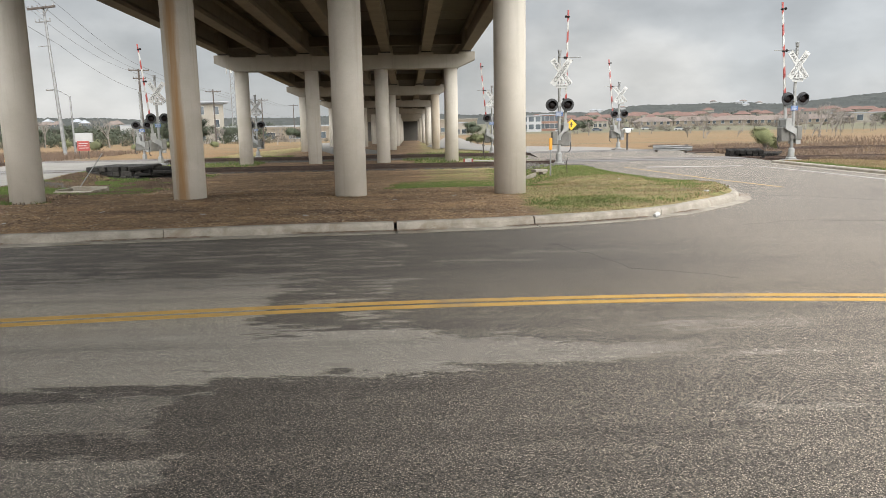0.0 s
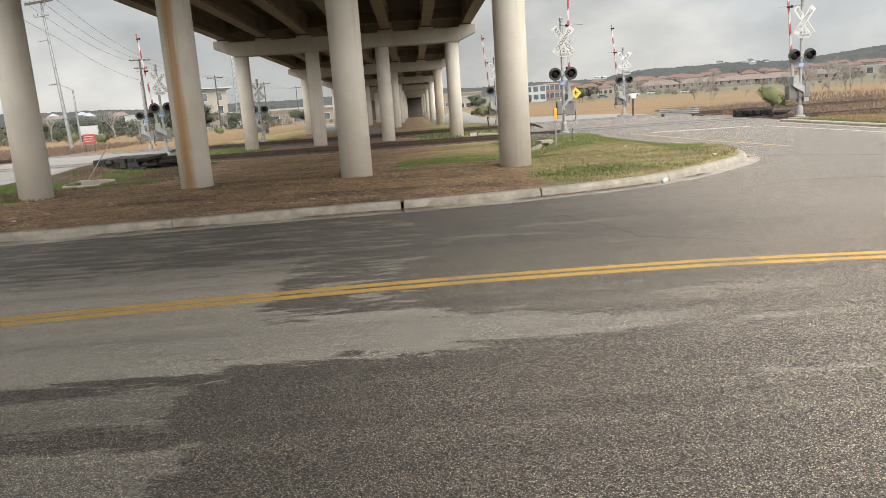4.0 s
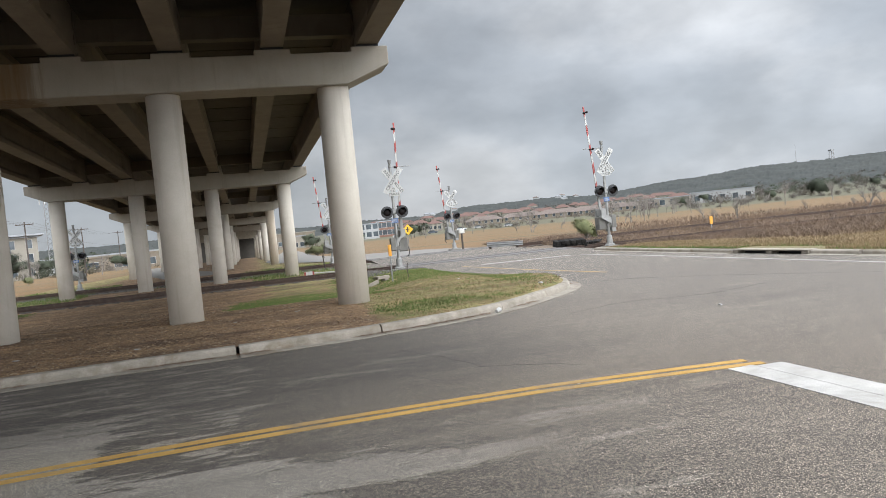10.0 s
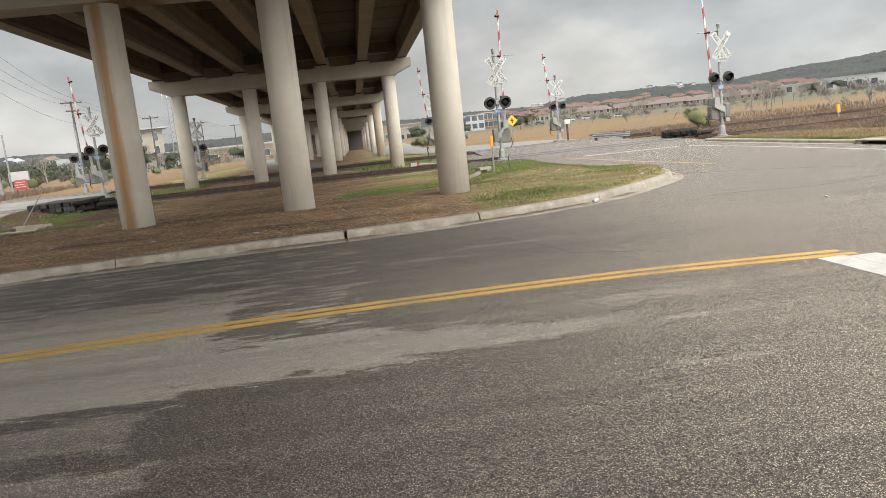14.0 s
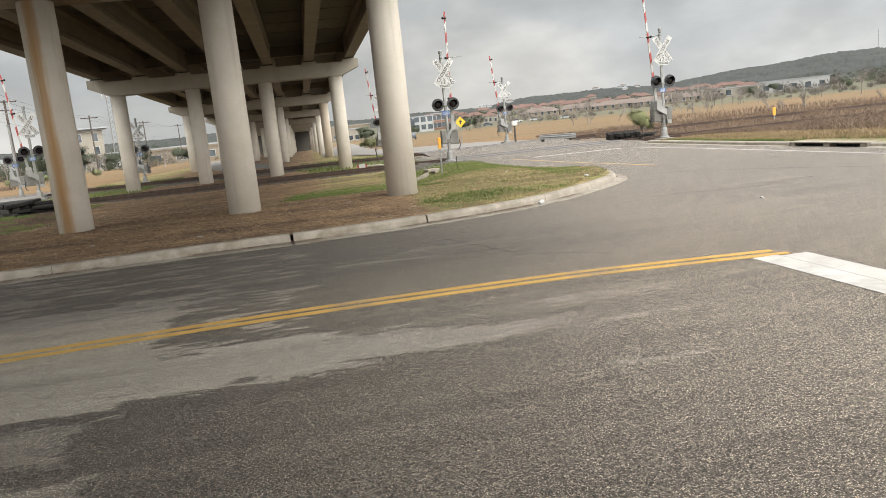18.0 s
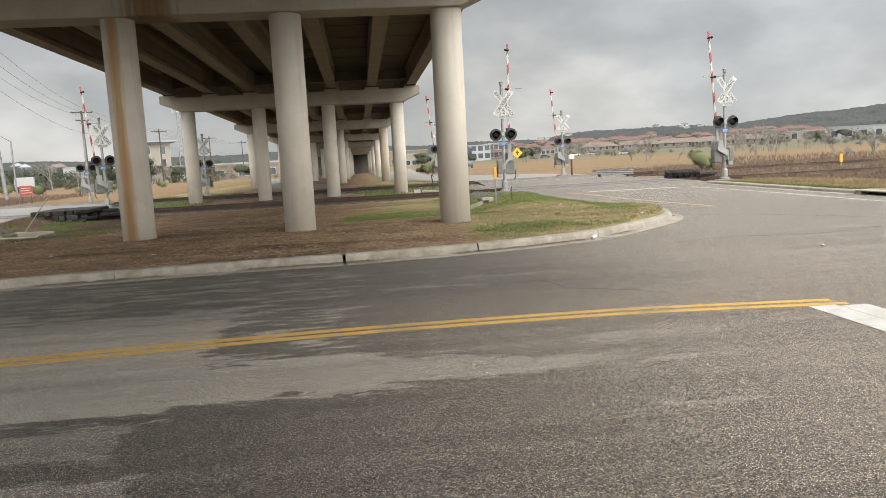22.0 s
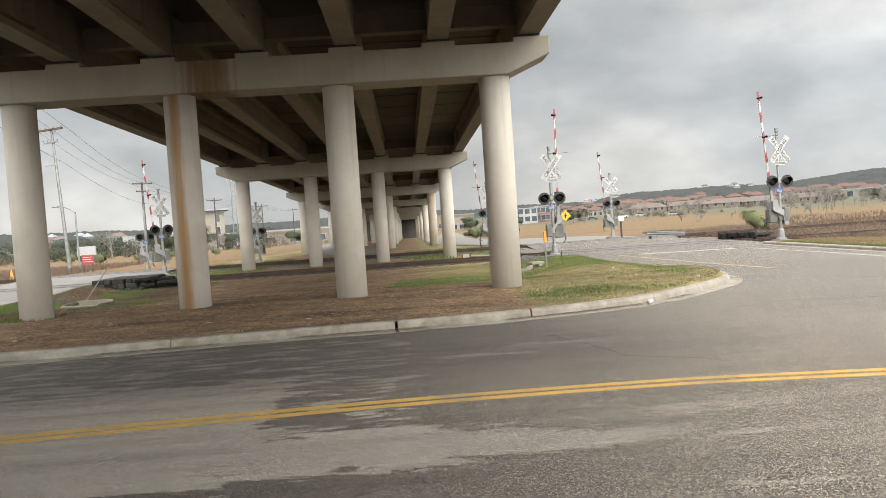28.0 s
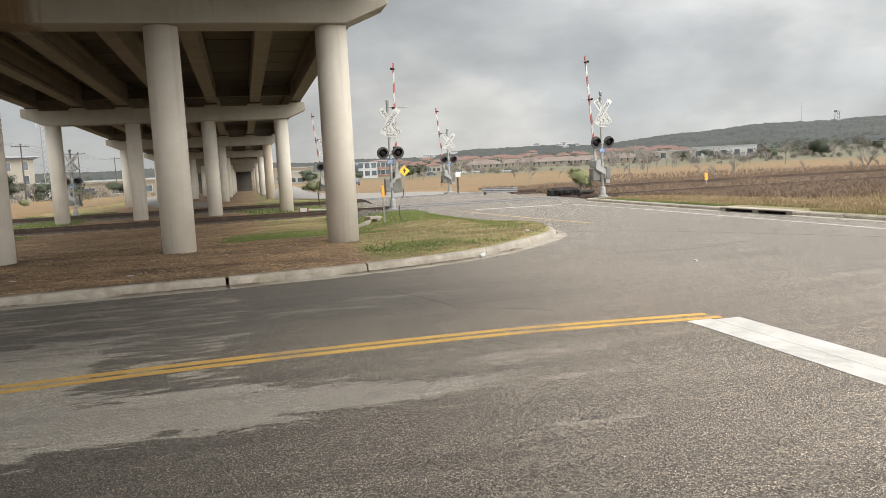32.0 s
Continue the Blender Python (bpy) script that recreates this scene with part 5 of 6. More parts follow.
leaves("leaf_litter_dark", 40000, island_spot(-1), 0.026, DARKLEAF, 22, "dark damp leaves and mulch on the soil")
leaves("leaf_litter_pale", 14000, island_spot(-1), 0.026, PALECHIP, 23, "pale chips and dry leaves on the soil")


def gutter_spot(r):
    p = kerb_pts[int(r.random() ** 0.8 * (len(kerb_pts) - 30)) + 12]
    if noise.noise((p.x * 0.55, p.y, 2.0)) < -0.05:
        return None
    return p.x + r.gauss(0, 0.1), p.y - abs(r.gauss(0.03, 0.075)), 0.022, 1


leaves("leaf_litter_gutter", 9000, gutter_spot, 0.022, DARKLEAF, 24, "dark leaf litter caught along the kerb")
stones("gravel_island", 700, lambda r: (lambda x, y: (x, y, island_height(x, y)))(r.uniform(3.2, 6.2), r.uniform(26.5, 30.2)), 0.07, BALLAST, 31, "grey stones spilled beside the crossing")
stones("rubble_left", 160, lambda r: (lambda x, y: (x, y, island_height(x, y) + 0.02))(r.gauss(-11.9, 0.4), r.gauss(24.6, 0.35)), 0.045, BALLAST, 32, "small heap of broken stones on grass")

# verge grass and dry weeds on the right
def verge_spot(r, x0, spread):
    x, y = x0 + abs(r.gauss(0, spread)), r.uniform(11, 29)
    if x < right_x(y) + (0.95 if 16.3 < y < 19.7 else 0.22):
        return None
    return x, y, verge_height(x, y), 1.0


blades("grass_verge", 17000, lambda r: verge_spot(r, 13.75, 1.3), 0.05, 0.01, GRASS, 41, "short green grass behind the kerb")
blades("grass_verge_dry", 52000, lambda r: verge_spot(r, 14.0, 3.5), 0.08, 0.01, STRAW, 42, "straw-coloured grass on the verge")


def weed_spot(r):
    x = 16.0 + 60 * r.random() ** 1.5
    y = r.uniform(21.5, 30.9) if r.random() < 0.55 else r.uniform(32.8, 52)
    if y < 31 and x < 16.2 + (31 - y) * 0.25:
        return None
    if 40.3 < y < 42.3:
        return None
    k = 0.75 + 0.8 * noise.noise((x * 0.35, y * 0.6, 6.0))
    return (x, y, -0.05, k * (1.0 if y < 26 else 0.75)) if k > 0.35 else None


def hay_spot(r):
    x, y = 15.5 + 50 * r.random() ** 1.3, r.uniform(13, 24.5)
    return x, y, verge_height(x, y), 1.0


blades("weeds_russet", 120000, weed_spot, 0.34, 0.011, WEED, 43, "low dry russet weeds beside the railway", 1.7, "weeds")
blades("weeds_straw", 30000, weed_spot, 0.26, 0.011, STRAW, 44, "dry straw weeds beside the railway", 1.7, "weeds")
blades("grass_hay", 42000, hay_spot, 0.13, 0.011, STRAW, 47, "dry uncut grass behind the verge", 1.7)
blades("grass_corridor", 16000, lambda r: (lambda x, y: (x, y, -0.05, 1.0) if noise.noise((x * 0.4, y * 0.4, 8)) + (0.4 if x > -1 or x < -8 else -0.2) > 0.15 else None)(r.uniform(-13, 5.6), r.uniform(34.4, 48)), 0.09, 0.014, GRASS, 45, "green grass between the tracks")
blades("grass_far_left", 22000, lambda r: (lambda x, y: (x, y, 0.0, 1.0))(r.uniform(-60, -22), r.uniform(44, 60)), 0.3, 0.02, WEED, 46, "tall dry grass beyond the railway")

# ---- small things near the crossing ----
marker = thing("marker_post", (3.95, 23.0, island_height(3.95, 23.0)), 0, "slim grey stake with a yellow marker top standing in grass", "marker post")
bm = bmesh.new()
box(bm, -0.022, 0.022, -0.012, 0.012, -0.1, 0.82, 0.004)
part("stake", bm, GALV, marker)
bm = bmesh.new()
box(bm, -0.05, 0.05, -0.022, 0.022, 0.80, 1.16, 0.012)
part("marker_top", bm, ORANGE, marker, "yellow-orange marker top")
post = thing("marker_post", (25.21, 37.29, -0.05), 0, "slim stake with an orange marker top standing in weeds", "marker post")
bm = bmesh.new()
box(bm, -0.03, 0.03, -0.015, 0.015, -0.1, 0.35, 0.004)
part("stake", bm, GALV, post)
bm = bmesh.new()
box(bm, -0.09, 0.09, -0.03, 0.03, 0.3, 0.72, 0.012)
part("marker_top", bm, ORANGE, post, "orange marker top")

head = thing("culvert_headwall", (3.75, 23.9, island_height(3.75, 23.9) - 0.05), 25, "small weathered concrete culvert headwall in grass", "culvert")
bm = bmesh.new()
box(bm, -0.42, 0.42, -0.24, 0.24, 0.26, 0.40, 0.02)
part("slab", bm, KERB, head)
bm = bmesh.new()
prism(bm, [(-1.3, -0.1), (-1.3, 0.02), (-0.36, 0.255), (-0.36, -0.1)], 0.12, Matrix.Translation((0, -0.2, 0)))
part("wing_wall", bm, KERB, head)
bm = bmesh.new()
box(bm, 0.1, 0.36, -0.2, 0.2, -0.1, 0.255, 0.015)
part("side_wall", bm, KERB, head)
head.scale = (0.55, 0.6, 0.62)
bm = bmesh.new()
prev = Vector((0.55, -0.5, -0.1))
for k in range(7):
    c = Vector((0.55 - 0.10 * math.sin(k * 0.35), -0.5 - 0.03 * k, -0.1 + 0.1 * k))
    tube(bm, prev, c, 0.012, seg=6) if k else None
    prev = c
tagged(part("bent_rod", bm, TIE), "thin bent dark rod sticking out of the grass", "rod").matrix_world = pose(3.95, 23.4, island_height(3.95, 22.9) + 0.04)

peg = thing("kerb_pipe", (5.83, 15.35, 0.1), 0, "short white plastic pipe stub behind the kerb", "pipe")
peg.scale = (0.75, 0.75, 0.85)
bm = bmesh.new()
tube(bm, (0, 0, -0.05), (0.01, 0, 0.14), 0.055, seg=14)
part("stub", bm, WHITE, peg)
bm = bmesh.new()
tube(bm, (0.01, 0, 0.14), (0.012, 0, 0.18), 0.068, seg=14)
part("pipe_cap", bm, WHITE, peg)
cup = thing("paper_cup", (4.0, 12.98, 0.045), 40, "crumpled white paper cup lying in the gutter", "cup")
bm = bmesh.new()
lathe(bm, [(0.03, 0), (0.034, 0.004), (0.045, 0.11), (0.048, 0.115), (0.042, 0.112)], 14, Matrix.Rotation(radians(80), 4, "Y"))
part("cup_body", bm, WHITE, cup)
bm = bmesh.new()
for k in range(5):
    bm.verts.new((0.07 * math.cos(k * 1.25), 0.045 * math.sin(k * 1.25), 0.004 + 0.02 * (k % 2)))
bm.verts.ensure_lookup_table()
bm.faces.new(bm.verts[:])
r_ = bmesh.ops.extrude_face_region(bm, geom=bm.faces[:])
bmesh.ops.translate(bm, vec=(0, 0, 0.003), verts=[v for v in r_["geom"] if isinstance(v, bmesh.types.BMVert)])
tagged(part("paper_scrap", bm, WHITE), "small scrap of white paper lying on asphalt", "litter").matrix_world = pose(6.93, 10.55, 0.0) @ Matrix.Diagonal((0.6, 0.6, 1, 1))
for i, (lx, ly) in enumerate(((-2.1, 13.2), (-4.0, 13.6), (-0.6, 15.0), (0.6, 15.4), (-6.0, 14.1), (5.0, 19.0), (-7.2, 13.0), (-9.4, 15.4))):
    bm = bmesh.new()
    box(bm, -0.05, 0.05, -0.03, 0.03, 0, 0.012, 0.004)
    tagged(part("litter_scrap", bm, WHITE), "small pale scrap of litter on the soil", "litter", "litter scraps").matrix_world = pose(lx, ly, island_height(lx, ly) + 0.005, 4, 6, i * 50)

barrier = thing("pipe_barrier", (2.2, 34.4, -0.05), -3, "white pipe rail lying by a red and white board", "barrier")
barrier.scale = (0.62, 0.62, 0.62)
bm = bmesh.new()
box(bm, -0.42, 0.28, -0.04, 0.04, 0.0, 0.34, 0.01)
brd = part("board", bm, WHITE, barrier, "white board with red edges")
for xa in (-0.43, 0.17):
    bm = bmesh.new()
    box(bm, xa, xa + 0.12, -0.045, -0.0405, 0.0, 0.34)
    part("red_band", bm, RED, brd, "red band")
bm = bmesh.new()
tube(bm, (0.3, 0, 0.2), (2.2, -0.25, 0.12), 0.045, seg=10)
part("pipe", bm, WHITE, barrier)
bm = bmesh.new()
tube(bm, (0, 0, -0.1), (-0.09, 0, 0.75), 0.03, seg=8)
tagged(part("steel_stake", bm, TIE), "dark leaning steel stake in grass", "stake").matrix_world = pose(3.35, 39.3, -0.05)

OLDTIE = surface("grey_black_old_tie", (0.014, 0.0125, 0.011), (0.05, 0.044, 0.038), 5, 30, 0.95, 0, 0.5, 0.5, vary=0.5)
# stacks of old rubber and timber crossing panels
def stack(place, turn, rows, cols_, length, mat, label, seed, name="tie_stack"):
    rnd = random.Random(seed)
    s = thing(name, place, turn, label, "timber stack")
    for j in range(rows):
        for i in range(cols_):
            bm = bmesh.new()
            box(bm, -length / 2, length / 2, -0.11, 0.11, 0, 0.17, 0.018)
            p = part("timber", bm, mat, s)
            p.location = (rnd.uniform(-0.06, 0.06), (i - (cols_ - 1) / 2) * 0.25, j * 0.176)
            p.rotation_euler = (0, 0, rnd.uniform(-0.03, 0.03))
    return s


stack((-11.4, 29.1, -0.12), 88, 3, 8, 2.3, OLDTIE, "neat stack of old black crossing timbers on grass", 51)
rnd = random.Random(52)
heap = thing("panel_heap", (-9.85, 28.3, -0.12), 0, "tumbled heap of black rubber crossing panels", "panel heap")
for i in range(11):
    bm = bmesh.new()
    box(bm, -0.45, 0.45, -0.25, 0.25, -0.06, 0.06, 0.025)
    p = part("panel", bm, RUBBER, heap)
    k = i % 3
    p.location = (-0.45 + 0.45 * k + rnd.uniform(-0.1, 0.1), rnd.uniform(-0.2, 0.2), 0.07 + 0.12 * (i // 3))
    p.rotation_euler = (rnd.uniform(-0.12, 0.12), rnd.uniform(-0.16, 0.16), rnd.uniform(-0.5, 0.5))
stack((14.85, 33.9, 0.0), 70, 2, 6, 2.4, RUBBER, "low stack of black crossing timbers beside the road", 53)
stack((16.05, 34.6, 0.0), 60, 1, 6, 2.4, RUBBER, "low stack of black crossing timbers among weeds", 54)

box_in = thing("drop_inlet", (-10.2, 22.6, island_height(-10.2, 22.6) + 0.05), -12, "open concrete drop inlet box in grass", "storm drain")
for nm, a in (("back_wall", (-1.0, 1.0, 0.55, 0.7, -0.1, 0.16)), ("front_wall", (-1.0, 1.0, -0.7, -0.58, -0.1, 0.07)), ("side_wall", (-1.0, -0.88, -0.575, 0.545, -0.1, 0.12)), ("side_wall", (0.88, 1.0, -0.575, 0.545, -0.1, 0.10))):
    bm = bmesh.new()
    box(bm, *a, 0.012)
    part(nm, bm, KERB, box_in)
# floor in black paint, the hollow's shade put into its colour
bm = bmesh.new()
box(bm, -0.875, 0.875, -0.575, 0.545, -0.1, -0.055)
part("inlet_floor", bm, BLACK, box_in, "drain floor painted black as shade in the hollow")
box_in.scale = (0.62, 0.62, 0.9)
bm = bmesh.new()
tube(bm, (0, 0, -0.1), (0.75, 0.2, 1.0), 0.016, seg=8)
tagged(part("leaning_pole", bm, GALV), "thin weathered pole leaning out of the grass", "pole").matrix_world = pose(-11.03, 24.25, 0.0)

rail_end = thing("guardrail_end", (13.12, 38.73, 0.12), -28, "short galvanised guardrail piece beside the crossing", "guardrail")
rail_end.scale = (1.05, 1.0, 0.72)
W_OUT = [(0, 0), (0.03, 0.03), (0.0, 0.1), (0.05, 0.15), (0.05, 0.2), (0.0, 0.25), (0.03, 0.32), (0.0, 0.35)]
bm = bmesh.new()
ra, rb = [], []
for u, v in W_OUT + [(u + 0.012, v) for u, v in reversed(W_OUT)]:
    ra.append(bm.verts.new((-0.9, -u, 0.14 + v)))
    rb.append(bm.verts.new((1.0, -u, 0.06 + v)))
bm.faces.new(ra)
bm.faces.new(rb[::-1])
for i in range(len(ra)):
    bm.faces.new((ra[i], rb[i], rb[(i + 1) % len(ra)], ra[(i + 1) % len(ra)]))
bmesh.ops.recalc_face_normals(bm, faces=bm.faces[:])
part("beam", bm, GALV, rail_end)
for x in (-0.75, 0.7):
    bm = bmesh.new()
    box(bm, x - 0.07, x + 0.07, 0.02, 0.16, -0.1, 0.5, 0.01)
    part("post", bm, TIE, rail_end)

small = thing("small_sign", (12.5, 44.86, 0.0), 0, "small pale sign box on a dark post", "sign")
bm = bmesh.new()
box(bm, -0.05, 0.05, -0.05, 0.05, -0.1, 1.05, 0.008)
part("post", bm, TIE, small)
bm = bmesh.new()
box(bm, -0.17, 0.17, -0.12, 0.08, 1.05, 1.32, 0.02)
part("sign_box", bm, ROADWHITE, small)
ped = thing("warning_sign", (9.79, 48.4, 0.1), 0, "yellow diamond pedestrian warning sign on a thin post", "road sign")
bm = bmesh.new()
tube(bm, (0, 0, -0.1), (0, 0, 1.55), 0.025, seg=8)
part("post", bm, GALV, ped)
bm = bmesh.new()
prism(bm, [(0, -0.36), (0.36, 0), (0, 0.36), (-0.36, 0)], 0.008, Matrix.Translation((0.02, -0.04, 1.5)))
dm = part("diamond", bm, SIGNYELLOW, ped)
bm = bmesh.new()
box(bm, -0.03, 0.05, -0.046, -0.0405, 1.35, 1.66)
box(bm, -0.10, 0.14, -0.046, -0.0405, 1.50, 1.55)
part("symbol", bm, BLACK, dm, "plain dark symbol")
red = thing("notice_board", (-21.34, 47.94, 0.55), 20, "red notice board with white lettering bars in dry grass", "sign")
bm = bmesh.new()
box(bm, -0.42, 0.42, -0.015, 0.015, 0.0, 0.72, 0.005)
rb_ = part("board", bm, RED, red)
for k, (xa, xb) in enumerate(((-0.3, 0.3), (-0.36, 0.2), (-0.3, 0.34))):
    bm = bmesh.new()
    box(bm, xa, xb, -0.021, -0.0155, 0.52 - k * 0.17, 0.56 - k * 0.17)
    part("text_bar", bm, WHITE, rb_)
for x in (-0.3, 0.3):
    bm = bmesh.new()
    box(bm, x - 0.03, x + 0.03, 0.016, 0.06, -0.6, 0.7)
    part("leg", bm, WOOD, red)
red.scale = (0.85, 0.85, 0.85)
cone = thing("traffic_cone", (-24.9, 45.5, -0.03), 0, "small orange traffic cone on the roadside", "traffic cone")
bm = bmesh.new()
lathe(bm, [(0.13, 0.03), (0.025, 0.62)], 14)
part("cone_body", bm, ORANGE, cone)
bm = bmesh.new()
box(bm, -0.18, 0.18, -0.18, 0.18, 0, 0.03, 0.006)
part("cone_base", bm, BLACK, cone)

# ---- poles, wires, mast ----
def crossarm_pole(x, y, z, h, label, mat, steel=False, turn=0.0, arm=1.1):
    p = thing("utility_pole", (x, y, z), turn, label, "utility pole", "utility poles")
    bm = bmesh.new()
    tube(bm, (0, 0, -0.4), (0, 0, h), 0.13 if not steel else 0.17, 0.08 if not steel else 0.09, 12)
    part("pole", bm, mat, p)
    for k, zz in enumerate((h - 0.15, h - 0.95)) if steel else ((0, h - 0.35),):
        bm = bmesh.new()
        box(bm, -arm / (1 + 0.6 * k), arm / (1 + 0.6 * k), -0.16, -0.06, zz - 0.06, zz + 0.06, 0.008)
        part("crossarm", bm, WOOD, p)
        for xx in (-0.92, -0.5, 0.5, 0.92):
            bm = bmesh.new()
            lathe(bm, [(0.03, 0), (0.05, 0.03), (0.03, 0.06), (0.045, 0.1), (0.02, 0.14)], 8, Matrix.Translation((xx * arm / (1 + 0.6 * k), -0.11, zz + 0.06)))
            part("insulator", bm, GALV, p)
    return p


def far(x, y):
    return far_height(x, y)


steel = thing("utility_pole", (-25.12, 53.54, -0.05), 0, "tall leaning grey steel utility pole with a wooden crossarm", "utility pole", "utility poles")
STEEL_TOP = Vector((-0.46, -0.1, 10.3))
bm = bmesh.new()
tube(bm, (0, 0, -0.4), tuple(STEEL_TOP), 0.14, 0.075, 14)
part("pole", bm, GALV, steel)
tilt_ = Matrix.Translation(STEEL_TOP) @ Matrix.Rotation(radians(-12), 4, "Z") @ Matrix.Rotation(radians(-3), 4, "Y")
bm = bmesh.new()
box(bm, -1.15, 1.0, -0.20, -0.08, -0.17, -0.03, 0.008, tilt_)
part("crossarm", bm, WOOD, steel, "dark wooden crossarm")
for sx in (-1, 1):
    bm = bmesh.new()
    tube(bm, tilt_ @ Vector((sx * 0.5, -0.15, -0.15)), tilt_ @ Vector((0, -0.1, -0.6)), 0.025, seg=6)
    part("brace", bm, GALV, steel)
for xx in (-1.05, -0.75, -0.35, 0.3, 0.9):
    bm = bmesh.new()
    lathe(bm, [(0.03, 0), (0.055, 0.03), (0.03, 0.06), (0.05, 0.1), (0.02, 0.15)], 8, tilt_ @ Matrix.Translation((xx, -0.14, -0.03)))
    part("insulator", bm, GALV, steel)
bm = bmesh.new()
box(bm, -0.65, 0.5, -0.16, -0.08, -1.05, -0.97, 0.006, tilt_)
part("lower_arm", bm, GALV, steel)
for xx in (-0.65, -0.35, 0.45):
    bm = bmesh.new()
    lathe(bm, [(0.02, 0), (0.05, 0.04), (0.02, 0.08), (0.05, 0.12), (0.02, 0.18)], 8, tilt_ @ Matrix.Translation((xx, -0.12, -0.97)))
    part("insulator", bm, GALV, steel)
bm = bmesh.new()
box(bm, -0.75, 0.0, -0.14, -0.09, -2.65, -2.60, 0.004, tilt_)
part("stub_arm", bm, GALV, steel)
crossarm_pole(-28.5, 78.0, far(-28.5, 78), 8.4, "weathered wooden utility pole with crossarms", WOOD, True, 30, 1.0)
crossarm_pole(-29.4, 108.5, far(-29.4, 108.5), 8.2, "weathered wooden utility pole with crossarm", WOOD, False, 10, 1.1)
crossarm_pole(-28.5, 137.0, far(-28.5, 137), 8.3, "weathered wooden utility pole with crossarm", WOOD, False, 10, 1.1)
crossarm_pole(-30.0, 180.0, far(-30, 180), 9.0, "weathered wooden utility pole with crossarm", WOOD, False, 10, 1.1)
wires = thing("power_lines", (0, 0, 0), 0, "thin dark sagging power lines between poles", "power line")
ends_ = [((-25.2, 53.5), 9.9), ((-28.5, 78.0), 7.9), ((-29.4, 108.5), 7.3), ((-28.5, 137.0), 6.9), ((-30.0, 180.0), 7.2)]
for (pa, za), (pb, zb_) in zip([((-14.0, 4.0), 13.5)] + ends_, ends_):
    for k, off in enumerate((-1.1, 0.0, 1.1, 0.4)):
        dz = -2.2 if k == 3 else 0.0
        bm = bmesh.new()
        prev = None
        for i in range(15):
            t = i / 14
            c = Vector((pa[0] + (pb[0] - pa[0]) * t + off, pa[1] + (pb[1] - pa[1]) * t, za + (zb_ - za) * t + dz - 1.2 * 4 * t * (1 - t) * 0.4))
            if prev:
                tube(bm, prev, c, 0.010, seg=4, caps=False)
            prev = c
        part("wire", bm, TIE, wires)
lampp = thing("street_lamp", (-24.9, 53.6, -0.05), 0, "slim grey street lamp with a curved arm", "street lamp")
bm = bmesh.new()
tube(bm, (0.25, 0.4, -0.2), (0.25, 0.4, 4.3), 0.07, 0.05, 10)
part("pole", bm, GALV, lampp)
bm = bmesh.new()
prev = Vector((0.25, 0.4, 4.25))
for k in range(1, 7):
    c = Vector((0.25 - 0.19 * k, 0.4, 4.25 + 0.5 * math.sin(k * 0.26)))
    tube(bm, prev, c, 0.03, seg=8)
    prev = c
part("arm", bm, GALV, lampp)
bm = bmesh.new()
box(bm, prev.x - 0.45, prev.x + 0.02, 0.28, 0.52, prev.z - 0.05, prev.z + 0.06, 0.03)
part("lamp_head", bm, GALV, lampp)

mast = thing("radio_mast", (-58.5, 238, far(-58.5, 238)), 12, "grey steel lattice radio mast with antennas", "radio mast")
H_M = 23.5
for k in range(3):
    a = k * math.tau / 3
    bm = bmesh.new()
    tube(bm, (1.0 * math.cos(a), 1.0 * math.sin(a), -0.5), (0.75 * math.cos(a), 0.75 * math.sin(a), H_M), 0.12, 0.10, 6)
    part("mast_leg", bm, GALV, mast)
for i in range(16):
    z0, z1 = i * H_M / 16, (i + 1) * H_M / 16
    bm = bmesh.new()
    for k in range(3):
        a, b = k * math.tau / 3, (k + 1) * math.tau / 3
        r0, r1 = 1.0 - 0.25 * z0 / H_M, 1.0 - 0.25 * z1 / H_M
        tube(bm, (r0 * math.cos(a), r0 * math.sin(a), z0), (r1 * math.cos(b), r1 * math.sin(b), z1), 0.06, seg=4)
        tube(bm, (r0 * math.cos(b), r0 * math.sin(b), z0), (r1 * math.cos(a), r1 * math.sin(a), z1), 0.06, seg=4)
    part("bracing", bm, GALV, mast)
for a in range(3):
    bm = bmesh.new()
    box(bm, -0.25, 0.25, -1.7, -1.5, H_M - 2.2, H_M - 0.3, 0.04, Matrix.Rotation(a * 2.1, 4, "Z"))
    part("antenna", bm, WHITE, mast)


# yellow guards on two guy wires behind the right kerb
for i, (up, out) in enumerate(((1.6, 0.42), (1.22, 0.6))):
    g = thing("guy_wire", (14.35 + 0.05 * i, 13.55 - 0.05 * i, 0.12), 0, "steel guy wire with a bright yellow plastic guard", "guy wire", "guy wires")
    d_ = Vector((0.687 * out, -0.727 * out, up)).normalized()
    bm = bmesh.new()
    tube(bm, (0, 0, -0.1), tuple(d_ * (up + 0.15)), 0.03, seg=10)
    part("guard", bm, SIGNYELLOW, g, "yellow plastic guard")
    bm = bmesh.new()
    tube(bm, tuple(d_ * (up + 0.1)), tuple(d_ * 5.2), 0.006, seg=6)
    part("wire", bm, GALV, g)
# lookout tower and thin antenna on the ridge
lx_, ly_ = 900 * math.sin(radians(42.5)), 900 * math.cos(radians(42.5))
tower = thing("lookout_tower", (lx_, ly_, far(lx_, ly_) + 2), 0, "small steel lattice tower on the wooded ridge", "tower")
for sx in (-2, 2):
    for sy in (-2, 2):
        bm = bmesh.new()
        tube(bm, (sx, sy, -1), (sx * 0.7, sy * 0.7, 10.5), 0.35, seg=6)
        part("tower_leg", bm, GALV, tower)
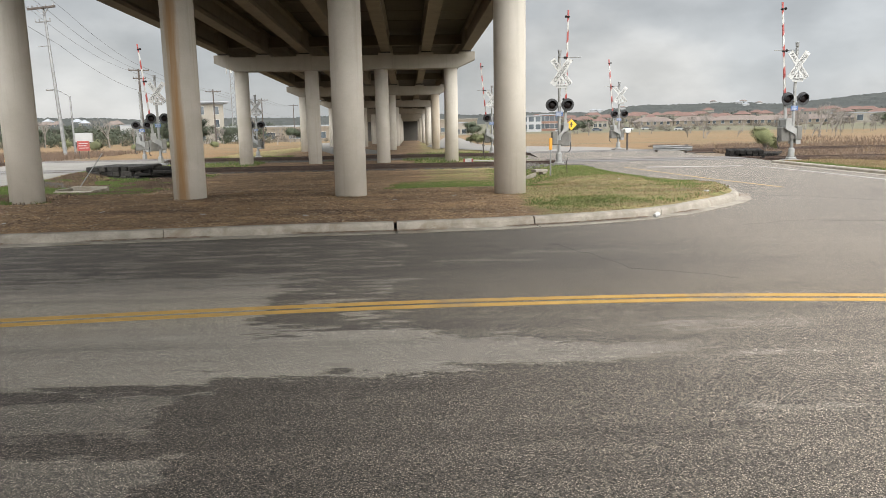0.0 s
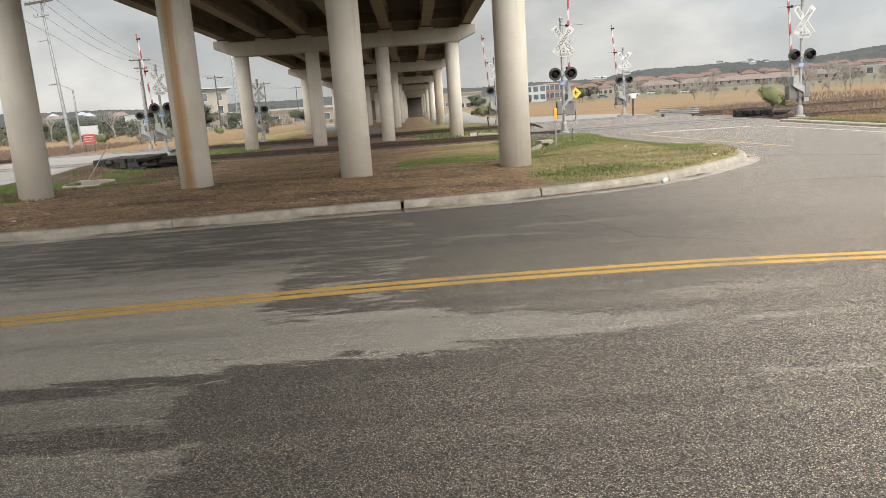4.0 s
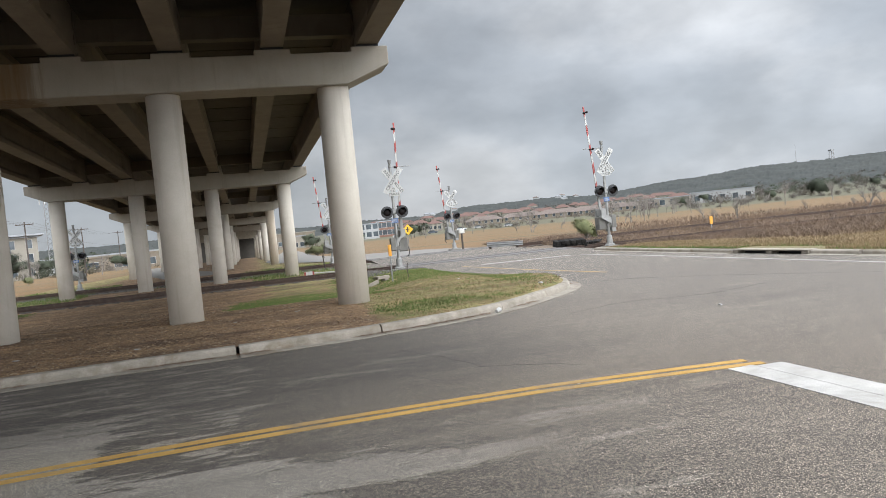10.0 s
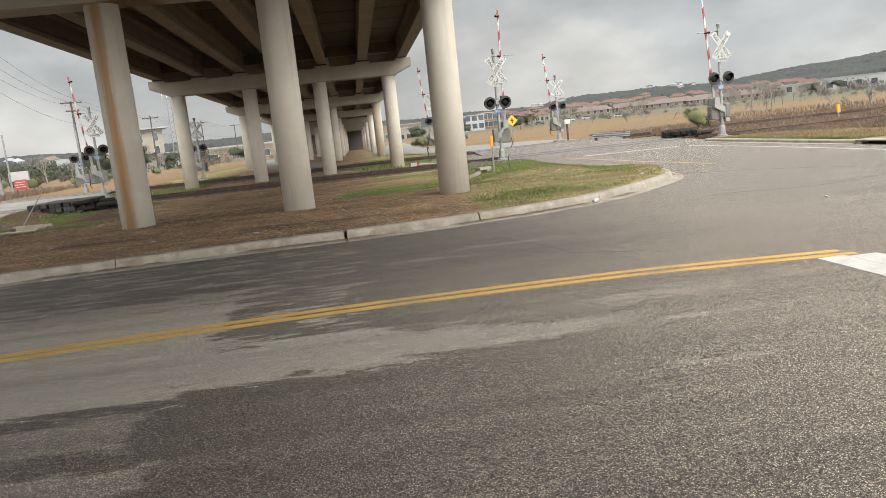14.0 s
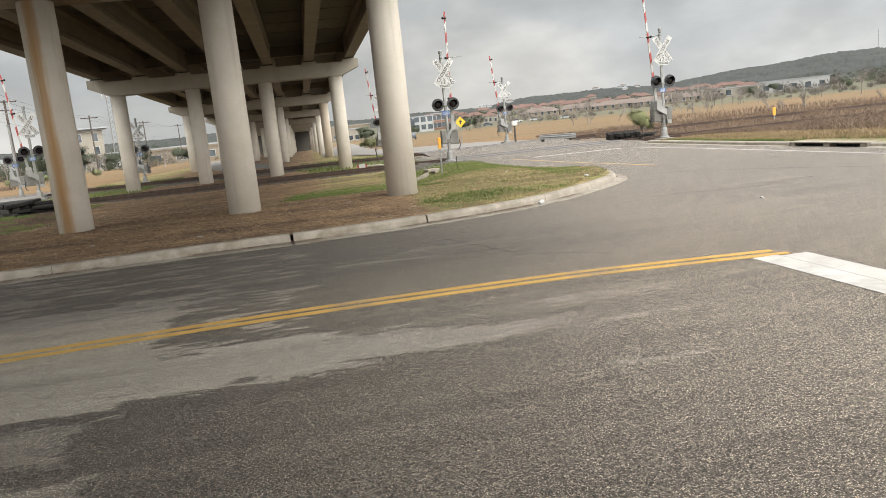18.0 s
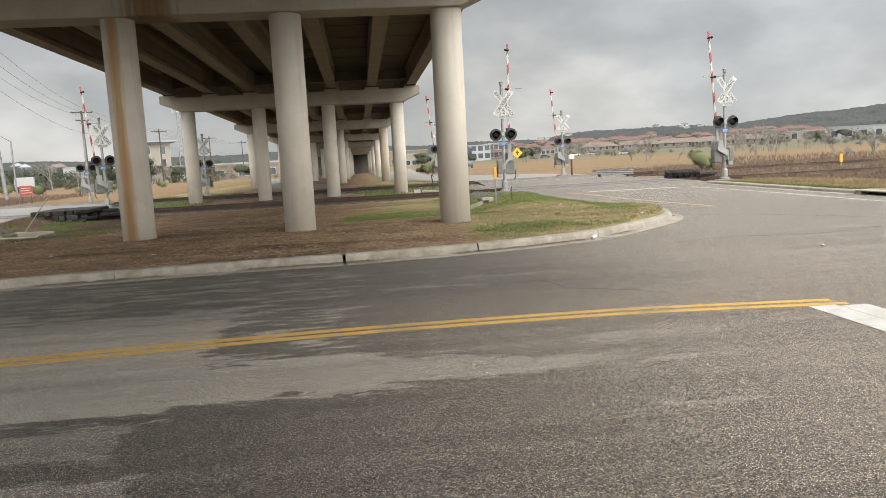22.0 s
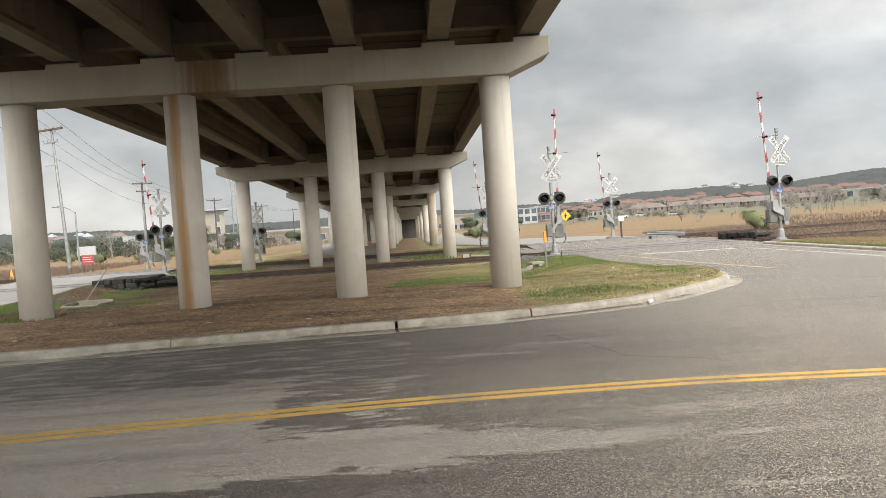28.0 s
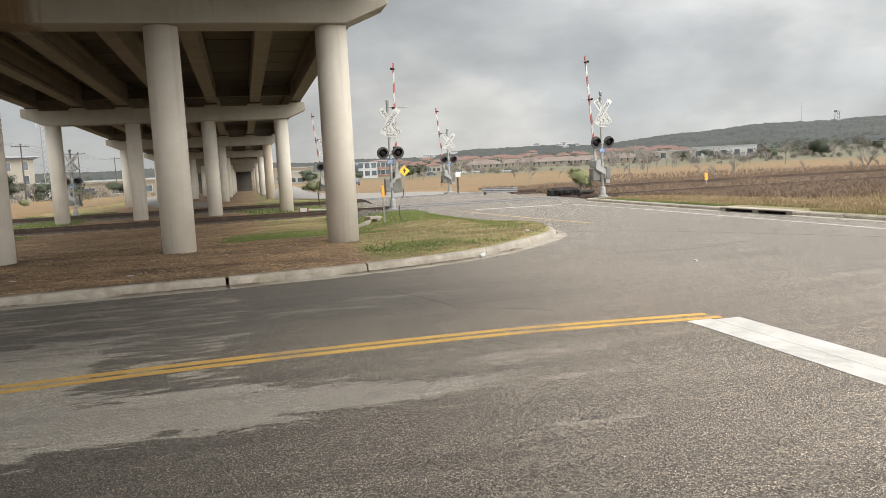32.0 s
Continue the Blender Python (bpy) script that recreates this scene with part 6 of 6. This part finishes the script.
for z_ in (2.5, 6.5):
    bm = bmesh.new()
    tube(bm, (-1.9, -2, z_), (1.6, -1.6, z_ + 3), 0.22, seg=5)
    tube(bm, (1.9, -2, z_), (-1.6, -1.6, z_ + 3), 0.22, seg=5)
    part("bracing", bm, GALV, tower)
bm = bmesh.new()
box(bm, -2.2, 2.2, -2.2, 2.2, 10.5, 12.3, 0.1)
part("cabin", bm, GALV, tower)
ax_, ay_ = 900 * math.sin(radians(40.3)), 900 * math.cos(radians(40.3))
bm = bmesh.new()
tube(bm, (0, 0, 0), (0, 0, 24), 0.3, 0.15, 6)
tagged(part("antenna_mast", bm, GALV), "thin grey antenna mast on the wooded ridge", "antenna").matrix_world = pose(ax_, ay_, far(ax_, ay_))


# ---- buildings ----
def facade_windows(parent, xs, zs, y, w, h, mat=GLASS, frame_mat=WHITE):
    """Recessed-looking window units standing proud of a wall at y, facing -y."""
    for z in zs:
        for x in xs:
            bm = bmesh.new()
            box(bm, x - w / 2 - 0.08, x + w / 2 + 0.08, y - 0.06, y + 0.02, z - 0.08, z + h + 0.08)
            wf = part("window", bm, frame_mat, parent)
            bm = bmesh.new()
            box(bm, x - w / 2, x + w / 2, y - 0.075, y - 0.062, z, z + h)
            part("pane", bm, mat, wf)


def gable_house(x, y, turn, w, d, wall_h, roof_h, wall, roof, label, n_win=4, z=None):
    z = far(x, y) if z is None else z
    b = thing("house", (x, y, z), turn, label, "house", "houses behind the field")
    bm = bmesh.new()
    box(bm, -w / 2, w / 2, -d / 2, d / 2, -1.0, wall_h)
    part("wall", bm, wall, b)
    bm = bmesh.new()
    o = 0.5
    e = [bm.verts.new(v) for v in ((-w / 2 - o, -d / 2 - o, wall_h), (w / 2 + o, -d / 2 - o, wall_h), (w / 2 + o, d / 2 + o, wall_h), (-w / 2 - o, d / 2 + o, wall_h), (-w / 2 + d * 0.35, 0, wall_h + roof_h), (w / 2 - d * 0.35, 0, wall_h + roof_h))]
    for f in ((0, 1, 5, 4), (2, 3, 4, 5), (1, 2, 5), (3, 0, 4), (3, 2, 1, 0)):
        bm.faces.new([e[i] for i in f])
    bmesh.ops.recalc_face_normals(bm, faces=bm.faces[:])
    part("roof", bm, roof, b)
    facade_windows(b, [(-0.5 + (i + 0.5) / n_win) * w for i in range(n_win)], [0.9], -d / 2, 1.3, 1.5)
    return b


def flat_block(x, y, turn, w, d, h, wall, label, rows=1, n_win=4, trim=ROOFGREY, win=(1.6, 1.7), name="commercial_building", category="building"):
    b = thing(name, (x, y, far(x, y)), turn, label, category)
    bm = bmesh.new()
    box(bm, -w / 2, w / 2, -d / 2, d / 2, -1.5, h)
    part("wall", bm, wall, b)
    bm = bmesh.new()
    box(bm, -w / 2 - 0.35, w / 2 + 0.35, -d / 2 - 0.35, d / 2 + 0.35, h + 0.003, h + 0.4)
    part("roof", bm, trim, b)
    facade_windows(b, [(-0.5 + (i + 0.5) / n_win) * w for i in range(n_win)], [0.9 + r * 3.4 for r in range(rows)], -d / 2, win[0], win[1])
    return b


# three-storey apartment house beyond the left field
apt = flat_block(-57.0, 204.0, 18, 7.5, 9.0, 10.3, STUCCO, "cream three-storey apartment house with wide flat roof", 3, 2, ROOFGREY, (1.3, 2.0), "apartment_house", "house")
bm = bmesh.new()
box(bm, -5.2, 5.2, -6.0, 6.0, 10.75, 11.1)
part("roof_overhang", bm, ROOFGREY, apt)
for k in range(2):
    bm = bmesh.new()
    box(bm, -4.6, -2.2, -5.4, -4.55, 3.3 + 3.4 * k, 4.3 + 3.4 * k, 0.03)
    part("balcony", bm, DARKWALL, apt, "dark balcony front")
# large white-roofed block with dark lower wall
ws = thing("warehouse", (-65.5, 205, far(-65.5, 205)), 14, "white warehouse with a dark blue lower wall", "warehouse")
bm = bmesh.new()
box(bm, -6.2, 5.4, -6, 6, -1.5, 3.6)
part("lower_wall", bm, DARKWALL, ws)
bm = bmesh.new()
box(bm, -5.8, 5.0, -5.6, 5.6, 3.603, 7.0)
part("upper_wall", bm, WHITEWALL, ws)
facade_windows(ws, [-4, -1, 2], [1.2], -6, 1.6, 1.2)
flat_block(-141, 374, 20, 13, 12, 5.0, WHITEWALL, "white low office building among trees", 1, 6)
flat_block(-34, 205, 8, 20, 10, 3.6, TANWALL, "tan low building with a dark bay behind bushes", 1, 3, TANWALL, (3.0, 1.6))
lr = flat_block(-46, 260, 9, 62, 22, 4.8, WHITEWALL, "long pale industrial building with a low metal roof", 1, 9)
flat_block(16.5, 300, 0, 5, 8, 5.0, STUCCO, "cream two-storey building behind the road", 1, 2)
trailer = thing("site_trailer", (-49.9, 112.1, far(-49.9, 112.1) + 0.3), 20, "white box trailer parked behind dry grass", "trailer")
bm = bmesh.new()
box(bm, -1.25, 1.25, -1.0, 1.0, 0.5, 2.2, 0.05)
part("box_body", bm, WHITEWALL, trailer)
for wx in (-0.9, 0.9):
    bm = bmesh.new()
    lathe(bm, [(0.4, -0.12), (0.45, -0.08), (0.45, 0.08), (0.4, 0.12)], 16, Matrix.Translation((wx, -0.9, 0.45)) @ Matrix.Rotation(radians(90), 4, "X"))
    part("wheel", bm, BLACK, trailer)
# behind the right field
of = flat_block(48, 338, -8, 15, 12, 6.6, WHITEWALL, "white and glass two-storey office building", 2, 5, ROOFGREY, (2.2, 2.2))
bm = bmesh.new()
box(bm, -7.3, -1.0, -6.75, -6.05, 0.3, 6.0)
part("glass_bay", bm, GLASS, of, "glazed entrance bay")
flat_block(61, 346, -10, 9, 12, 7.0, BRICKWALL, "brick and glass two-storey building", 2, 4, ROOFGREY, (2.0, 2.2))
flat_block(17, 330, -3, 17, 12, 6.0, TANWALL, "tan stone two-storey building behind trees", 1, 4, STUCCO)
for i, (hx, hy, tw, hw) in enumerate(((74, 352, -12, 9), (86, 352, -14, 7))):
    g = gable_house(hx, hy, tw, hw, 8, 3.6, 1.6, STUCCO, ROOFRED, "cream shop building with red tile roof and arches", 5)
    for k in range(4):
        bm = bmesh.new()
        box(bm, -hw / 2 + k * hw / 3.2, -hw / 2 + k * hw / 3.2 + 0.8, -5.0, -4.5, -0.5, 3.55)
        part("pilaster", bm, STUCCO, g)
for i in range(42):
    r = random.Random(600 + i)
    az = radians(9 + i * 0.57 + r.uniform(-0.3, 0.3))
    d = r.uniform(440, 650)
    gable_house(d * math.sin(az), d * math.cos(az), -math.degrees(az) + r.uniform(-14, 14), r.uniform(7, 13), 9, r.uniform(2.6, 4.2), 2.0, STUCCO if i % 3 else TANWALL, ROOFRED, "cream house with red tile roof on rising ground", 3)
for i, (az, d, w) in enumerate(((17.6, 385, 19), (20.6, 390, 22), (23.4, 385, 23), (25.6, 380, 17), (27.9, 385, 20), (29.6, 395, 15))):
    a = radians(az)
    gable_house(d * math.sin(a), d * math.cos(a), -az + (6 if i % 2 else -8), w, 12, 2.3, 2.3, TANWALL, ROOFBROWN, "long tan house with brown shingle roof behind the field", 6)
for i in range(8):
    r = random.Random(700 + i)
    az = radians(r.uniform(13, 27))
    d = r.uniform(800, 980)
    gable_house(d * math.sin(az), d * math.cos(az), r.uniform(-40, 0), r.uniform(4, 9), 6, r.uniform(1.6, 2.6), 1.2, WHITEWALL, ROOFGREY if i % 2 else ROOFBROWN, "pale house standing high on the wooded hill", 0, far(d * math.sin(az), d * math.cos(az)) + 3)
for i in range(14):
    r = random.Random(800 + i)
    az = radians(r.uniform(-31, -21))
    d = r.uniform(520, 720)
    gable_house(d * math.sin(az), d * math.cos(az), r.uniform(0, 40), r.uniform(6, 10), 8, r.uniform(2.2, 3.0), 2.6, STUCCO if i % 2 else TANWALL, ROOFGREY if i % 5 == 0 else ROOFBROWN, "pale house among trees below the hill", 4, far(d * math.sin(az), d * math.cos(az)) + 1)
for (wx, wy, tw, ww, wh) in ((232, 328, -35, 30, 5.2), (206, 342, -31, 26, 4.2)):
    flat_block(wx, wy, tw, ww, 16, wh, STUCCO if ww == 26 else WHITEWALL, "long pale metal warehouse beyond the field", 1, 5, ROOFGREY, (2.5, 2.6), "warehouse", "warehouse")


def parked_car(x, y, turn, paint, label):
    c = thing("parked_car", (x, y, far(x, y)), turn, label, "car", "parked cars")
    bm = bmesh.new()
    prism(bm, [(-2.2, 0.35), (2.2, 0.35), (2.25, 0.75), (1.3, 0.95), (-2.15, 1.0), (-2.25, 0.7)], 1.7, Matrix.Translation((0, -0.85, 0)))
    part("body", bm, paint, c)
    bm = bmesh.new()
    prism(bm, [(-1.8, 0.99), (1.2, 0.955), (0.5, 1.45), (-1.4, 1.48)], 1.5, Matrix.Translation((0, -0.75, 0)))
    part("cabin", bm, GLASS, c)
    for wx in (-1.35, 1.4):
        for wy in (-0.8, 0.8):
            bm = bmesh.new()
            lathe(bm, [(0.28, -0.1), (0.34, -0.07), (0.34, 0.07), (0.28, 0.1)], 14, Matrix.Translation((wx, wy, 0.34)) @ Matrix.Rotation(radians(90), 4, "X"))
            part("wheel", bm, BLACK, c)
    return c


SILVER = surface("silver_car_paint", (0.45, 0.46, 0.47), (0.5, 0.51, 0.52), 2, 40, 0.3, 0.4, 0, 0.04)
for (cx, cy, tw, pm, lb) in ((90, 318, -15, SILVER, "silver parked car on a lot"), (98, 318, -15, WHITEWALL, "white parked car on a lot"), (60, 315, -10, WHITEWALL, "white parked car by an office"), (76, 316, -12, DARKWALL, "dark blue parked car on a lot"), (106, 300, -18, WHITEWALL, "white pickup parked at the field edge"), (20, 150, 80, DARKWALL, "dark car waiting on the far road"), (-70, 190, 15, DARKWALL, "dark car parked by the warehouse"), (240, 222, -45, WHITEWALL, "white car parked beyond the field")):
    parked_car(cx, cy, tw, pm, lb)


# ---- trees and bushes ----
def branch_tree(name, x, y, z, h, spread, seed, label, depth=5, mat=BARK, leaf=None, leaf_n=0, leaf_size=0.3):
    """A bare tree: tapered trunk and forking limbs; leaves where given."""
    rnd = random.Random(seed)
    t = thing(name, (x, y, z), 0, label, "tree" if h > 2.5 else "bush")
    bt, bl = bmesh.new(), bmesh.new()
    tips = []

    def grow(p, d, length, r, level):
        q = p + d * length
        tube(bt if level == 0 else bl, p, q, r, r * 0.68, 8 if level < 2 else 4, caps=False)
        if level >= depth:
            tips.append(q)
            return
        for _ in range(3 if level < 3 else 2):
            nd = (d + Vector((rnd.gauss(0, spread), rnd.gauss(0, spread), rnd.gauss(0.12, 0.22)))).normalized()
            grow(q - d * length * rnd.uniform(0, 0.3), nd, length * rnd.uniform(0.6, 0.86), r * 0.62, level + 1)

    grow(Vector((0, 0, -0.2)), Vector((rnd.uniform(-0.1, 0.1), rnd.uniform(-0.1, 0.1), 1)).normalized(), h * 0.26, h * (0.022 if leaf else 0.015) + 0.02, 0)
    part("trunk", bt, mat, t)
    part("branching", bl, mat, t)
    if leaf:
        verts, faces = [], []
        mid_ = sum(tips, Vector()) / len(tips) - Vector((0, 0, h * 0.12))
        for _ in range(leaf_n):
            c = tips[rnd.randrange(len(tips))] + Vector((rnd.gauss(0, 1), rnd.gauss(0, 1), rnd.gauss(0, 0.8))) * leaf_size * 2.2
            if c.z < 0.02:
                continue
            out = ((c - mid_).normalized() + Vector((rnd.gauss(0, 0.4), rnd.gauss(0, 0.4), rnd.gauss(0, 0.4)))).normalized()
            a = out.cross(Vector((rnd.gauss(0, 1), rnd.gauss(0, 1), rnd.gauss(0, 1)))).normalized()
            b = out.cross(a)
            s = leaf_size * rnd.uniform(0.5, 1.2)
            i = len(verts)
            verts += [tuple(c - a * s), tuple(c - b * s * 0.5), tuple(c + a * s), tuple(c + b * s * 0.5)]
            faces.append((i, i + 1, i + 2, i + 3))
        me = bpy.data.meshes.new("crown")
        me.from_pydata(verts, [], faces)
        me.materials.append(leaf)
        me.normals_split_custom_set_from_vertices([tuple((Vector(v) - mid_).normalized()) for v in verts])
        o = new("crown", me)
        o.parent = t
    return t


branch_tree("bush", 18.24, 38.9, -0.75, 2.75, 0.34, 901, "loose olive-green bush beside the crossing", 5, BARK, BUSH, 7500, 0.045)
src = [branch_tree("bare_tree", 55, 101, far(55, 101), 6.2, 0.36, 902, "bare grey winter tree at the field edge", 7),
       branch_tree("bare_tree", 39, 101, far(39, 101), 5.0, 0.42, 903, "bare twiggy winter tree at the field edge", 7),
       branch_tree("bare_bush", 36.0, 54.0, -0.1, 2.1, 0.5, 904, "bare brown bush in the weeds", 5)]
live = [branch_tree("oak_tree", 225.6, 254.4, far(225.6, 254.4) - 1.0, 11.5, 0.6, 905, "large rounded dark evergreen oak in a field", 5, BARK, LEAF, 9500, 0.42),
        branch_tree("live_oak", 16, 210, far(16, 210), 4.6, 0.5, 906, "dark evergreen oak by the far road", 5, BARK, LEAF, 6500, 0.14),
        branch_tree("green_bush", -24, 76, far(-24, 76), 1.9, 0.5, 907, "olive evergreen bush at the field edge", 4, BARK, SAGE, 4500, 0.08)]


def strew(kinds, n, az0, az1, d0, d1, s0, s1, seed):
    r = random.Random(seed)
    for _ in range(n):
        k = kinds[r.randrange(len(kinds))]
        a, d = radians(r.uniform(az0, az1)), r.uniform(d0, d1)
        x, y, s = d * math.sin(a), d * math.cos(a), r.uniform(s0, s1)
        copy_thing(k, pose(x, y, far(x, y), 0, 0, r.uniform(0, 360)) @ Matrix.Diagonal((s, s, s * r.uniform(0.85, 1.1), 1)))


strew(src[:2], 26, 12, 50, 190, 300, 0.8, 1.4, 1)
strew(src[:2], 16, 14, 34, 250, 290, 1.3, 2.0, 2)
strew([src[2]], 16, 33, 52, 58, 80, 0.7, 1.3, 3)
strew([src[2]], 8, 12, 30, 95, 125, 0.8, 1.4, 33)
strew([live[1]], 12, 3, 14, 260, 325, 0.9, 1.5, 4)
strew([live[2]], 7, 3.6, 5.6, 72, 100, 0.55, 0.9, 5)
strew([live[2]], 8, -28, -13, 78, 120, 0.6, 1.2, 6)
strew([live[1], src[0]], 22, -28, -8, 130, 260, 0.9, 1.6, 7)
strew(src[:2], 10, -16, -7, 110, 190, 0.7, 1.1, 8)
strew([live[1], src[0], src[1]], 14, 30, 50, 280, 400, 0.9, 1.4, 9)


BARE = surface("bare_twigs", (0.055, 0.047, 0.039), (0.095, 0.082, 0.068), 0.08, 2.0, 0.95, 0, 0.0, 0.3)


def clumps(name, n, az0, az1, d0, d1, size, mat, seed, label, leaves_each=34):
    """Far woods and scrub: heads made of many small leafy flakes, in one mesh."""
    r = np.random.default_rng(seed)
    az = np.radians(r.uniform(az0, az1, n))
    d = np.sqrt(r.uniform(d0 * d0, d1 * d1, n))
    x, y = d * np.sin(az), d * np.cos(az)
    z = np.array([far(a, b) for a, b in zip(x, y)])
    s = size * r.uniform(0.45, 1.4, n)
    k = leaves_each
    u = r.normal(size=(n, k, 3))
    u /= np.linalg.norm(u, axis=2, keepdims=True)
    u *= r.uniform(0.35, 1.0, (n, k, 1)) * np.array([1.15, 1.15, 0.85])
    c = np.stack([x, y, z + s * 0.6], 1)[:, None, :] + u * s[:, None, None]
    out = u / np.linalg.norm(u, axis=2, keepdims=True) + 0.45 * r.normal(size=(n, k, 3))
    out /= np.linalg.norm(out, axis=2, keepdims=True)
    a = np.cross(out, r.normal(size=(n, k, 3)))
    a /= np.linalg.norm(a, axis=2, keepdims=True)
    b = np.cross(out, a)
    f = (s[:, None, None] * r.uniform(0.05, 0.13, (n, k, 1)))
    q = np.stack([c - a * f, c - b * f * 0.7, c + a * f, c + b * f * 0.7], 2).reshape(-1, 3)
    me = bpy.data.meshes.new(name)
    me.from_pydata(q.tolist(), [], np.arange(len(q)).reshape(-1, 4).tolist())
    me.materials.append(mat)
    nrm = np.repeat((u / np.linalg.norm(u, axis=2, keepdims=True) + 0.5 * out).reshape(-1, 3), 4, axis=0)
    me.normals_split_custom_set_from_vertices((nrm / np.linalg.norm(nrm, axis=1, keepdims=True)).tolist())
    return tagged(new(name, me), label, "woods", kind="stuff")


def canopy(x, y):
    """Tree tops over the far hills."""
    n1 = noise.noise((x * 0.11, y * 0.11, 1.0)) + 0.6 * noise.noise((x * 0.27, y * 0.27, 2.0))
    n2 = noise.noise((x * 0.02, y * 0.02, 3.0))
    d = math.hypot(x, y)
    return far(x, y) + (2.6 + 1.7 * n1 + 1.6 * n2) * smooth01(520, 640, d) - 1.5 * (1 - smooth01(500, 560, d))


verts, faces = [], []
RAYS, RINGS = 1300, 46
for j in range(RINGS):
    d = 510 + 640 * (j / (RINGS - 1)) ** 1.1
    for i in range(RAYS):
        az = radians(-45 + 107 * i / (RAYS - 1))
        dd = d + 6 * noise.noise((i * 0.7, j * 0.9, 5.0))
        x, y = dd * math.sin(az), dd * math.cos(az)
        verts.append((x, y, canopy(x, y)))
for j in range(RINGS - 1):
    for i in range(RAYS - 1):
        k = j * RAYS + i
        faces.append((k, k + 1, k + 1 + RAYS, k + RAYS))
me = bpy.data.meshes.new("far_woods")
me.from_pydata(verts, [], faces)
me.materials.append(WOODS)
me.shade_smooth()
tagged(new("far_woods", me), "hazy evergreen woods covering the far hills", "woods", kind="stuff")
clumps("scrub_right", 130, 14, 60, 310, 460, 1.3, SCRUB, 62, "brown winter scrub beyond the field", 220)
clumps("scrub_left", 320, -45, -6, 150, 420, 1.1, SCRUB, 63, "brown and olive winter scrub beyond the field", 200)
clumps("woods_left", 300, -45, -10, 170, 560, 2.6, LEAF, 64, "dark evergreen trees between houses", 240)
clumps("bare_woods_right", 420, 8, 60, 345, 640, 2.8, BARE, 67, "grey-brown bare winter trees between houses", 170)
clumps("bushes_right", 90, 12, 60, 300, 375, 1.5, BARE, 69, "grey-brown brush in front of houses", 240)
clumps("bare_woods_left", 380, -45, -8, 190, 520, 1.8, BARE, 68, "grey-brown bare winter trees beyond the field", 150)
clumps("woods_right", 420, 10, 60, 400, 620, 2.4, LEAF, 65, "dark evergreen trees between houses", 170)
blades("weeds_field", 3500, lambda r: (lambda a, d: (d * math.sin(a), d * math.cos(a), far(d * math.sin(a), d * math.cos(a)), 1.0))(radians(r.uniform(27, 58)), r.uniform(54, 105)), 0.4, 0.025, WEED, 66, "brown weeds in the hay field", 0.8, "weeds")

# embankment closing the far end of the overpass; its shade is the dark deck colour
bm = bmesh.new()
prism(bm, [(0, -3.5), (11, 3.2), (40, 3.2), (40, -3.5)], 13.2, Matrix.Translation((axis_x(END_B) + 6.6, END_B - 18.5, 0)) @ Matrix.Rotation(radians(90), 4, "Z"))
tagged(part("ground_embankment", bm, SHADED_DECK), "concrete slope at the far end of the overpass, coloured as in shade", "embankment", kind="structure")
# a kerb, pavement and wall of the street's near side, behind the viewpoint
bm = bmesh.new()
box(bm, -70, 13.6, -9.0, -2.2, -0.05, 0.14, 0.02)
tagged(part("pavement", bm, SIDEWALK), "plain concrete pavement along the near side of the street", "pavement", kind="structure")
